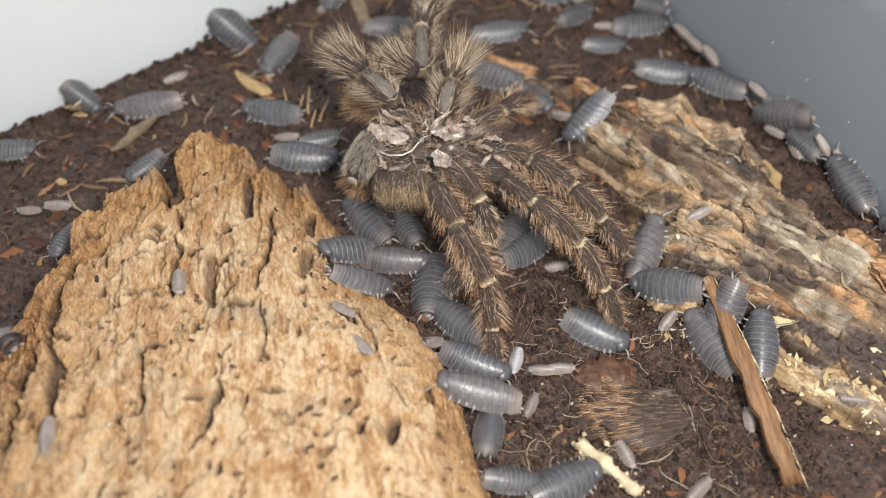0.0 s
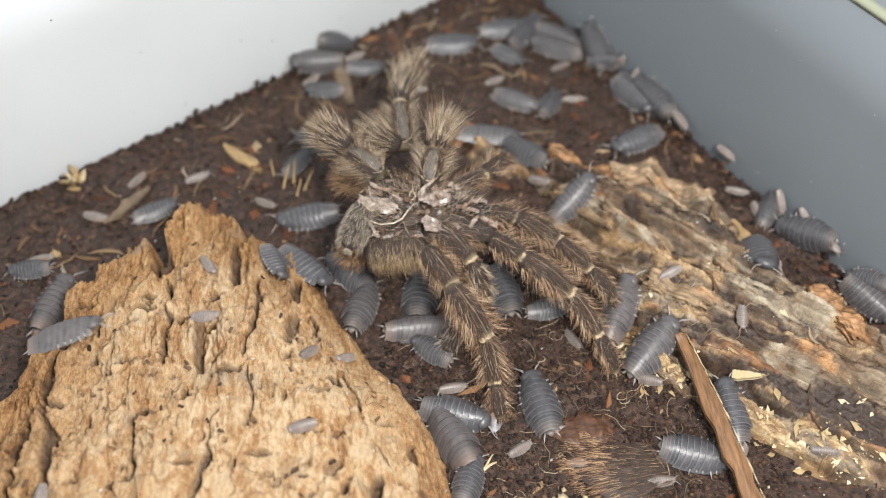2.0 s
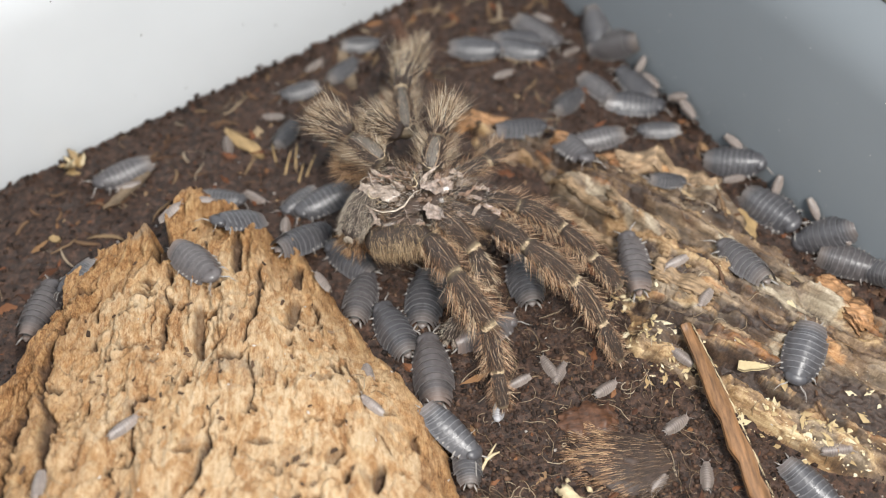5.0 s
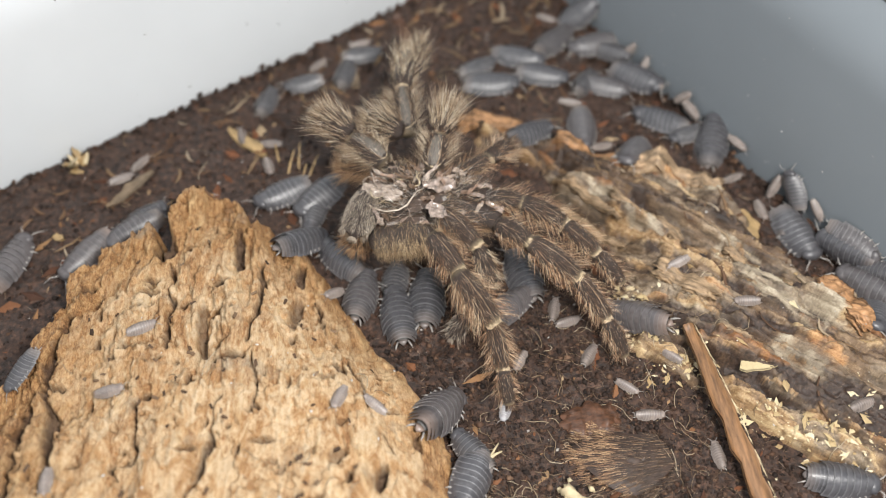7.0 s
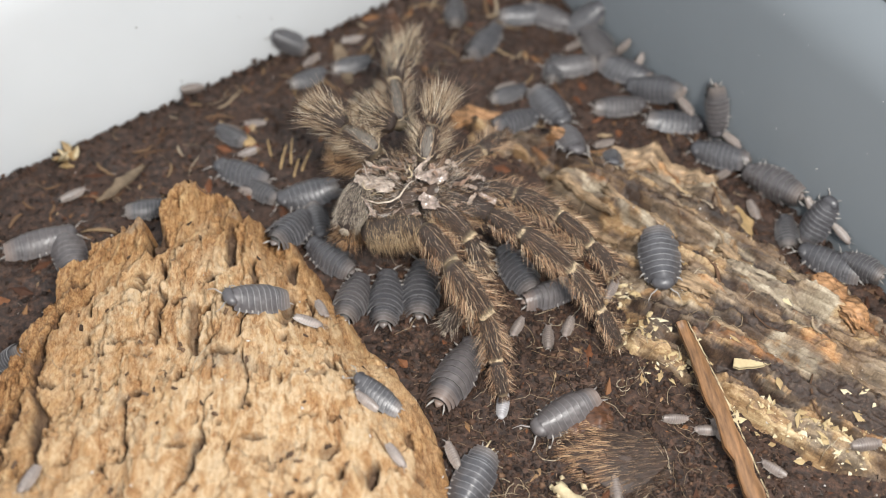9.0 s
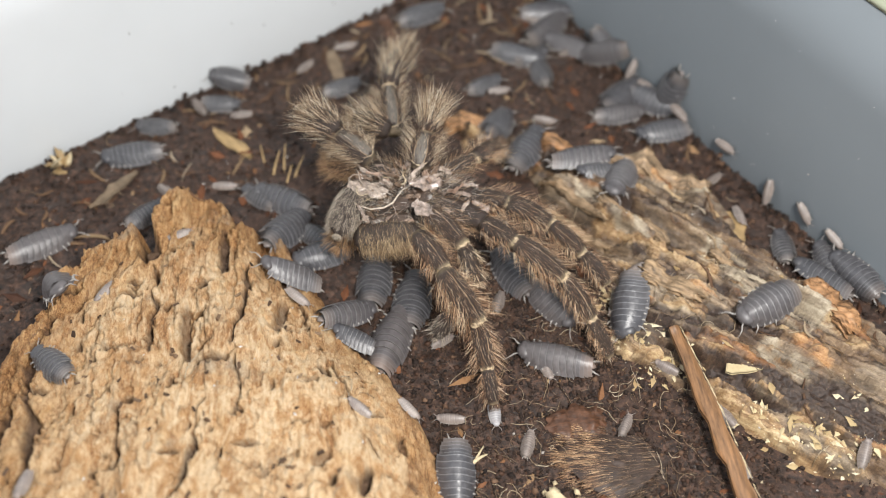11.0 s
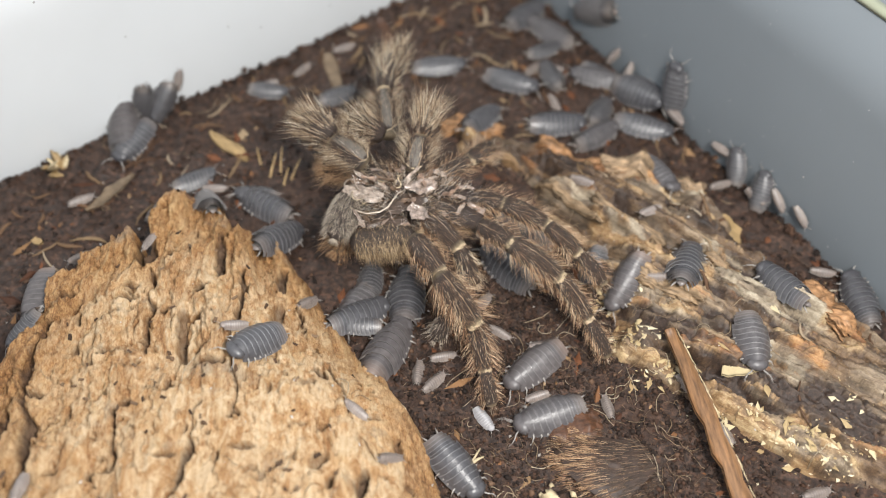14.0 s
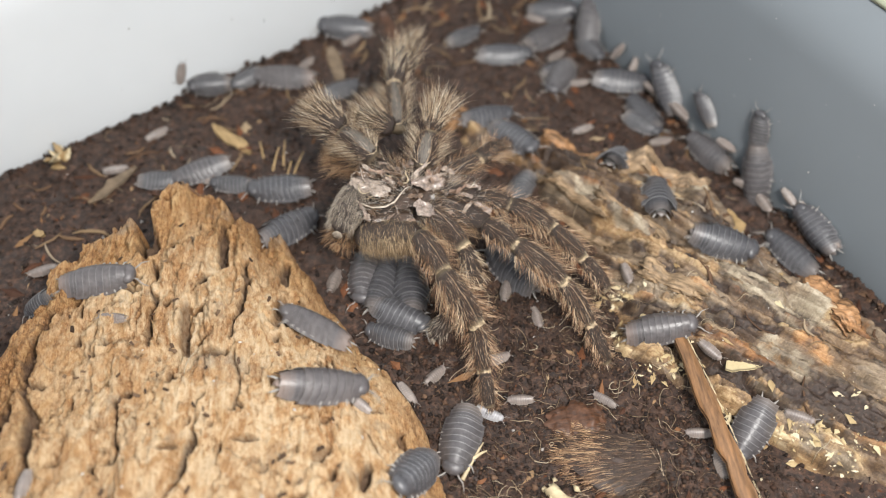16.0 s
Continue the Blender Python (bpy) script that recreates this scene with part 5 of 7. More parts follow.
def tergite(i, count, length, width, height):
    """One arched plate of the back; the rear margin is raised and pale, the sides drawn out into lobes that point backwards."""
    rows, cols = len(PLATE_ROWS), 19
    v, rim = [], []
    q0, q1 = 0.76 - 1.17 * i / count, 0.76 - 1.17 * (i + 1) / count
    for k in PLATE_ROWS:
        q = q0 + (q1 - q0) * (k * 1.16)
        for b in range(cols):
            t = -1 + 2 * b / (cols - 1)
            w = 0.5 * width * girth(q0 + (q1 - q0) * 0.6 * (k + 0.2)) * (0.945 + 0.085 * math.sin(min(1, k * 1.15) * 2.2))
            back = 0.42 * (abs(t) ** 5) * length / count * (0.25 + 0.75 * k)
            z = height * girth(q * 0.93) ** 0.7 * (1 - abs(t) ** 2.25) + 0.065 * height * k * k * (1 - 0.4 * abs(t)) + 0.10 * height * (1 - abs(t))
            v.append((q * length / 2 - back, w * t, z))
            rim.append(1.0 if k > 0.9 else (0.45 if abs(t) > 0.93 else 0.0))
    v = np.array(v)
    m = len(v)
    s = Soup()
    g = grid_faces(rows, cols)
    s.add(np.concatenate([v, v * (1, 0.97, 0.94) - (0, 0, 0.06)]), [tuple(reversed(f)) for f in g] + [tuple(j + m for j in f) for f in g]
          + [(m - cols + j, m - cols + j + 1, 2 * m - cols + j + 1, 2 * m - cols + j) for j in range(cols - 1)], rim=np.concatenate([rim, rim]), tail=0.0)
    return s


def build_louse(name, label, material, length, slim=0.50, tail_tint=0.5):
    louse = thing(name, label, "woodlouse", group="woodlice")
    width, height = length * slim, length * 0.185
    for i in range(7):
        part("back_plate", tergite(i, 7, length, width, height), material, louse)
    # head
    s = Soup()
    v, f, _ = tube([(length * q, 0, height * h) for q, h in ((0.33, 0.36), (0.38, 0.40), (0.425, 0.36), (0.46, 0.28), (0.48, 0.20))],
                   [width * r for r in (0.27, 0.30, 0.265, 0.185, 0.07)], 16, 0.55)
    s.add(v, f, rim=0.0, tail=0.0)
    head = part("head", s, material, louse)
    for sgn in (1, -1):
        e = Soup()
        e.add(OCTA * length * 0.013 + np.array((length * 0.41, sgn * width * 0.29, height * 0.45)), OCTA_F)
        part("eye", e, BELLY, head)
    # tail plates
    for i in range(5):
        s = Soup()
        cols, rows = 15, (0.0, 0.3, 0.6, 0.82, 0.9, 1.0)
        q0, q1 = -0.40 - 0.098 * i, -0.40 - 0.098 * (i + 1)
        v, rim = [], []
        for k in rows:
            q = q0 + (q1 - q0) * k * 1.2
            for b in range(cols):
                t = -1 + 2 * b / (cols - 1)
                w = 0.5 * width * girth(q0 + (q1 - q0) * 0.5) * (0.93 if i < 2 else 1.0)
                z = height * (girth(q * 0.95) ** 0.8 * (1 - abs(t) ** 2.2) + 0.05 * k + 0.06 * (1 - abs(t)))
                v.append((q * length / 2 - length * 0.034 * abs(t) ** 4, w * t, z))
                rim.append(1.0 if k > 0.85 else (0.4 if abs(t) > 0.9 else 0.0))
        v = np.array(v)
        g = grid_faces(len(rows), cols)
        s.add(np.concatenate([v, v * (1, 0.97, 0.94) - (0, 0, 0.05)]), [tuple(reversed(f)) for f in g] + [tuple(j + len(v) for j in f) for f in g],
              rim=np.concatenate([rim, rim]), tail=tail_tint * max(0, (i - 1) / 4))
        part("tail_plate", s, material, louse)
    s = Soup()
    v, f, _ = tube([(-length * q, 0, height * h) for q, h in ((0.44, 0.22), (0.475, 0.2), (0.51, 0.10))], [width * 0.14, width * 0.10, width * 0.02], 10, 0.45)
    s.add(v, f, rim=0.2, tail=tail_tint)
    part("tail_tip", s, material, louse)
    for sgn in (1, -1):
        s = Soup()
        v, f, _ = tube([(-length * 0.44, sgn * width * 0.13, height * 0.14), (-length * 0.50, sgn * width * 0.19, height * 0.12), (-length * 0.565, sgn * width * 0.23, height * 0.08)],
                       [length * 0.016, length * 0.014, length * 0.003], 5)
        s.add(v, f)
        part("tail_spike", s, LIMB, louse)
        s = Soup()
        pts = np.array([(0.45, 0.12, 0.25), (0.51, 0.20, 0.30), (0.55, 0.30, 0.28), (0.60, 0.36, 0.12), (0.65, 0.39, 0.04)])
        v, f, _ = tube(pts * (length, sgn * width, height * 1.2), length * np.array((0.011, 0.010, 0.008, 0.005, 0.002)), 5)
        s.add(v, f)
        part("antenna", s, LIMB, louse)
        for i in range(7):
            s = Soup()
            x = length * (0.29 - 0.082 * i)
            lean = length * (0.05 * (3 - i) / 3 + 0.022 * math.sin(i * 3.7 + 2 * sgn))
            half = width * (0.40 + 0.08 * math.sin(math.pi * (i + 0.5) / 7))
            v, f, _ = tube([(x, sgn * half * 0.6, height * 0.25), (x + lean * 0.4, sgn * half, height * 0.18), (x + lean, sgn * (half + width * (0.02 + 0.075 * math.sin(i * 2.3 + sgn))), -height * 0.12)],
                           [length * 0.014, length * 0.012, length * 0.004], 5)
            s.add(v, f)
            part("leg", s, LIMB, louse)
    s = Soup()
    v, f, _ = tube([(length * q, 0, height * 0.22) for q in (-0.45, -0.3, 0, 0.3, 0.44)], [width * r for r in (0.1, 0.28, 0.38, 0.32, 0.14)], 10, 0.32)
    s.add(v, f)
    part("underside", s, BELLY, louse)
    return louse


build_tub()
build_soil()
build_bark()
build_log()
moult = build_moult()
build_fur()
build_debris()
slate = build_louse("woodlouse", "dark slate grey woodlouse with pale plate edges", SLATE, 14.6, 0.53)
dusk = build_louse("woodlouse", "dusky grey woodlouse with fine pale plate edges", DUSK, 14.6, 0.50)
umber = build_louse("woodlouse", "large brownish grey woodlouse with paler tail", UMBER, 16.0, 0.48)
half = build_louse("woodlouse", "half-grown grey woodlouse with pale edges", HALF, 10.0, 0.54)
pale = build_louse("woodlouse", "small pale brown young woodlouse", PALE, 5.6, 0.42)
white = build_louse("woodlouse", "small whitish young woodlouse by a leg tip", WHITE, 6.0, 0.42)
build_litter()

first = {}


BEND = 5.0


def stand(x, y, heading, tall=0.25):
    """A pose on the surface, facing along heading (degrees) and leaning with the slope.
    Beyond a wall's foot the way goes on up that wall, folded over a small round."""
    _, a, b = in_tub(x, y)
    f = Vector((math.cos(radians(heading)), math.sin(radians(heading)), 0))
    for dist, along, inward in ((a, b, ALONG_A), (b, a, ALONG_B)):
        if dist < BEND and along > 22:
            turn = math.pi / 2 if dist < -BEND else (BEND - dist) / (2 * BEND) * math.pi / 2
            off = 0.0 if dist < -BEND else BEND * (1 - math.sin(turn))
            up = -dist if dist < -BEND else BEND * (1 - math.cos(turn))
            lean = turn * 0.955
            into = Vector((*inward, 0)).normalized()
            foot = np.array((x, y)) - inward * (dist - off + 0.07 * up)
            n = into * math.sin(lean) + Vector((0, 0, math.cos(lean)))
            climb = -into * math.cos(lean) + Vector((0, 0, math.sin(lean)))
            side = Vector((0, 0, 1)).cross(into)
            f = side * f.dot(side) - climb * f.dot(into)
            s = n.cross(f).normalized()
            m = Matrix((s.cross(n), s, n)).transposed().to_4x4()
            ground = height_at(*(np.array((x, y)) - inward * (dist - BEND)))
            p = Vector((foot[0], foot[1], max(0.5, ground) + up)) + n * (tall + 0.3 + 0.9 * math.sin(2 * turn))
            return Matrix.Translation(p * MM) @ m
    # the plane that suits the ground under the body, lifted to clear most of it
    c, d = math.cos(radians(heading)), math.sin(radians(heading))
    foot = [(u, v) for u in (-6, -3, 0, 3, 6) for v in (-3, 0, 3)]
    px = np.array([x + c * u - d * v for u, v in foot])
    py = np.array([y + d * u + c * v for u, v in foot])
    pz = read(ROUGH, px, py)
    fit = np.linalg.lstsq(np.stack([px - x, py - y, np.ones(len(px))], 1), pz, rcond=None)[0]
    slope = math.hypot(fit[0], fit[1])
    keep = min(1.0, 0.9 / max(slope, 1e-6))
    gx, gy = fit[0] * keep, fit[1] * keep
    lift = np.sort(pz - fit[2] - gx * (px - x) - gy * (py - y))[-4]
    n = Vector((-gx, -gy, 1)).normalized()
    s = n.cross(f).normalized()
    m = Matrix((s.cross(n), s, n)).transposed().to_4x4()
    return Matrix.Translation((x * MM, y * MM, (fit[2] + max(0.0, lift) + tall) * MM)) @ m


def crawl(kind, rows):
    """One woodlouse of that kind, on its way over the ground: rows of seconds, millimetres and heading."""
    if rows[0][0] > 0:
        rows = [(0, *rows[0][1:])] + rows
    if rows[-1][0] < 16:
        rows = rows + [(16, *rows[-1][1:])]
    fine = []
    for (t, x, y, h), (t2, x2, y2, h2) in zip(rows, rows[1:]):
        n = max(1, min(int(math.hypot(x2 - x, y2 - y) / 4), int((t2 - t) / 0.16)))
        fine += [(t + (t2 - t) * k / n, x + (x2 - x) * k / n, y + (y2 - y) * k / n, h + (h2 - h) * k / n) for k in range(n)]
    rows = [(t, stand(x, y, h)) for t, x, y, h in fine + rows[-1:]]
    if kind not in first:
        first[kind] = rows
        return
    louse = copy_thing(kind, rows[0][1])
    k = rng.uniform(0.93, 1.1)
    louse.scale = (k, k * rng.uniform(0.95, 1.05), k)
    walk(louse, rows)


def motions():
    walk(moult, [
        (0, mm(5.98, -5.90, 15.15, 1.20, 1.96, -4.95)),
        (0.5, mm(7.03, -5.37, 15.20, -0.37, 1.98, -2.97)),
        (1, mm(6.95, -5.53, 14.90, -0.16, 1.97, -3.26)),
        (1.5, mm(7.96, -4.77, 15.01, -0.29, 1.60, -1.50)),
        (2, mm(8.13, -4.82, 15.02, -0.20, 1.27, -0.99)),
        (2.5, mm(8.07, -4.83, 15.06, 0.45, 0.93, -1.56)),
        (3, mm(8.00, -4.79, 15.08, 0.07, 0.89, -0.87)),
        (3.5, mm(8.09, -4.56, 15.12, -0.05, 0.68, -0.76)),
        (4, mm(8.15, -4.99, 15.03, -0.00, 0.89, -0.53)),
        (6.5, mm(7.21, -4.71, 15.06, -0.05, 0.21, -1.44)),
        (7, mm(7.86, -4.56, 15.25, 0.00, -0.00, 0.00)),
        (7.5, mm(8.16, -4.11, 15.29, -0.46, -0.14, 0.27)),
        (8, mm(8.19, -3.52, 15.45, -1.07, -0.01, 0.61)),
        (8.5, mm(7.97, -3.59, 15.60, -0.72, -0.30, 0.90)),
        (9, mm(7.81, -3.54, 15.41, -0.74, -0.32, 0.28)),
        (11.5, mm(7.85, -4.03, 15.27, -0.65, 0.70, -0.49)),
        (12, mm(7.86, -4.12, 15.26, -0.65, 0.74, -0.80)),
        (12.5, mm(7.75, -3.96, 15.20, -0.56, 0.50, -0.67)),
        (13, mm(7.94, -4.13, 15.30, -0.88, 0.98, -0.64)),
        (13.5, mm(8.00, -3.95, 15.28, -0.25, 0.31, -0.20)),
        (14, mm(7.73, -3.81, 15.25, -0.07, -0.53, 0.15)),
        (14.5, mm(6.77, -4.30, 15.33, -0.12, -0.25, -0.90)),
        (15, mm(7.18, -4.50, 15.18, -0.25, 0.58, -1.66)),
        (15.5, mm(7.46, -4.70, 15.24, -0.32, 1.14, -1.33)),
        (16, mm(8.12, -4.98, 15.08, 0.42, 1.40, -1.58))])
    crawl(slate, [(0, -42.2, 24.2, 173), (0.5, -38.2, 27.2, 213), (1, -34.8, 31.5, 220), (1.5, -21.4, 56.9, 164), (2.5, -34.8, 20.5, 192), (3, -37.9, 16.3, 155), (3.5, -39.3, 5.1, 256), (4, -48.7, -7.3, 231), (6.5, -36.2, 14.8, 233), (7, -36.9, 15.5, 215), (8, -38.3, 18.6, 181), (8.5, -39.4, 20.6, 190), (9, -44.8, 20.3, 160), (11.5, -76.9, 30.5, 205), (12, -76.8, 30.2, 199), (12.5, -77.6, 28.7, 199), (13, -77.5, 32.4, 168), (13.5, -74.5, 34.7, 125), (14, -70.4, 33.7, 250), (14.5, -67.9, 36.7, 208), (15.5, -18, 72.8, 198), (16, -22.9, 72.9, 184)])
    crawl(slate, [(0, -33.5, 10.8, -4), (0.5, -33.1, 8.5, 3), (1, -32.9, 3.8, -44), (1.5, -30.2, -0.1, -35), (2, -28.9, -3.1, -44), (2.5, -26.9, -3.7, -46), (3, -29, -2.2, -19), (3.5, -29.7, -0.9, 18), (4, -29.7, 2.4, 49), (6.5, -31.1, -1.7, 46), (7, -31.2, -0.7, 48), (8, -30.4, -1.1, 43), (8.5, -31.3, 1.1, 61), (9, -31.7, 2, 65), (11.5, -31.6, 4.5, 59), (12, -31.8, 2.4, 63), (12.5, -32.4, 0.6, 47), (13, -31, 0.8, 35), (13.5, -32.2, 3.1, 61), (14, -32.5, 1.9, 52), (14.5, -32.1, 1.9, 56), (15, -31.6, 3.1, 41), (15.5, -31.5, 3.5, 54), (16, -31.1, 4.9, 41)])
    crawl(dusk, [(0, -43.1, 43.1, 249), (0.5, -43.4, 59.5, 251), (1, -40.3, 67.9, 241), (1.5, -36.8, 72, 246), (2, -32.3, 66.8, 192), (2.5, -38.7, 60.4, 195), (3, -46.9, 56.6, 210), (3.5, -66, 44.8, 219), (4, -78.4, 32.4, 209), (6.5, -68.4, 7.2, 234), (7, -69, 4.9, 221), (7.5, -65.5, -5.7, 282), (8, -61.5, -7.4, 149), (8.5, -56, -23.1, 124), (9, -34.9, -23.9, 207), (11.5, -27.7, -7.7, 189), (12, -28.8, -7.8, 190), (12.5, -32.5, -10.9, 204), (13, -37.8, -9.8, 171), (13.5, -45.2, -3.4, 141), (14, -48.1, 9.5, 103), (14.5, -48.8, 17.3, 88), (15, -47.6, 19.1, 19), (15.5, -51.5, 20.5, 55), (16, -53, 21.7, 208)])
    crawl(slate, [(0, -55.7, 51.2, -32), (0.5, -35.6, 60, -75), (1, -18.6, 76.8, 16), (1.5, 1.4, 76.8, -50), (2, 4.4, 74.4, -1), (2.5, 8.8, 75.1, 5), (3, 9.2, 74, -3), (3.5, 7.8, 72.4, -8), (4, 10.3, 69.3, -52), (6.5, 8.4, 64.5, 82), (7, 12.4, 53.1, -3), (7.5, 17, 49.1, -21), (8, 23.2, 52.7, -79), (8.5, 18.6, 51.4, 27), (9, 28.3, 43.3, -61), (11.5, 21.5, 24.4, 88), (12, 20.8, 22.4, 79), (12.5, 20.5, 21.4, 58), (13, 20.8, 20, 46), (14, 32.3, 40.6, 3), (14.5, 28.8, 37.7, 31), (15, 27.4, 34.3, 39), (15.5, 24.3, 30.9, 40), (16, 20.2, 30.2, -47)])
    crawl(slate, [(0, -18.6, -6.5, 131), (0.5, -17.7, -4.8, 126), (1, -28.7, 15, 179), (1.5, -29.1, 15.6, 181), (2, -29.8, 13.2, 195), (2.5, -28.4, 14.4, 192), (3, -27.3, 14, 221), (3.5, -27.4, 14.5, 219), (4, -26.7, 13.2, 207), (6.5, -27.8, 15, 231), (7, -28.5, 14.9, 231), (8, -29.5, 22.4, 267), (8.5, -27.1, 15.2, 231), (9, -29.2, 14.3, 201), (11.5, -34.5, 14.1, 155), (12, -35.8, 14.8, 170), (12.5, -34.2, 14.9, 146), (13, -32.3, 12.3, 149), (13.5, -29.9, 10.9, 166), (14, -36.4, 13.4, 150), (14.5, -33.5, 12.7, 169), (15, -32.6, 12.4, 162), (15.5, -33.1, 12.2, 187), (16, -34.2, 16.6, 187)])
    crawl(dusk, [(0, -18.9, -24.9, 12), (0.5, -17.9, -19.2, 57), (1, -17.1, -17.8, 78), (1.5, -16.6, -13.4, 73), (2, -16.3, -12.1, 74), (2.5, -17.1, -12.9, 83), (3, -17.5, -13.6, 77), (3.5, -17.5, -13.2, 80), (4, -16.4, -13.4, 79), (6.5, -17.3, -11.9, 82), (7, -17.3, -12.7, 80), (8, -16.5, -12.6, 78), (8.5, -16.5, -13.7, 69), (9, -17.3, -14.7, 75), (11.5, -16.3, -19.5, 31), (12, -15.7, -20, 34), (12.5, -15.7, -5.3, 10), (14.5, -14.1, -17.2, -148), (16, -13.6, -8.4, -95)])
    crawl(slate, [(0, -4.6, -23, 83), (0.5, -5, -21.3, 99), (1, 0.6, -21.8, 47), (1.5, -4, -11.6, 83), (2, -3.5, -8.7, 83), (2.5, -3.3, -13.1, 82), (3, -3.7, -12.3, 87), (3.5, -3.7, -11.8, 89), (4, -3.2, -12.3, 89), (6.5, -3.7, -14.3, 82), (7, -3.5, -13.6, 87), (7.5, -3.6, -14.5, 87), (8, -3.4, -12.9, 83), (8.5, -3.4, -12.4, 87), (9, -3.1, -12.3, 87), (11.5, -3.7, -14.5, 83), (12, -4.3, -15.4, 83), (12.5, -5, -12.8, 89), (13, -4, -11.9, 87), (13.5, -3.9, -12.1, 89), (14, -3.9, -11.7, 87), (14.5, -4.5, -11.6, 91), (15, -4.6, -11.9, 89), (15.5, -3.5, -11.3, 95), (16, -4, -11, 95)])
    crawl(slate, [(0, 0.7, -31.2, 142), (1, 11.7, -8.5, 120), (1.5, 13.2, -6.8, 121), (2, 21.5, 30.5, 135), (2.5, 14.1, 37.2, 10), (3, 14.5, 37.7, 3), (3.5, 17.9, 37.7, -2), (4, 18.3, 36.1, -8), (6.5, 20.7, 35, 69), (7, 20.5, 33.3, 35), (8, 18.4, 31.1, 0), (8.5, 17.5, 29.3, 95), (9, 18.9, 37.2, 32), (11.5, 16.1, 37.5, 69), (12, 16.2, 39.5, 69), (12.5, 14.5, 39, 59), (13, 14.4, 41.5, 136), (13.5, 14.8, 41.4, 35), (14, 13.3, 40.1, 54), (14.5, 13.6, 40.3, 58), (15, 13.2, 40.3, 69), (15.5, 12.5, 38.9, 24), (16, 13.8, 39.2, 20)])
    crawl(dusk, [(0, 11.6, -9.7, 72), (0.5, 22.5, -14.8, 103), (1, 30.2, 10, 77), (1.5, 35.2, 32.6, 78), (2, 31.2, 14.1, 37), (2.5, 31.4, 20.5, 91), (3, 30.8, 23.9, 98), (3.5, 32.9, 42.4, 153), (4, 39.7, 36.3, 159), (6.5, 34.5, 30, 260), (7, 34, 37.2, 268), (7.5, 30.1, 41.9, 297), (8, 29.3, 48.5, 180), (8.5, 31.1, 55.6, 182), (9, 34.5, 58.1, 197), (12, 37.4, 73.8, 136), (12.5, 37.9, 69.2, 126), (13, 43, 60.5, 171), (13.5, 42.3, 55.1, 111), (14, 43.8, 57.4, 167), (14.5, 44.7, 57.7, 180), (15.5, 39.6, 52.6, 191), (16, 33.2, 54.8, 246)])
    crawl(slate, [(0, 14.3, -13.2, 37), (0.5, 14.2, -12.7, 31), (1, 14.1, -20.7, 66), (1.5, 19.2, -19, 30), (2, 14.3, -7.9, 103), (2.5, 17.8, -8.4, 40), (3, 14.5, -20.4, 96), (3.5, 17.1, -16.1, 75), (4, 18.3, -12.2, 83), (6.5, 17.3, -7.2, 112), (7, 17.2, -7.1, 108), (7.5, 17.9, -8.7, 110), (8, 16.8, -4.9, 113), (8.5, 17.3, -5.8, 116), (9, 17.5, -6.7, 116), (11.5, 18.1, -5.7, 121), (12, 18.1, -5.9, 122), (12.5, 18.5, -5.4, 122), (13, 18.3, -4.7, 117), (13.5, 18.1, -4.1, 133), (14.5, 26.9, 16.2, 160), (15, 29, 17.3, 163), (15.5, 36.7, 18.9, 41), (16, 43.2, 22.7, 62)])
    crawl(slate, [(0, 41.9, -23.6, 159), (0.5, 49, -19.7, 189), (1, 72.3, -12.2, 234), (1.5, 79.5, -3.3, 219), (2, 70.6, -2.2, 254), (3.5, 70.7, 20.6, 305), (4, 73.5, 9, 305), (6.5, 78.4, 13.3, 320), (7, 78.9, 4.1, 288), (8, 63.3, -2.7, 346), (8.5, 45.4, -0.3, 344), (9, 46.6, -9.2, 268), (12.5, 37.7, -22.6, 238), (13, 25.5, -15.3, 274), (14, 18.1, -3.8, 133), (14.5, 17.2, -3.7, 131), (15, 17.9, -5.9, 132), (16, 18.4, -5.8, 132)])
    crawl(dusk, [(0, 51.7, -30.2, 241), (0.5, 52, -29.2, 216), (1, 57.6, -29, 184), (1.5, 91.8, -3.9, 312), (2, 93.2, -12, 304), (3.5, 88, -1.2, 321), (4, 91.4, -12.4, 319), (6.5, 86.5, 6.6, 346), (7, 92.2, 0.7, 313), (8, 70.9, 17.7, 196), (8.5, 64.1, 29, 303), (9, 72.4, 39.2, 239), (11.5, 35.4, 8.5, 247), (12, 41.4, 3.3, 326), (12.5, 47.7, -1, 354), (13, 58.1, -0.3, 368), (13.5, 72.3, -1.6, 375), (14, 64.6, -27.4, 267), (14.5, 68.3, -28.7, 246), (15, 65.6, -32.9, 236), (15.5, 63.3, -42.1, 244), (16, 61.4, -44.9, 234)])
    crawl(slate, [(0, 27.3, -32.6, -28), (0.5, 38.6, -39, -38), (1, 48, -47.3, -36), (1.5, 49.2, -47.6, -18), (2, 49.3, -47.3, -17), (2.5, 50, -47.4, -23), (3, 54.8, -43.6, -69), (3.5, 57.8, -38.1, -109), (4, 58.6, -39, -116), (6.5, 87.8, -20.9, -117), (7, 88.4, -20.4, -124), (8.5, 77.6, 23.3, -147), (9, 67.5, 26.6, -203), (11.5, 54.3, 38.8, -153), (12, 56.1, 37.3, -180), (12.5, 67.5, 27.2, -222), (13, 66.2, 30.9, -221), (14, 54.5, -9.1, -291), (14.5, 54.7, -5.3, -268), (15, 48.8, 6.1, -241), (15.5, 47.9, 4.5, -245), (16, 50.4, 8.6, -277)])
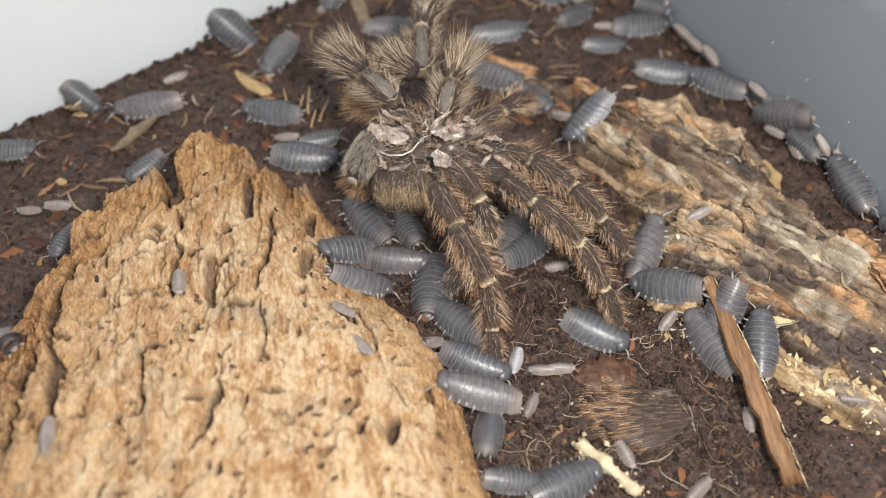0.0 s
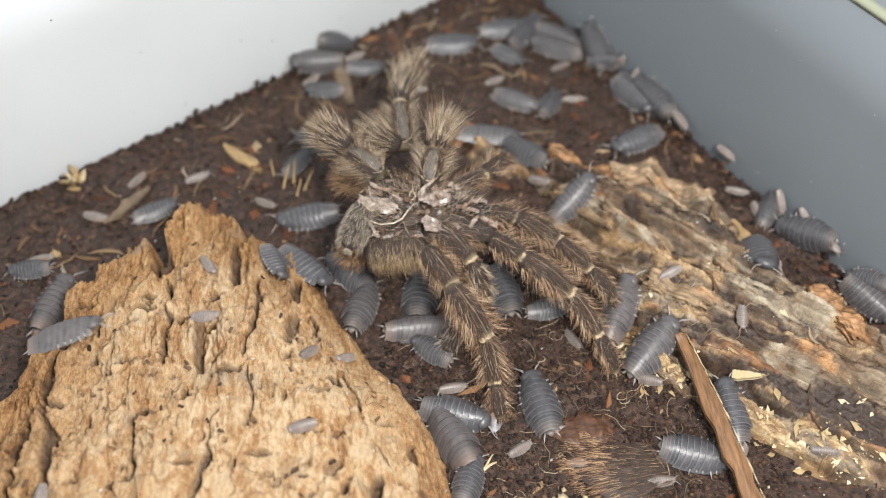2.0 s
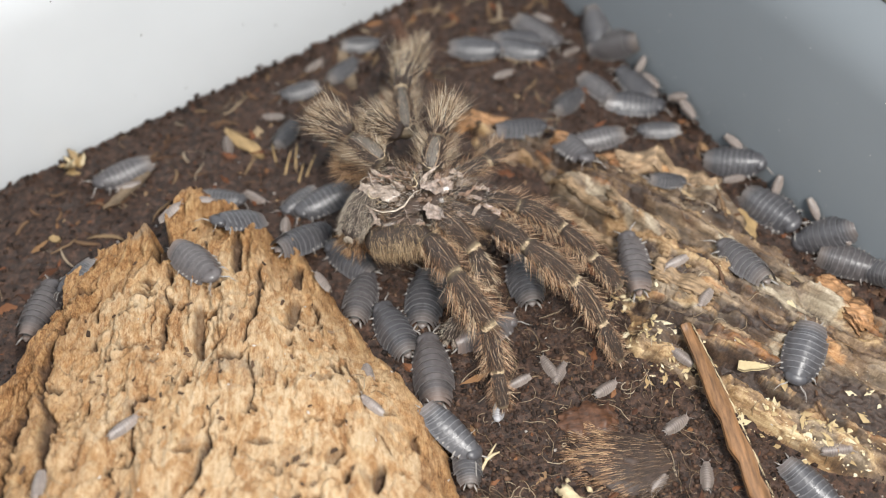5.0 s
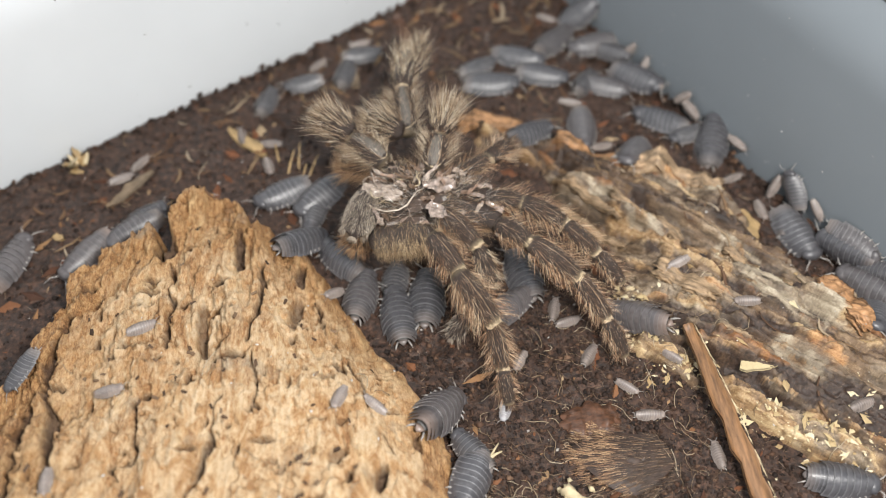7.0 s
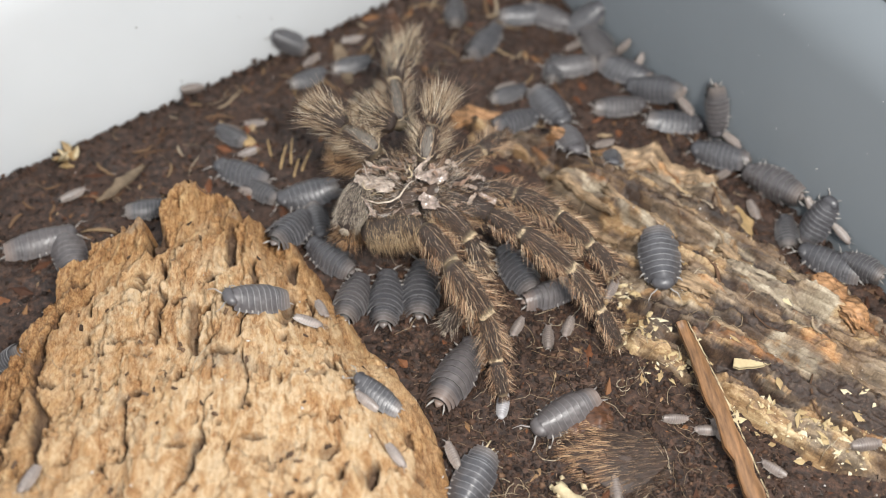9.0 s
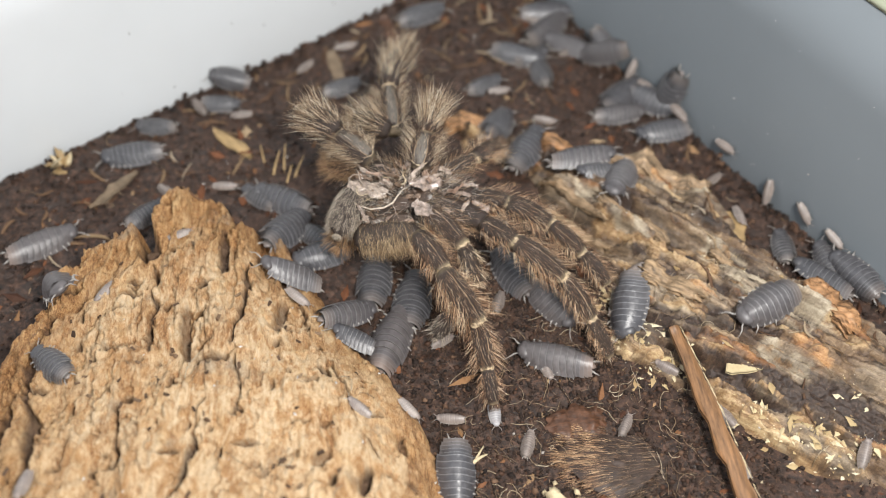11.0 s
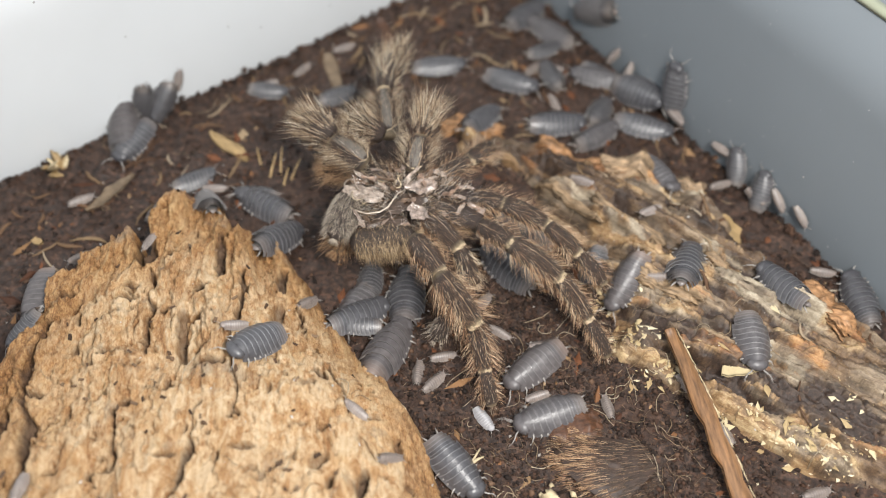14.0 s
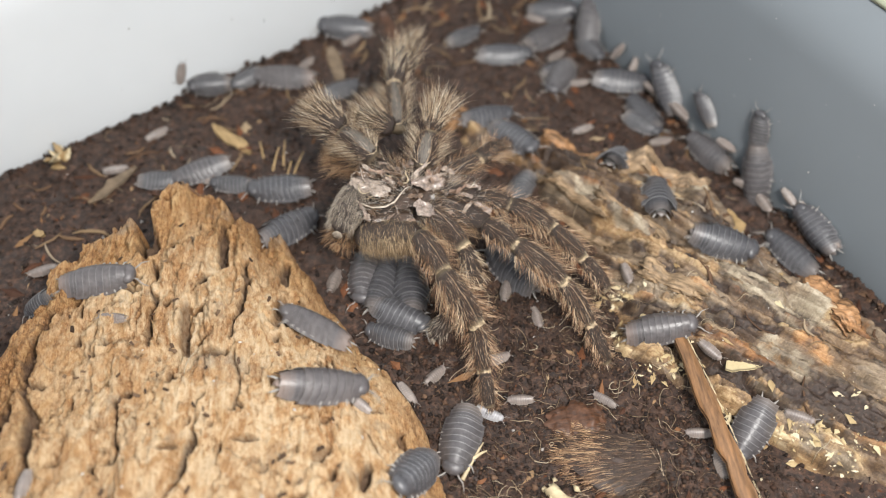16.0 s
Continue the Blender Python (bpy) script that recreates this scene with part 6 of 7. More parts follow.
    crawl(slate, [(0, 57.7, -36.9, 79), (0.5, 58, -38.5, 70), (1, 57.2, -39.5, 92), (1.5, 57.9, -38, 75), (2, 57.4, -39, 92), (2.5, 58.7, -39.7, 98), (3, 58.3, -38.1, 80), (3.5, 64.5, -50.3, -22), (4, 69.5, -57.8, -55), (6.5, 66.4, -52.4, -33), (7, 73.5, -54.8, -11), (9, 87.4, 6.6, 36), (11.5, 94, -10.3, 142), (12.5, 94.2, -17.5, 67), (13, 92.3, -14.9, 92), (13.5, 95.1, -13, 117), (14, 92.4, -12.8, 98), (14.5, 95.5, -9.6, 58), (15, 92, -6.8, 95), (15.5, 91.9, -2.1, 125), (16, 88.2, 5.1, 111)])
    crawl(dusk, [(0, 49.4, -35.2, 121), (0.5, 50.1, -35.8, 104), (1, 49.4, -33.6, 121), (1.5, 46.9, -30.8, 138), (2, 43.8, -25.1, 45), (2.5, 48.1, -16.8, 56), (3, 49.6, -8.2, 76), (3.5, 49.1, -7.4, 97), (4, 48.5, -9.7, 100), (7, 91.1, -11.1, 140), (8.5, 83.3, 3.5, 111), (9, 79.6, 17.5, 139), (11.5, 65.1, -28.7, 227), (12, 59.5, -36.3, 234), (12.5, 51.5, -41.9, 275), (13, 45.9, -45.9, 151), (13.5, 35.9, -36.9, 138), (14, 24.2, -40, 202), (14.5, 17.3, -50.9, 240), (15, 14.4, -55.6, 190), (16, 6.2, -46.8, 256)])
    crawl(slate, [(0, 3.7, -40.4, -23), (0.5, 3.5, -39.1, -24), (1, 3.8, -39, -13), (1.5, 4, -38.9, -14), (2, 3.4, -38.5, -16), (2.5, 4.4, -38.3, -42), (3, 0.4, -39, -61), (3.5, -0.7, -39.6, -57), (4, -1.3, -39.9, -52), (6.5, 6.3, -55.8, -21), (7, 4.8, -55.8, -115), (8, 7.5, -55.4, -110), (8.5, 7.5, -55.1, -118), (9, 6.8, -55.6, -117), (11.5, 5.2, -53.1, -68), (12, 5.7, -53.2, -42), (12.5, 6, -52.7, -45), (13, 6.4, -51.5, -62), (13.5, 5.6, -51.8, -70), (14, 5.7, -51.2, -51), (14.5, 6, -51.2, -81), (15, 5.1, -50.5, -65), (15.5, 4.1, -52.7, -18), (16, -2.6, -57.4, -138)])
    crawl(slate, [(0, 19.3, -63.8, 26), (0.5, 20.2, -54.5, 84), (1, 21.8, -50.3, 58), (1.5, 21.8, -46.2, 81), (2, 20.3, -36, 104), (2.5, 17.1, -29.9, 105), (3, -1.3, -24.4, 116), (3.5, -10.1, -21, 117), (4, -9.6, -21.4, 117), (6.5, -9.5, -20, 108), (7, -9.3, -17.9, 100), (8, -11.3, -14.9, 96), (8.5, -10.8, -15.9, 96), (9, -10.4, -14.5, 88), (11.5, -11.7, -7.5, 84), (12, -11.7, -7.7, 67), (12.5, -12, -8, 76), (13, -11.1, -7.3, 76), (13.5, -11.3, -8.8, 67), (14, -13.8, -17.6, 33), (14.5, -10.2, -8.4, 80), (15, -10.3, -10.1, 79), (16, -9.9, -10.5, 76)])
    crawl(dusk, [(0, 76.8, 23.8, 159), (1.5, 28.8, 75.6, 179), (3, 39.5, 65.7, 108), (3.5, 44.3, 69.7, 195), (4, 52.1, 65.8, 153), (7, 39.6, 67.8, 201), (7.5, 42.9, 71.4, 185), (8, 42.5, 68.3, 149), (8.5, 41.9, 62.4, 155), (9, 42.5, 64.9, 114), (12.5, 49.6, 65.6, 199), (14.5, 53.1, 80.6, 142), (16, 44.2, 73.2, 68)])
    crawl(slate, [(0, 61.1, 34.5, 152), (0.5, 65.3, 31.8, 175), (1, 60.4, 37.1, 69), (1.5, 60.3, 41.3, 73), (2, 57.5, 51.3, 119), (2.5, 52.5, 51.6, 124), (3, 48, 49, 72), (3.5, 49.6, 60.7, 86), (4, 49.8, 59.7, 98), (6.5, 50.3, 39.6, 165), (7, 53.7, 39.9, 155), (8, 53.6, 39.4, 177), (8.5, 54.5, 53.5, 125), (9, 55.7, 48.9, 158), (11.5, 64.3, 48.4, 212), (12, 58.1, 52, 137), (12.5, 53.9, 49.6, 138), (13, 63.5, 50, 171), (13.5, 69.7, 33.2, 124), (14, 67.4, 49.4, 45), (14.5, 66.9, 49.7, 70), (15, 67, 51.1, 63), (15.5, 64.8, 49.5, 71), (16, 62.5, 49.8, 81)])
    crawl(slate, [(0, 49.9, 38.8, -14), (0.5, 36.5, 50.9, -64), (1, 43.1, 84.1, -48), (1.5, 42.7, 73.6, 98), (2.5, 46.2, 70.7, 88), (3.5, 43.5, 76.1, -33), (4, 46.5, 71.4, -103), (6.5, 36.6, 73.6, -74), (7, 38.8, 79.6, 14), (9, 41.3, 75.4, 14), (11.5, 30.2, 83, -5), (12, 30.7, 80, 26), (12.5, 35.6, 74.5, 116), (13, 36.9, 74.1, 125), (14.5, 21.2, 85.6, 1), (15, 27, 83.8, 2), (15.5, 32.6, 82.1, -33), (16, 34.3, 81.1, -10)])
    crawl(dusk, [(0, 8.9, 35, -29), (0.5, 9.4, 35.9, 18), (1, 9.3, 37.7, 47), (1.5, 10.9, 38.1, 43), (2, 12.9, 37.2, -4), (2.5, 22.3, 28.3, -48), (3, 23.9, 26.7, -52), (3.5, 24.4, 25.7, -51), (4, 24.2, 24.6, -54), (7, 44.6, 25.8, -114), (8, 36.9, 46, -116), (9, 31.4, 26.9, -90), (11.5, 35.5, 18.4, 20), (12, 30.8, 13.3, -54), (12.5, 34, 7.7, -52), (13, 37.4, -1.4, -125), (14.5, 62.1, 33.3, -44), (15, 65.2, 33.7, -27), (15.5, 67.3, 32.7, -20), (16, 78.5, 21, -114)])
    crawl(slate, [(0, 29.2, 18.8, 216), (0.5, 31.4, 19.1, 234), (1, 33.6, 28.1, 258), (1.5, 52.8, 50.8, 304), (2, 49.2, 37.1, 211), (2.5, 60, 34.1, 309), (3, 65, 29.1, 317), (3.5, 64.5, 30.4, 351), (4, 72.5, 25.8, 340), (6.5, 65.4, 26.7, 386), (7, 65.3, 32.1, 433), (8, 66.5, 35.8, 436), (8.5, 67.6, 38.1, 417), (9, 58.4, 38, 354), (11.5, 54.5, 48, 317), (12, 49.8, 46.6, 316), (12.5, 49, 38.8, 315), (13, 50, 40.6, 360), (14, 53.7, 39.5, 336), (14.5, 52.4, 42.9, 283), (15, 45.5, 30.6, 385), (15.5, 62.5, 19.2, 392), (16, 62.8, -3.2, 340)])
    crawl(slate, [(0, 10.7, 52, 5), (0.5, 12.9, 54.5, -3), (1, 14.3, 76.5, 0), (1.5, 16.9, 80.5, 1), (3.5, 20.1, 81.6, 27), (6.5, 21.4, 58.3, -28), (7, 25.5, 56, -14), (9, 23.8, 78.4, 0), (11.5, -9.1, 80.9, 30), (12.5, -6.3, 82.1, -33), (14.5, 6.9, 55.1, 13), (15, 10.8, 54.8, -28), (16, 53.2, 42, 113)])
    crawl(dusk, [(0, -16.4, 53.7, 1), (0.5, -17.8, 56.9, 29), (1, 1.2, 78.9, -58), (1.5, 18.2, 73.3, -14), (2, 20.7, 51.6, -29), (2.5, 25, 44.4, -62), (3, 35.2, 57.5, -55), (3.5, 40, 50.5, -73), (7, 41.1, 52.2, -22), (8, 46.6, 44, -83), (8.5, 41.5, 44.6, 16), (9, 45.3, 43.8, 6), (11.5, 46.9, 42.8, 9), (12, 45.5, 41.2, 12), (12.5, 41.2, 40.6, 27), (13, 39.7, 42.7, 15), (13.5, 33, 41.3, -13), (14, 41.5, 36.4, 33), (14.5, 40.3, 41, 63), (15, 52.3, 39.6, 103), (15.5, 53.2, 41.6, 103), (16, 67.2, 28.5, 125)])
    crawl(slate, [(0, -22.4, -16.5, 210), (0.5, -23.3, -2.5, 296), (1, -20.4, -4.5, 316), (1.5, -19, -2.1, 145), (2.5, -19.6, -3.8, 136), (3.5, -19.3, -2.5, 135), (6.5, -21.4, -3.7, 149), (7, -22.1, -3.1, 137), (8, -21.8, -4.1, 138), (8.5, -21.9, -4, 131), (9, -22.8, -3.5, 141), (11.5, -23.4, -1.4, 246), (12, -22.9, -3.5, 298), (12.5, -21, -8.3, 289), (13, -22.5, -13.7, 236), (13.5, -24.9, -24.1, 254), (14, -31.8, -32, 226), (14.5, -26.4, -28.9, 343), (15, -19, -18.2, 414), (15.5, -12.5, -18.9, 343), (16, -5.6, -18.4, 331)])
    crawl(slate, [(1, 86.5, 4.3, 109), (3, 83.4, 8.6, 188), (6.5, 88.5, -0.9, 175), (7, 90.1, -0.5, 140), (8, 86.8, -2.7, 148), (13.5, 81.5, -14.2, 117), (14, 73.9, -13.9, 119), (14.5, 90.8, 1, 110), (15, 76.8, 10.7, 125), (15.5, 75.8, 18.3, 75), (16, 79.7, -1.2, 126)])
    crawl(umber, [(0, -70.9, 25.8, 197), (0.5, -76.3, 21.6, 213), (1, -85.1, 15.9, 199), (1.5, -93.5, 14.3, 181), (2, -82.4, -11.2, 78), (2.5, -82.4, -12.6, 92), (3, -80.3, -8.4, 67), (3.5, -83, -6.6, 77), (4, -83.1, -12.4, 61), (6.5, -88.2, -17.5, 127), (7, -93.8, -4.5, 75), (9, -85.9, -0.5, 22), (12.5, -82.5, 3.3, 61), (14.5, -69.7, 48.5, 113), (15, -65.8, 37.5, 63), (15.5, -53.6, 44.1, 196), (16, -37.1, 54.5, 182)])
    crawl(umber, [(0, -12.2, -16.7, -8), (0.5, -8.7, -14.8, -26), (1, -6.6, -13.9, -30), (1.5, -6.3, -18.2, -14), (2, -4.1, -18, 7), (2.5, -4, -25.9, 151), (3, 2.7, -29.3, 11), (3.5, 4.5, -25.3, 32), (4, 4.9, -25.1, 0), (6.5, 15.5, -18, 63), (7, 13.8, -15.8, 46), (7.5, 15.3, -17.6, 37), (8, 20.5, -14.7, 41), (8.5, 23.2, -14.1, 24), (9, 25, -12.7, 21), (12, 26, -15, -78), (12.5, 26.3, -15.2, -68), (13, 40.2, -19.1, -135), (13.5, 48.1, -17.2, -148), (14.5, 36.6, -4.4, -113), (15, 38.6, -20.6, -62), (15.5, 42.2, -22.8, -31), (16, 46.6, -24.5, 3)])
    crawl(umber, [(0, 4, -47.5, 180), (0.5, 2.9, -46.4, 108), (1, 2.6, -44.6, 131), (1.5, 2.3, -45.3, 143), (2, 2.7, -42.9, 117), (2.5, 0, -43.3, 123), (3, -8.1, -27.5, 99), (3.5, -1.9, -22.7, 144), (4, -1.4, -22.3, 145), (6.5, -2, -44.7, 26), (7, -1, -42.5, 48), (8, 3.4, -34, 57), (8.5, 4.1, -34.4, 44), (9, 4.4, -32.4, 62), (11.5, -10.2, -21.7, 75), (12, -10.4, -25.1, 71), (12.5, -8.4, -25.1, 57), (13, -8.6, -26.3, 47), (13.5, -7.2, -25.5, 30), (14, -7.6, -25.7, 65), (14.5, -9.8, -28.6, 81), (15, -10.2, -28.5, 106), (15.5, -13.1, -28.2, 142), (16, -18.9, -43.5, 11)])
    crawl(umber, [(0, -82.1, -41, 142), (0.5, -86, -27.7, 74), (1, -81.9, -23.3, 82), (1.5, -85.8, -26.4, 57), (2, -71.6, -27.6, 4), (2.5, -58.5, -24.1, 15), (3, -51, -21.6, 66), (3.5, -41.2, -19.1, 25), (4, -29.7, -23, -8), (6.5, -77.4, -0.9, -107), (7, -77.8, -2.4, -119), (8, -79.4, -3.4, -138), (8.5, -78.7, -3.8, -62), (9, -78.9, -3.8, -63), (11.5, -72.8, -19.4, -41), (12.5, -75.7, -16.3, -91), (13, -75.9, -17.1, -100), (13.5, -76.3, -18.2, -9), (14, -78.5, -15.7, -75), (14.5, -77.6, -13.5, 78), (15, -75.2, -14.5, -37), (15.5, -72.3, -15.4, -28), (16, -64.6, -18.3, 6)])
    crawl(umber, [(2.5, 38.6, -14.9, 61), (3, 42.5, -6.5, 38), (3.5, 43.4, -2.3, 61), (4, 44, -0.2, 55), (6.5, 36.6, -18.2, 143), (7, 39.7, -19.6, 155), (8, 33, -32.9, 89), (8.5, 31.4, -35.1, 230), (9, 25.1, -41.3, 212), (11.5, 25.8, -24.7, 156), (12, 29.1, -26.6, 157), (12.5, 29.6, -25.6, 157), (13.5, 24, -23.9, 241), (14, 21.9, -29, 222), (14.5, 17.8, -33.6, 198), (15, 3.6, -40.2, 204), (15.5, -4.4, -39.7, 161), (16, -22.4, -26.3, 161)])
    crawl(half, [(0, -30.6, 15.8, 16), (0.5, -29.8, 15.5, 14), (1, -39.3, 22.3, 7), (1.5, -32.5, 32.5, 73), (3, -38.7, 23.5, -2), (3.5, -35.2, 35.6, 88), (4, -34, 29.1, 64), (7, -44.2, 46.3, 73), (8, -38.2, 36.1, 65), (8.5, -41.9, 31.5, 59), (9, -48.9, 32.7, 145), (11.5, -70.7, 38.9, 188), (12, -71.5, 37, 197), (12.5, -72.6, 36.6, 197), (13, -71.9, 37.7, 197), (13.5, -71.2, 44.7, 307), (14, -70.9, 46.8, 293), (14.5, -58.6, 39.8, 264), (15, -59.1, 40.3, 263), (15.5, -50.8, 45.2, 209), (16, -46.4, 53.2, 224)])
    crawl(half, [(0, -68.1, 7.2, 236), (0.5, -68.3, 7.9, 183), (1, -67.3, 7.9, 221), (1.5, -41.1, -16.1, 271), (2.5, -28.3, 4.7, 315), (3.5, -34, 16, 209), (11.5, -23.3, 2.4, 326), (13, -16.7, -4.3, 298), (13.5, -16.9, -4.3, 397), (14, -11.8, -7.7, 444), (14.5, -14.6, -6.9, 469), (15, -13.8, -7.8, 461), (15.5, -13, -7.4, 469), (16, -13.7, -7.1, 461)])
    crawl(half, [(0, -80.9, -12.9, 253), (0.5, -82.5, -12.4, 247), (1, -81.5, -11.4, 255), (1.5, -80.7, -12.2, 258), (2, -89.8, -1.6, 184), (2.5, -83.4, -23.5, 268), (3, -86.6, -27.6, 256), (3.5, -81.5, -15.4, 263), (4, -71.7, 3.1, 209), (6.5, -78.1, -38.1, 234), (7.5, -78.1, -37.8, 220), (8, -86.2, -29.7, 258), (8.5, -84.2, -28.8, 152), (9, -80.8, -34.1, 180), (11.5, -66.9, -37.4, 134), (12, -76.5, -36.1, 141), (12.5, -79.6, -34, 166), (14.5, -76, -24.2, 214), (15, -70.4, -24.7, 194), (15.5, -79.8, -17.7, 139), (16, -77.1, -19.9, 182)])
    crawl(half, [(0, -10, -8.3, 116), (0.5, -9.5, -8, 83), (1, -9.3, -5.2, 24), (1.5, 0.2, -23.1, 25), (2, -1.1, -23.4, 144), (2.5, -9.2, -11.5, 87), (3.5, -9.1, -10, 75), (6.5, 10.4, -11.2, 64), (7, -10.2, -8.5, 84), (8.5, -38, 14.2, 144), (9, -39.6, 15, 144), (12.5, -37.9, 15, 135), (13, -41.7, 26.4, 93), (13.5, -36, 14.8, 146), (14.5, -41.5, 17.9, 182), (15.5, -40, 17.1, 156), (16, -45.1, 17.7, 181)])
    crawl(half, [(0, 6.1, -54.2, 80), (0.5, 14, -28.8, 49), (1.5, 14.1, -13.8, 37), (2, 23.7, -13.1, 10), (2.5, 13.3, -12.4, 0), (3.5, 31.8, 19.7, 66), (4, 35.3, 15.2, -19), (7, 83.2, 16.1, 79), (8, 58.9, 33.8, 42), (8.5, 38.9, 33, -31), (9, 17.9, 47.7, 23), (11.5, 13.2, 55, 32), (12, 15.4, 55.7, 48), (12.5, 17.2, 54.1, -1), (14.5, 35.6, 71.8, 30), (15, 34.4, 74.9, 29), (15.5, 35, 74.5, 29), (16, 32.6, 58.4, 28)])
    crawl(half, [(0, 9.8, -63.7, 0), (0.5, 5.4, -53.1, 65), (1, 6.2, -51.7, 79), (1.5, 5.9, -52.2, 71), (2, 5.8, -52.6, 71), (2.5, 5.2, -52.8, 72), (3, 4.7, -45, 72), (3.5, 5.1, -51.3, 72), (4, 5, -51.2, 72), (6.5, 4.9, -50.4, 134), (7, 5.4, -49.1, 132), (7.5, 5.4, -49.5, 132), (8, 3.9, -51.9, 111), (8.5, -0.3, -47.2, 133), (9, -10.8, -43.2, 160), (11.5, -15.7, -20.2, 173), (12.5, -14.4, -18.9, 180), (13, -14.1, -19.2, 206), (13.5, -14.2, -19.9, 179), (14.5, -13.7, -19.8, 204), (15, -10.3, -18.3, 231), (16, -7.8, -23.2, 162)])
    crawl(half, [(0, 17.7, 27.9, -40), (0.5, 18.7, 29.8, -43), (1, 20.7, 31.2, -36), (1.5, 16.5, 53.1, -3), (2, 19.5, 69.4, -44), (3.5, 25.7, 75.1, 70), (7, 8.9, 59.8, 24), (9, 4.9, 79, 90), (11.5, 31.7, 59.9, 20), (12, 32.4, 59.4, 7), (13, 31.2, 55.4, -11), (13.5, 30.9, 50.1, -17), (14, 43.2, 44.6, 62), (14.5, 31.9, 43.9, -28), (16, 52.4, 38.8, -45)])
    crawl(half, [(0, -87, 28, -31), (1.5, -24.5, 73.9, 0), (2.5, -32.5, 74.6, 8), (3, -28.3, 67.2, 4), (3.5, -27.2, 69, 44), (4, -25.1, 61.9, 37), (7, -25.2, 56.6, 78), (9, -32.5, 53.8, 30), (11.5, -56.6, 43.9, -18), (12.5, -54.4, 44.7, -37), (13, -49, 47, -27), (13.5, -38.5, 37.9, 79), (14, -39.8, 52, -6), (14.5, -38.1, 52.7, 4), (15.5, 4.5, 69.8, -15), (16, 8.9, 71.2, 28)])
    crawl(half, [(0, -98.2, 11.7, 1), (0.5, -97.2, 17.7, 13), (1, -78.8, 23.3, 116), (1.5, -68.5, 9.4, 21), (2, -65.5, 15.5, 28), (2.5, -59.2, 19.8, 19), (3.5, -43.5, 24.3, -36), (4, -42.9, 24.2, -35), (6.5, -59.2, -1.2, 30), (7, -67, 8.9, 43), (8, -64.3, 10.4, 55), (8.5, -65, 10.8, 29), (9, -64.4, 9.7, 11), (12, -62.5, 10, 54), (12.5, -59.6, 12.8, 41), (13, -57.2, 19.1, 48), (13.5, -54.9, 19.8, 20), (14, -53.6, 21, 28), (14.5, -52.5, -4, 14), (16, -61.7, 19, 0)])
    crawl(half, [(0, 35.9, 47.8, 2), (1.5, 38.2, 77.7, 58), (2, 33.3, 76.2, 37), (2.5, 30.4, 65.2, 76), (3, 31.1, 54.7, 99), (3.5, 35, 43.6, 152), (4, 48.3, 38.4, 159), (6.5, 59, 33.7, 222), (7, 59.2, 34.9, 211), (8.5, 53.5, 39.7, 157), (9, 40.5, 21.6, 256), (12, 37.9, 17.2, 177), (12.5, 39.8, 16.2, 180), (13.5, 38.2, -1.5, 237), (14, 36.3, -4.6, 247), (14.5, 13.1, 21.7, 169), (15, 14.6, 20.7, 193), (15.5, 14.7, 20.5, 191), (16, 21, 17.5, 239)])
    crawl(half, [(0.5, -25.6, 71.2, 16), (1, -18, 56.7, 1), (3, -19.5, 71.7, 0), (3.5, -15.7, 78.2, 31), (4, -20.5, 71.4, 2), (12, -22.5, 50.6, 28)])
    crawl(half, [(1, -31, 64, 250), (2, -28.9, 56.9, 180), (2.5, -30.1, 54.5, 153), (3, -34.8, 47.3, 212), (8.5, -36.2, 57.4, 197), (9, -39.8, 66.2, 168), (11.5, -54.3, 51.7, 180), (12, -55.2, 52.3, 162), (12.5, -57.7, 48.9, 195), (13, -59.8, 46.9, 202), (14.5, -68.5, 47, 278), (15.5, -61, 50.7, 210), (16, -55.7, 50.9, 195)])
    crawl(half, [(0.5, 78.6, 15.3, 124), (2.5, 76.8, 12.6, 46), (12, 78.3, 0.7, 94), (12.5, 77.7, 4, 102), (13, 75.9, 11.6, 125), (14.5, 75.2, 32, 34), (16, 71.8, 40.7, 83)])
    crawl(half, [(8, 95, -7.1, 154), (12.5, 83.4, -1.4, 77), (13.5, 82.2, 13.6, 98), (14.5, 76.9, 21.6, 11), (15, 75.4, 27.1, 23), (15.5, 83.9, 27.4, 6), (16, 84.9, 31.3, 49)])
    crawl(pale, [(0, -38.1, 16.6, 188), (1, -40.6, 16.1, 145), (1.5, -39.6, 15.3, 167), (2, -40.1, 17.6, 155), (2.5, -39.5, 15.5, 156), (3, -37.7, 16.8, 197), (3.5, -28.6, -10.5, 283), (6.5, -40.2, 21.1, 261), (7, -41.3, 24.8, 291), (7.5, -40.6, 24.1, 262), (8, -40.1, 23.6, 243), (8.5, -43.4, 26.5, 225), (9, -44.4, 27.5, 210), (11.5, -68.3, -31.3, 246), (12, -67.1, -19.2, 257), (12.5, -64.6, -11.8, 241), (14, -35.8, -29, 197), (14.5, -42.6, -30.6, 191), (15, -51.4, -29.4, 187), (15.5, -54.7, -27.4, 138), (16, -59.4, -28.4, 173)])
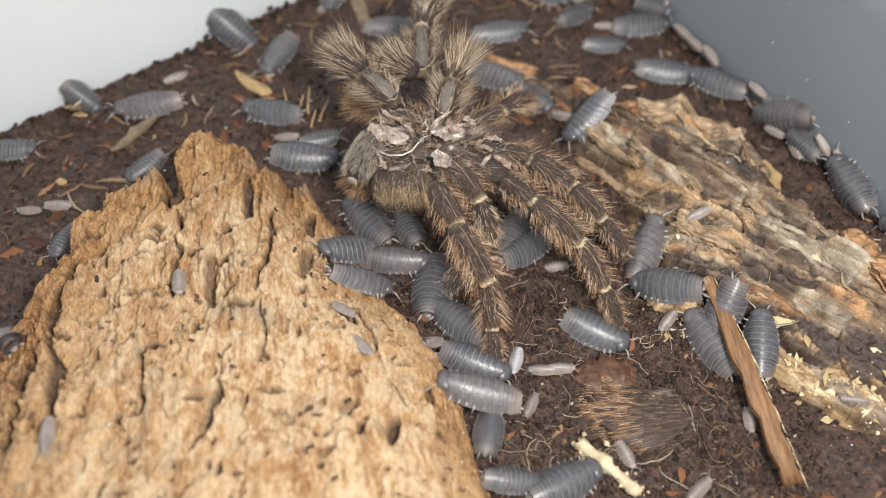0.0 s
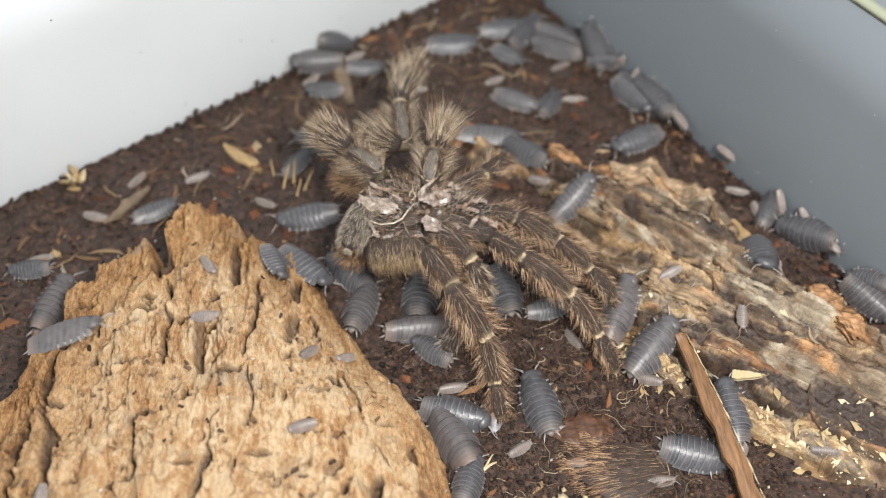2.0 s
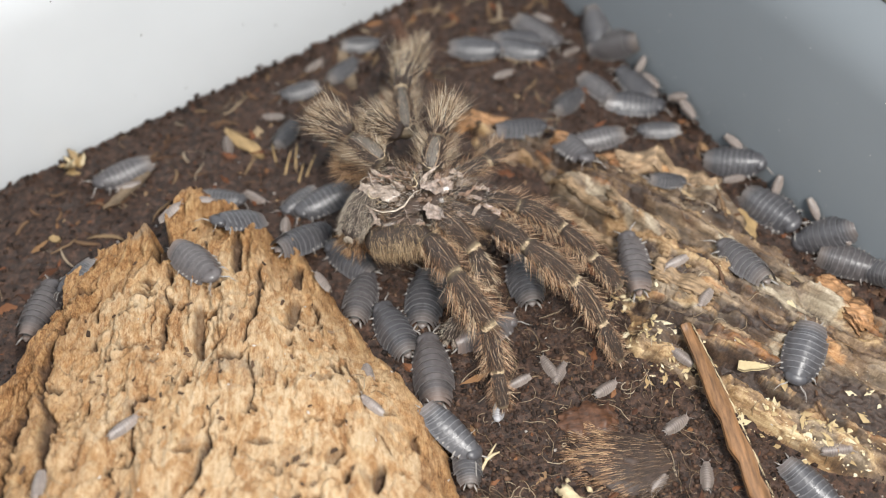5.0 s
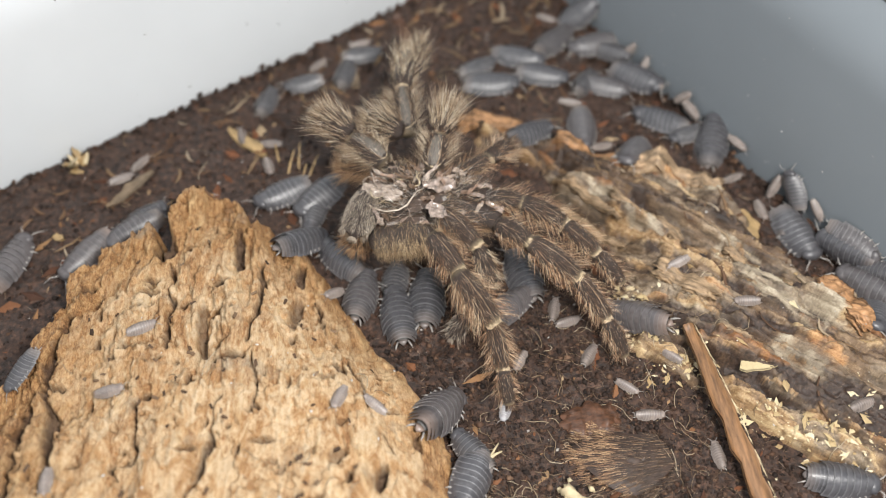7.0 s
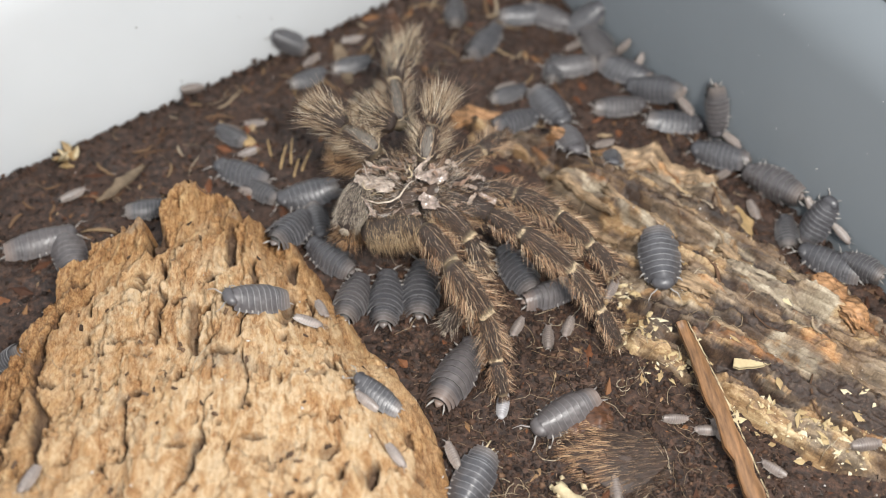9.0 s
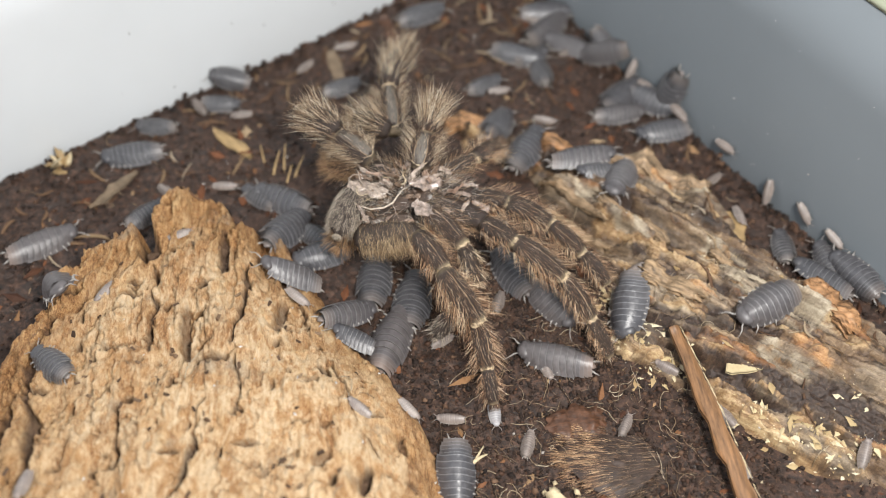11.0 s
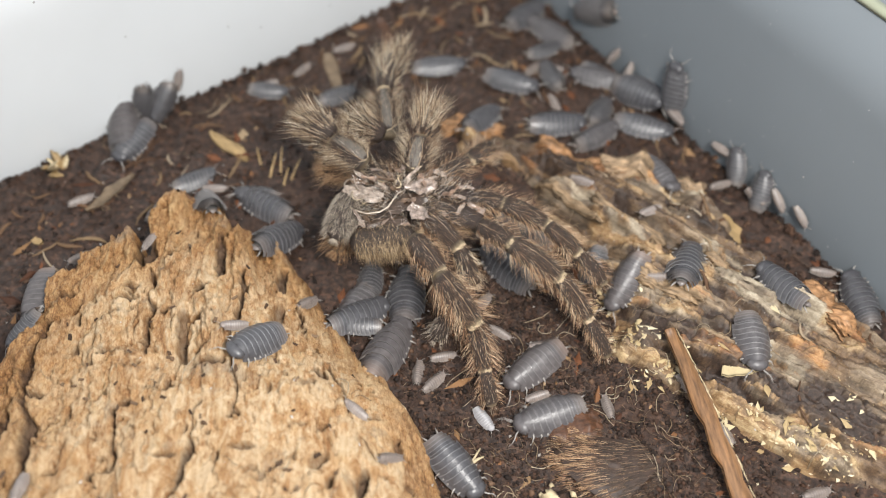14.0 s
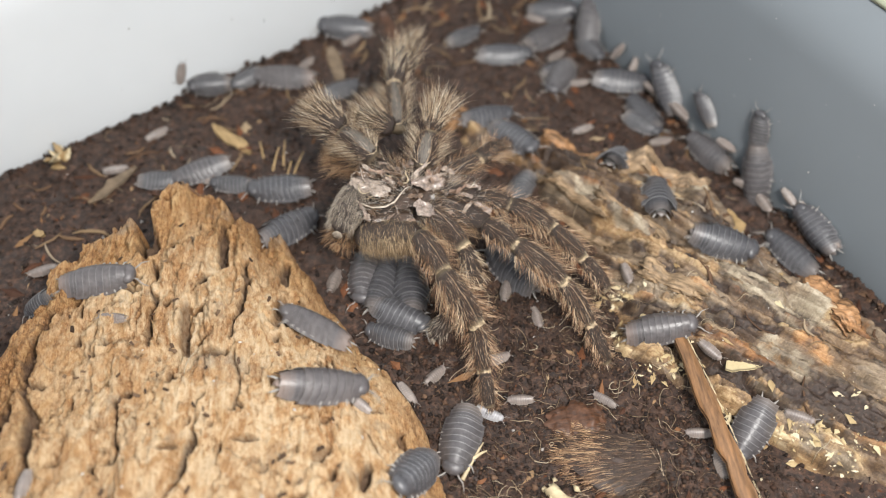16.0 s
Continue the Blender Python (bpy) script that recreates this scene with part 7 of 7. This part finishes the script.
    crawl(pale, [(0, -84.4, -3.6, 2), (0.5, -85.5, -2.6, -10), (1, -86, -1.1, 39), (1.5, -81.1, 23.2, -12), (2, -78.9, 14, -13), (2.5, -86.8, 4.1, -82), (3.5, -57.3, 0.2, -4), (4, -59.5, 20, 11), (6.5, -52, -29.1, 38), (7, -57.1, -30, 28), (9, -24.9, -25.8, -3), (11.5, -26.8, -15.8, -29), (12, -26.6, -17, 18), (12.5, -28.1, -19.9, 54), (13, -28.1, -22.2, 72), (13.5, -30.2, -26.7, 51), (14.5, -18.2, -5.4, 36), (15, -20.6, -4.3, -15), (15.5, -19.9, -4.4, -12), (16, -20, -9.4, 75)])
    crawl(pale, [(0, -90.3, -5, 182), (0.5, -90.5, -2.5, 191), (1, -89.5, -1.8, 246), (1.5, -88.4, -0.1, 192), (2, -88.1, 1.5, 197), (2.5, -77.3, 15.1, 30), (3, -57.9, 22.9, 25), (3.5, -53.1, 26.8, 65), (4, -50.6, 3.9, 2), (8.5, -55.8, 17.4, 26), (11.5, -50.9, -8.3, 17), (12, -52.6, -8.3, 19), (13, -57.3, -7.8, 2), (13.5, -57, -11.1, 79), (14, -56.6, -6.2, 79), (14.5, -59.7, 16.1, 28), (15.5, -63.8, 19.8, 1)])
    crawl(pale, [(0, -59.3, 14.4, 42), (0.5, -58, 15.5, 21), (1, -55.8, 16.9, 11), (1.5, -51.6, 17.4, -13), (2, -46.8, -10.2, -61), (2.5, -46.9, 16.5, -12), (3, -49.8, 17.3, -13), (3.5, -48.4, 18.2, 1), (4, -45.1, 16.4, -35), (8, -40.4, 13.6, -25), (11.5, -47.9, 18.7, 3), (12, -48.5, 18.4, 2)])
    crawl(pale, [(0, 20.5, -17.6, 194), (1.5, 7.1, 59.6, 179), (3.5, -41.1, 48.9, 183), (7, -41.4, 32, 181), (13, -49, 47.4, 195), (13.5, -44, 50.6, 192), (14, -40.1, 54.2, 211), (14.5, -40.5, 54.3, 211)])
    crawl(pale, [(0, -20.8, -35.3, 148), (0.5, -21.8, -34.6, 158), (1, -20.3, -44.4, 204), (1.5, -21.7, -13.6, 87), (2, -25.2, -29.7, 55), (2.5, -24.1, -24.5, 49), (3, -36.5, -16.1, 44), (3.5, -23, -9.6, 129), (4, -24.9, -8.5, 127), (6.5, -23.8, -16.3, 188), (7, -22.9, -14.1, 222), (7.5, -22.6, -17.1, 216), (8, -24.1, -16.9, 159), (8.5, -23.4, -18.9, 290), (9, -22.9, -20.8, 289), (11.5, -7.5, -27.6, 315), (12, -1.8, -28.2, 365), (12.5, -2.1, -28.8, 338), (13, -1.7, -28.7, 338), (13.5, -1.4, -28.9, 316), (14, -1.3, -30.4, 443), (14.5, -3.4, -32.7, 407), (15, -4.7, -34.4, 379), (16, -4, -38.2, 308)])
    crawl(pale, [(0, 16.4, -41.3, 182), (0.5, -3.5, -42.3, 132), (1, -10.6, -40.5, 148), (1.5, -17.7, -44.1, 191), (2, -24, -48.8, 199), (3, -2.8, -49.6, 133), (3.5, -7.4, -46.8, 140), (4, -12.4, -45.3, 158)])
    crawl(pale, [(0, 14, -48.7, 65), (0.5, 14.8, -47, 16), (1, 15.5, -47.1, -22), (1.5, 15.8, -46.7, 6), (2, 15.8, -45.8, 32), (2.5, 18.5, -44.6, 22), (3, 19.4, -43.4, 59), (3.5, 24.8, -49.6, 45), (6.5, 22.9, -13.3, 78), (7, 26, -19.2, 17), (8, 26.8, -17, 65), (8.5, 27.9, -17.8, 51), (9, 37.1, -12.6, 57), (11.5, 39.8, -19.7, -31), (12, 40.3, -20.2, -33), (12.5, 43.4, -10.2, -16), (13, 44.8, -10.5, -17), (13.5, 42.6, 4, 21), (14.5, 52.7, -26.3, -34), (15, 53.7, -27.4, -40), (15.5, 54.8, -27.8, -57), (16, 55.2, -30.2, -49)])
    crawl(pale, [(0, 37.7, -46.2, 191), (0.5, 53.3, -43.1, 98), (1, 45, -28.3, 174), (1.5, 39.5, -30.1, 183), (2, 42.6, -31.5, 162), (2.5, 48.2, -33.3, 156), (3, 50.7, -37.8, 127), (3.5, 52.7, -39.2, 83), (4, 51.3, -31.8, 118), (7, 45.4, -28.8, 144), (8, 62.2, -37, 141), (8.5, 57.8, -34.1, 147), (9, 52, -44.6, 180), (11.5, 46.1, -27.6, 142), (12, 44, -27.9, 142), (12.5, 42.2, -22.1, 152), (14.5, 17.4, -24.6, 191), (15.5, 39.1, -2.2, 219), (16, 41.7, -10.1, 280)])
    crawl(pale, [(0, 41.3, -30.9, 230), (0.5, 42.9, -29.5, 221), (1.5, 66.5, -19.8, 266), (3, 52.1, -24.2, 256), (3.5, 52.6, -21.4, 253), (6.5, 55, -18.4, 193), (7, 61.3, -19.3, 180), (8, 39.9, -18, 280), (9, 27.3, -21.3, 249), (11.5, 23, -32, 295), (12, 23.4, -33.4, 294), (12.5, 23.7, -34.9, 266), (13, 23.7, -35.1, 257), (13.5, 22.6, -35.7, 226), (14, 22.1, -35.7, 201), (14.5, 22.4, -35.3, 201), (15, 22, -35.9, 187), (15.5, 20.3, -36.8, 202), (16, 18, -37.7, 183)])
    crawl(pale, [(0, 30.4, -40.6, 114), (0.5, 26, -39.1, 146), (1, 20.6, -37.4, 163), (1.5, 16.3, -37.3, 186), (2, 28.4, -20.8, 122), (3, 4.5, -25.4, 203), (3.5, 15.9, -37.7, 182), (6.5, 15.3, -29.3, 240), (7, 15.5, -28.8, 242), (8, 28.5, -24.7, 273), (8.5, 17.5, -22.9, 316), (9, 16.8, -21.5, 242), (11.5, -0.1, -24.1, 424), (12.5, 16.3, -22.1, 361), (13, 16.9, -21.1, 327), (13.5, 16.6, -21.3, 338), (14, 15.5, -21, 327), (14.5, 15.8, -20.7, 327), (15, 19.9, -23.8, 373), (15.5, 21.8, -22.4, 404), (16, 22.6, -18.3, 283)])
    crawl(pale, [(0, 42.9, -64.6, 42), (13, 59.6, -36.3, 146), (15, 54.8, -51.2, 98)])
    crawl(pale, [(0, 30.7, -58.2, -67), (1.5, 41.1, -52, -19), (2, 41.7, -52.7, 3), (3, 45.9, -48.2, 47), (3.5, 46.1, -47.8, 64), (4, 47.9, -44.7, 55), (6.5, 40.7, -40.7, 0), (7, 40.1, -40.9, 0), (9, 33.2, -56.4, 93), (12.5, 8.4, -38.8, 62), (13, 0.3, -25.7, 64), (14, 1.8, -32.8, 43), (14.5, 1.8, -32.5, 38), (15, 5.4, -28.1, 64), (15.5, 14.7, -25.9, 106), (16, 13.8, -28.7, 24)])
    crawl(pale, [(0, -4.3, -38.4, 35), (0.5, -5.3, -34.3, 72), (1, -3.4, -33, 58), (1.5, -2.7, -32.7, 50), (2, 3.1, -32.6, 9), (2.5, 5.7, -32.4, 6), (3, 8.2, -35.7, -33), (3.5, 20.7, -40, 77), (4, 21.4, -36.7, 91), (6.5, 22.4, -20.1, 160), (7, 23.3, -16, 78), (8, 23.3, -24.7, 168), (8.5, 26.2, -23.4, 103), (9, 23, -23.9, 86), (11.5, 13, -11.4, 72), (12, 16.7, -21.6, 146), (12.5, 14.8, -16.4, 46), (13, 14.2, -14.7, 64), (13.5, 12.7, -14.9, 80), (14.5, 12, -11.5, 24), (15, 11.6, -11.6, 88), (15.5, 11.3, -5.5, 104), (16, 20.8, 16.6, 38)])
    crawl(pale, [(0, -16.5, -44.5, 138), (0.5, -16.7, -44.1, 140), (1, -20.3, -31.4, 228), (1.5, -19.2, -29.8, 227), (2, -18.4, -29, 223), (2.5, -14.2, -24.7, 208), (3, -13.7, -27, 137), (3.5, -14.8, -27.3, 168), (4, -11.9, -31.6, 290), (6.5, -16.9, -41.3, 228), (7, -18.6, -45.4, 251), (8, -6.3, -52.8, 370), (8.5, -4.3, -51.7, 384), (9, -6.8, -55.5, 312), (11.5, -2.8, -38.8, 332), (12, -1.7, -36.5, 409), (12.5, 0.2, -33.9, 407), (13, 1.1, -33, 400), (13.5, 1.4, -32.8, 401), (14, 3.8, -26.8, 370), (14.5, 5.2, -27.8, 383), (15, 15.5, -18.4, 464), (15.5, 16.4, -13.9, 439), (16, 16.4, -11.5, 439)])
    crawl(pale, [(0, -51, -31.8, 281), (0.5, -46.6, -26.7, 246), (1, -41.9, -21.3, 238), (1.5, -48.8, -19.8, 354), (2, -44.9, -24.3, 356), (2.5, -37.6, -49.3, 373), (3, -49.9, -49.8, 360), (3.5, -51.7, -51.3, 375), (4, -57, -60.3, 413), (6.5, -51.6, -38.5, 388), (7, -60.2, -43.4, 365), (8, -83.5, -1.4, 409), (8.5, -77.9, 8.3, 429), (9, -82.4, 13.7, 394), (11.5, -82.2, 2.7, 327), (12, -80.9, 2.5, 345), (12.5, -76.2, 1.4, 345), (13.5, -74.7, -6.8, 235), (14, -74.6, -1.6, 208), (14.5, -73.8, -5.4, 288), (15, -73.4, 1, 179), (15.5, -62.5, -20.4, 193), (16, -82.1, -7.3, 207)])
    crawl(pale, [(0, -66.2, -64, 98), (0.5, -82, -23.7, 72), (1, -57.8, -18.6, -9), (1.5, -62.8, 24.6, 26), (2, -57.2, 26, 25), (2.5, -57.9, 33.2, 99), (3, -58.1, 37.8, 98), (3.5, -56.9, 38.3, 75), (4, -53.8, 31, 90), (8.5, -48.5, 35.2, 126), (9, -49.4, 34.9, 155), (13, -64.2, 54.2, 103)])
    crawl(pale, [(0.5, 35.3, -47.6, -150), (1, 32.2, -47.9, -162), (1.5, 28, -49.1, -164), (2, 26.9, -49, -179), (3, 30, -51.1, -114), (3.5, 29.8, -45.3, -67), (4, 24.2, -43.1, -22), (6.5, 40.7, -37.1, -31), (7, 36.6, -34.5, -37), (8, 43.4, -41.3, -24), (8.5, 44.9, -41.8, -11), (9, 46.3, -42.2, 0), (11.5, 36.4, -42.5, 83), (12, 35.6, -40.1, 101), (12.5, 36.2, -37.6, 75), (13, 36, -37.7, 75), (13.5, 48.6, -29.4, 115), (14, 35.8, -37.9, 101), (14.5, 35.9, -37.5, 92), (15, 35.7, -37.6, 106), (15.5, 35.6, -37.5, 133), (16, 34.6, -37.5, 144)])
    crawl(pale, [(0.5, 54, -51.3, 268), (1.5, 53.7, -41.9, 261), (2.5, 61.7, -53.2, 207), (3, 59.5, -54.6, 217), (3.5, 47.4, -54.9, 251), (4, 47, -53.2, 235), (6.5, 29.8, -57.7, 211), (7, 36.7, -50.9, 205), (8, 52.7, -50.5, 180), (9, 63.2, -52.4, 145), (11.5, 58.2, -50.7, 114), (12, 72.6, -53.6, 233), (12.5, 72, -55.1, 233), (13, 70, -55.9, 177), (13.5, 66.7, -55.8, 188), (14, 51.5, -34.1, 126), (14.5, 50.4, -41.6, 163), (15, 52.7, -45.1, 235), (15.5, 52.9, -44.6, 120), (16, 51.8, -44.7, 180)])
    crawl(pale, [(0.5, 20.1, -40.8, 0), (1, 22.5, -41.6, -1), (2.5, 23.6, -41.4, 1), (3, 26.6, -41, 11), (3.5, 29.5, -40.5, 10), (4, 34.9, -40, 10), (6.5, 29.4, -27.4, 68), (7, 29.7, -27.2, 59), (8, 11.8, -51, 13), (8.5, 10.8, -51.6, 12), (9, 3.2, -50.9, 118), (11.5, 4.9, -39.7, 189), (12, 6.5, -39.4, 187), (12.5, 2.9, -50.1, 119), (14, -6.1, -53.8, 18), (14.5, -9.1, -54.1, 67), (15, 1.9, -32.3, 43), (15.5, 1.5, -32.4, 34), (16, 1.4, -32.6, 44)])
    crawl(pale, [(8.5, -71.8, 25.7, 56), (9, -61.7, 48.9, 20), (11.5, -59.8, 9.1, -57), (12, -59.4, 7.9, -1), (12.5, -59.6, 8.6, -4), (13, -62.7, -1.7, 1), (13.5, -63.9, 9.3, 6), (14, -61.4, 11.4, 68), (14.5, -74, 16.9, 15), (15.5, -62.1, 8.9, -38), (16, -72.8, 22.5, 16)])
    crawl(pale, [(6.5, 49, -9.4, 204), (12, 42.6, -9, 201), (12.5, 62.4, 6.8, 206), (13, 58.6, 15.7, 238), (13.5, 53.6, 9.9, 243), (14, 48.8, 5.3, 207), (14.5, 35.3, 13.9, 147), (16, 37.3, 37, 206)])
    crawl(pale, [(4, -66.5, -62.8, 279), (8, -66, -62.4, 277), (8.5, -66.7, -62.7, 258), (12, -66.2, -62.3, 269), (12.5, -66.5, -62.8, 269), (13, -66.8, -62.9, 256), (14, -66.4, -62.3, 268), (14.5, -65.9, -62.4, 270), (15, -66.3, -62.6, 269), (15.5, -66.5, -62.9, 281), (16, -65.7, -63.5, 271)])
    crawl(pale, [(2.5, 72.8, -48.7, -6), (3, 67.2, -55.5, 14), (4, 69.4, -56.3, -1), (6.5, 79.5, -40.7, 18), (8, 77.1, -47.6, 25), (8.5, 78.4, -49.2, 3), (12, 80.4, -51.7, 85), (13.5, 75.5, -56.4, 24), (15, 64.5, -55.8, 0), (16, 70, -43.8, -26)])
    crawl(pale, [(2, 24.2, 21.5, -24), (8, 40.3, 32.1, 27), (13.5, 37.7, 16.4, 17), (14, 35.1, 14.8, -27), (15, 40.9, -2.8, 56), (15.5, 38.9, 10.7, 34), (16, 55.7, 32.4, 13)])
    crawl(white, [(6.5, 11.5, -39.6, 255), (7, 12.2, -39.5, 255), (8.5, 13.1, -39.5, 258), (9, 13.1, -39.6, 260), (11.5, 12.8, -40, 280), (13, 12.5, -40, 295), (14.5, 11.2, -41.1, 310), (16, 11.9, -40.8, 335)])
    crawl(pale, [(0, 53.3, 58.8, 36), (16, 54.3, 57.8, 44)])
    crawl(pale, [(0, 57, 50.9, -56), (2, 54.8, 53.1, -56), (16, 58.1, 49.9, -48)])
    crawl(pale, [(0, 72.5, 19, -41), (11.5, 66.5, 21.3, 40), (16, 73.9, 18.4, -33)])
    crawl(pale, [(0, 75.9, 14, -77), (11.5, 69.3, 9.4, -83), (12, 66.9, 12.2, -62), (14.5, 79, 16.6, -55), (16, 76.8, 12.8, -69)])
    crawl(pale, [(0, 83.8, 14.5, -78), (8.5, 77.6, 17.5, -136), (16, 84.8, 13.5, -70)])
    crawl(pale, [(0, 86.2, 10.5, -91), (16, 87.3, 9.5, -83)])
    crawl(pale, [(0, 89.3, 2.9, -56), (11.5, 91.8, 2.5, -69), (12.5, 84.4, 0.1, -93), (13.5, 85.5, -3.7, -10), (15.5, 89.4, -11.6, -46), (16, 90.4, 1.9, -48)])
    crawl(pale, [(0, 50.6, 64.8, 9), (16, 51.6, 63.8, 17)])
    crawl(pale, [(0, -21.5, 69.3, 31), (11.5, -22, 67.1, 15), (16, -20.5, 68.3, 39)])
    crawl(pale, [(0, -32.8, 60.7, 42), (16, -31.8, 59.7, 50)])
    crawl(pale, [(0, -66.3, 35, 28), (1, -66.8, 22.6, 75), (3, -65.3, 8.9, 6), (3.5, -66.6, 19.1, -1), (6.5, -77.9, 18.3, 47), (7, -75.2, 20.6, 31), (8.5, -81.1, 17.3, 78), (9, -86.5, 0.3, 21), (12.5, -83, 4.3, 66), (13, -83.3, 8.7, 80), (13.5, -80.4, 11.9, 16), (14, -78.4, 14.9, 30), (15.5, -64.7, 28, 27), (16, -65.3, 34, 36)])
    crawl(pale, [(0, 59.3, 46.9, -56), (13.5, 63.5, 46.5, 21), (16, 60.3, 45.9, -48)])
    crawl(pale, [(0, 62.6, 42.8, -67), (16, 63.7, 41.8, -59)])
    crawl(pale, [(0, 72.4, 31.2, -56), (16, 73.4, 30.2, -48)])
    crawl(pale, [(0, 32, 64.4, 28), (11.5, 35.8, 65.9, 40), (12, 32.4, 60.8, 35), (12.5, 32.9, 59.7, -17), (16, 33, 63.4, 36)])
    crawl(pale, [(0, 23.3, 68.9, 67), (1, 15.2, 62.5, 25), (9, 17.4, 50.3, 20), (12.5, 18, 55.3, -2), (13, 25.6, 66.3, 80), (13.5, 25.6, 57.3, 34), (14, 27.2, 59.8, 48), (16, 24.3, 67.8, 75)])
    crawl(pale, [(0, 37, 54.7, 3), (12, 28.1, 40.4, -18), (13.5, 30.9, 50.1, -73), (15, 35, 41.6, -63), (15.5, 37.6, 39.2, 1), (16, 38, 53.5, 11)])
    crawl(pale, [(0, 27.7, 79.2, -31), (16, 28.7, 78.2, -23)])
    crawl(dusk, [(0, 28.4, 69.6, 26), (0.5, 32.7, 75, -15), (1, 35.5, 77.7, -67), (3, 28.2, 74.5, -12), (3.5, 25.9, 75.7, -93), (7, 28.8, 68.8, 46), (8, 31.5, 78.4, -16), (8.5, 29.7, 77.8, -53), (10, 31.3, 76.5, 38), (13, 30.6, 72.1, 53), (13.5, 35.1, 75.6, 134), (14, 33.5, 74.5, 138), (14.5, 34.5, 74.7, 139), (15, 34.1, 74.7, 139), (16, 30.7, 70.5, 32)])
    crawl(half, [(0, 50.7, 59.8, -34), (3, 44.8, 68.4, -15), (7, 45.1, 64.2, -32), (8.5, 43, 67.9, -67), (10, 45.4, 66.6, -23), (12, 48.7, 68, -124), (13, 42.4, 63.4, -41), (13.5, 44.9, 59.5, -124), (14, 44.8, 59.4, -38), (14.5, 44.8, 58.9, -40), (15, 45.4, 59.4, -39), (15.5, 45.9, 58.4, -34), (16, 42.7, 66, -61)])
    crawl(slate, [(0, 22.9, 66, -40), (0.5, 19.4, 84.8, -3), (1, 20.1, 85.7, 26), (2.5, 25.5, 75, 65), (3, 22.4, 68.9, -8), (7, 19.7, 62.8, -18), (8, 7.5, 57.4, 68), (8.5, 7.4, 68.2, 96), (10, 22.4, 65.5, -25), (13, 23.4, 59.9, -14), (15.5, 19.9, 48.1, -42), (16, 19.6, 63.4, -3)])
    crawl(half, [(0, 29.4, 58.2, 33), (1, 30, 60.8, 89), (3, 27.8, 39.5, 38), (7, 36, 53.3, 58), (10, 28, 57.8, 89), (13, 31.7, 57.9, 116), (16, 32.8, 55.5, 78)])
    crawl(slate, [(0, 45.6, 55.2, 8), (0.5, 47.4, 62.5, -42), (1, 51.8, 53.4, -56), (3, 50.4, 52, -61), (4, 47.9, 41.5, 7), (7, 49.9, 54.5, -38), (8, 45.5, 59.9, -46), (10, 51.6, 51.2, -23), (11.5, 47.2, 48.9, 63), (13, 47, 51.3, -29), (13.5, 55.5, 50.3, -41), (16, 48.9, 53.5, -10)])
    for kind, rows in first.items():
        walk(kind, rows)

motions()
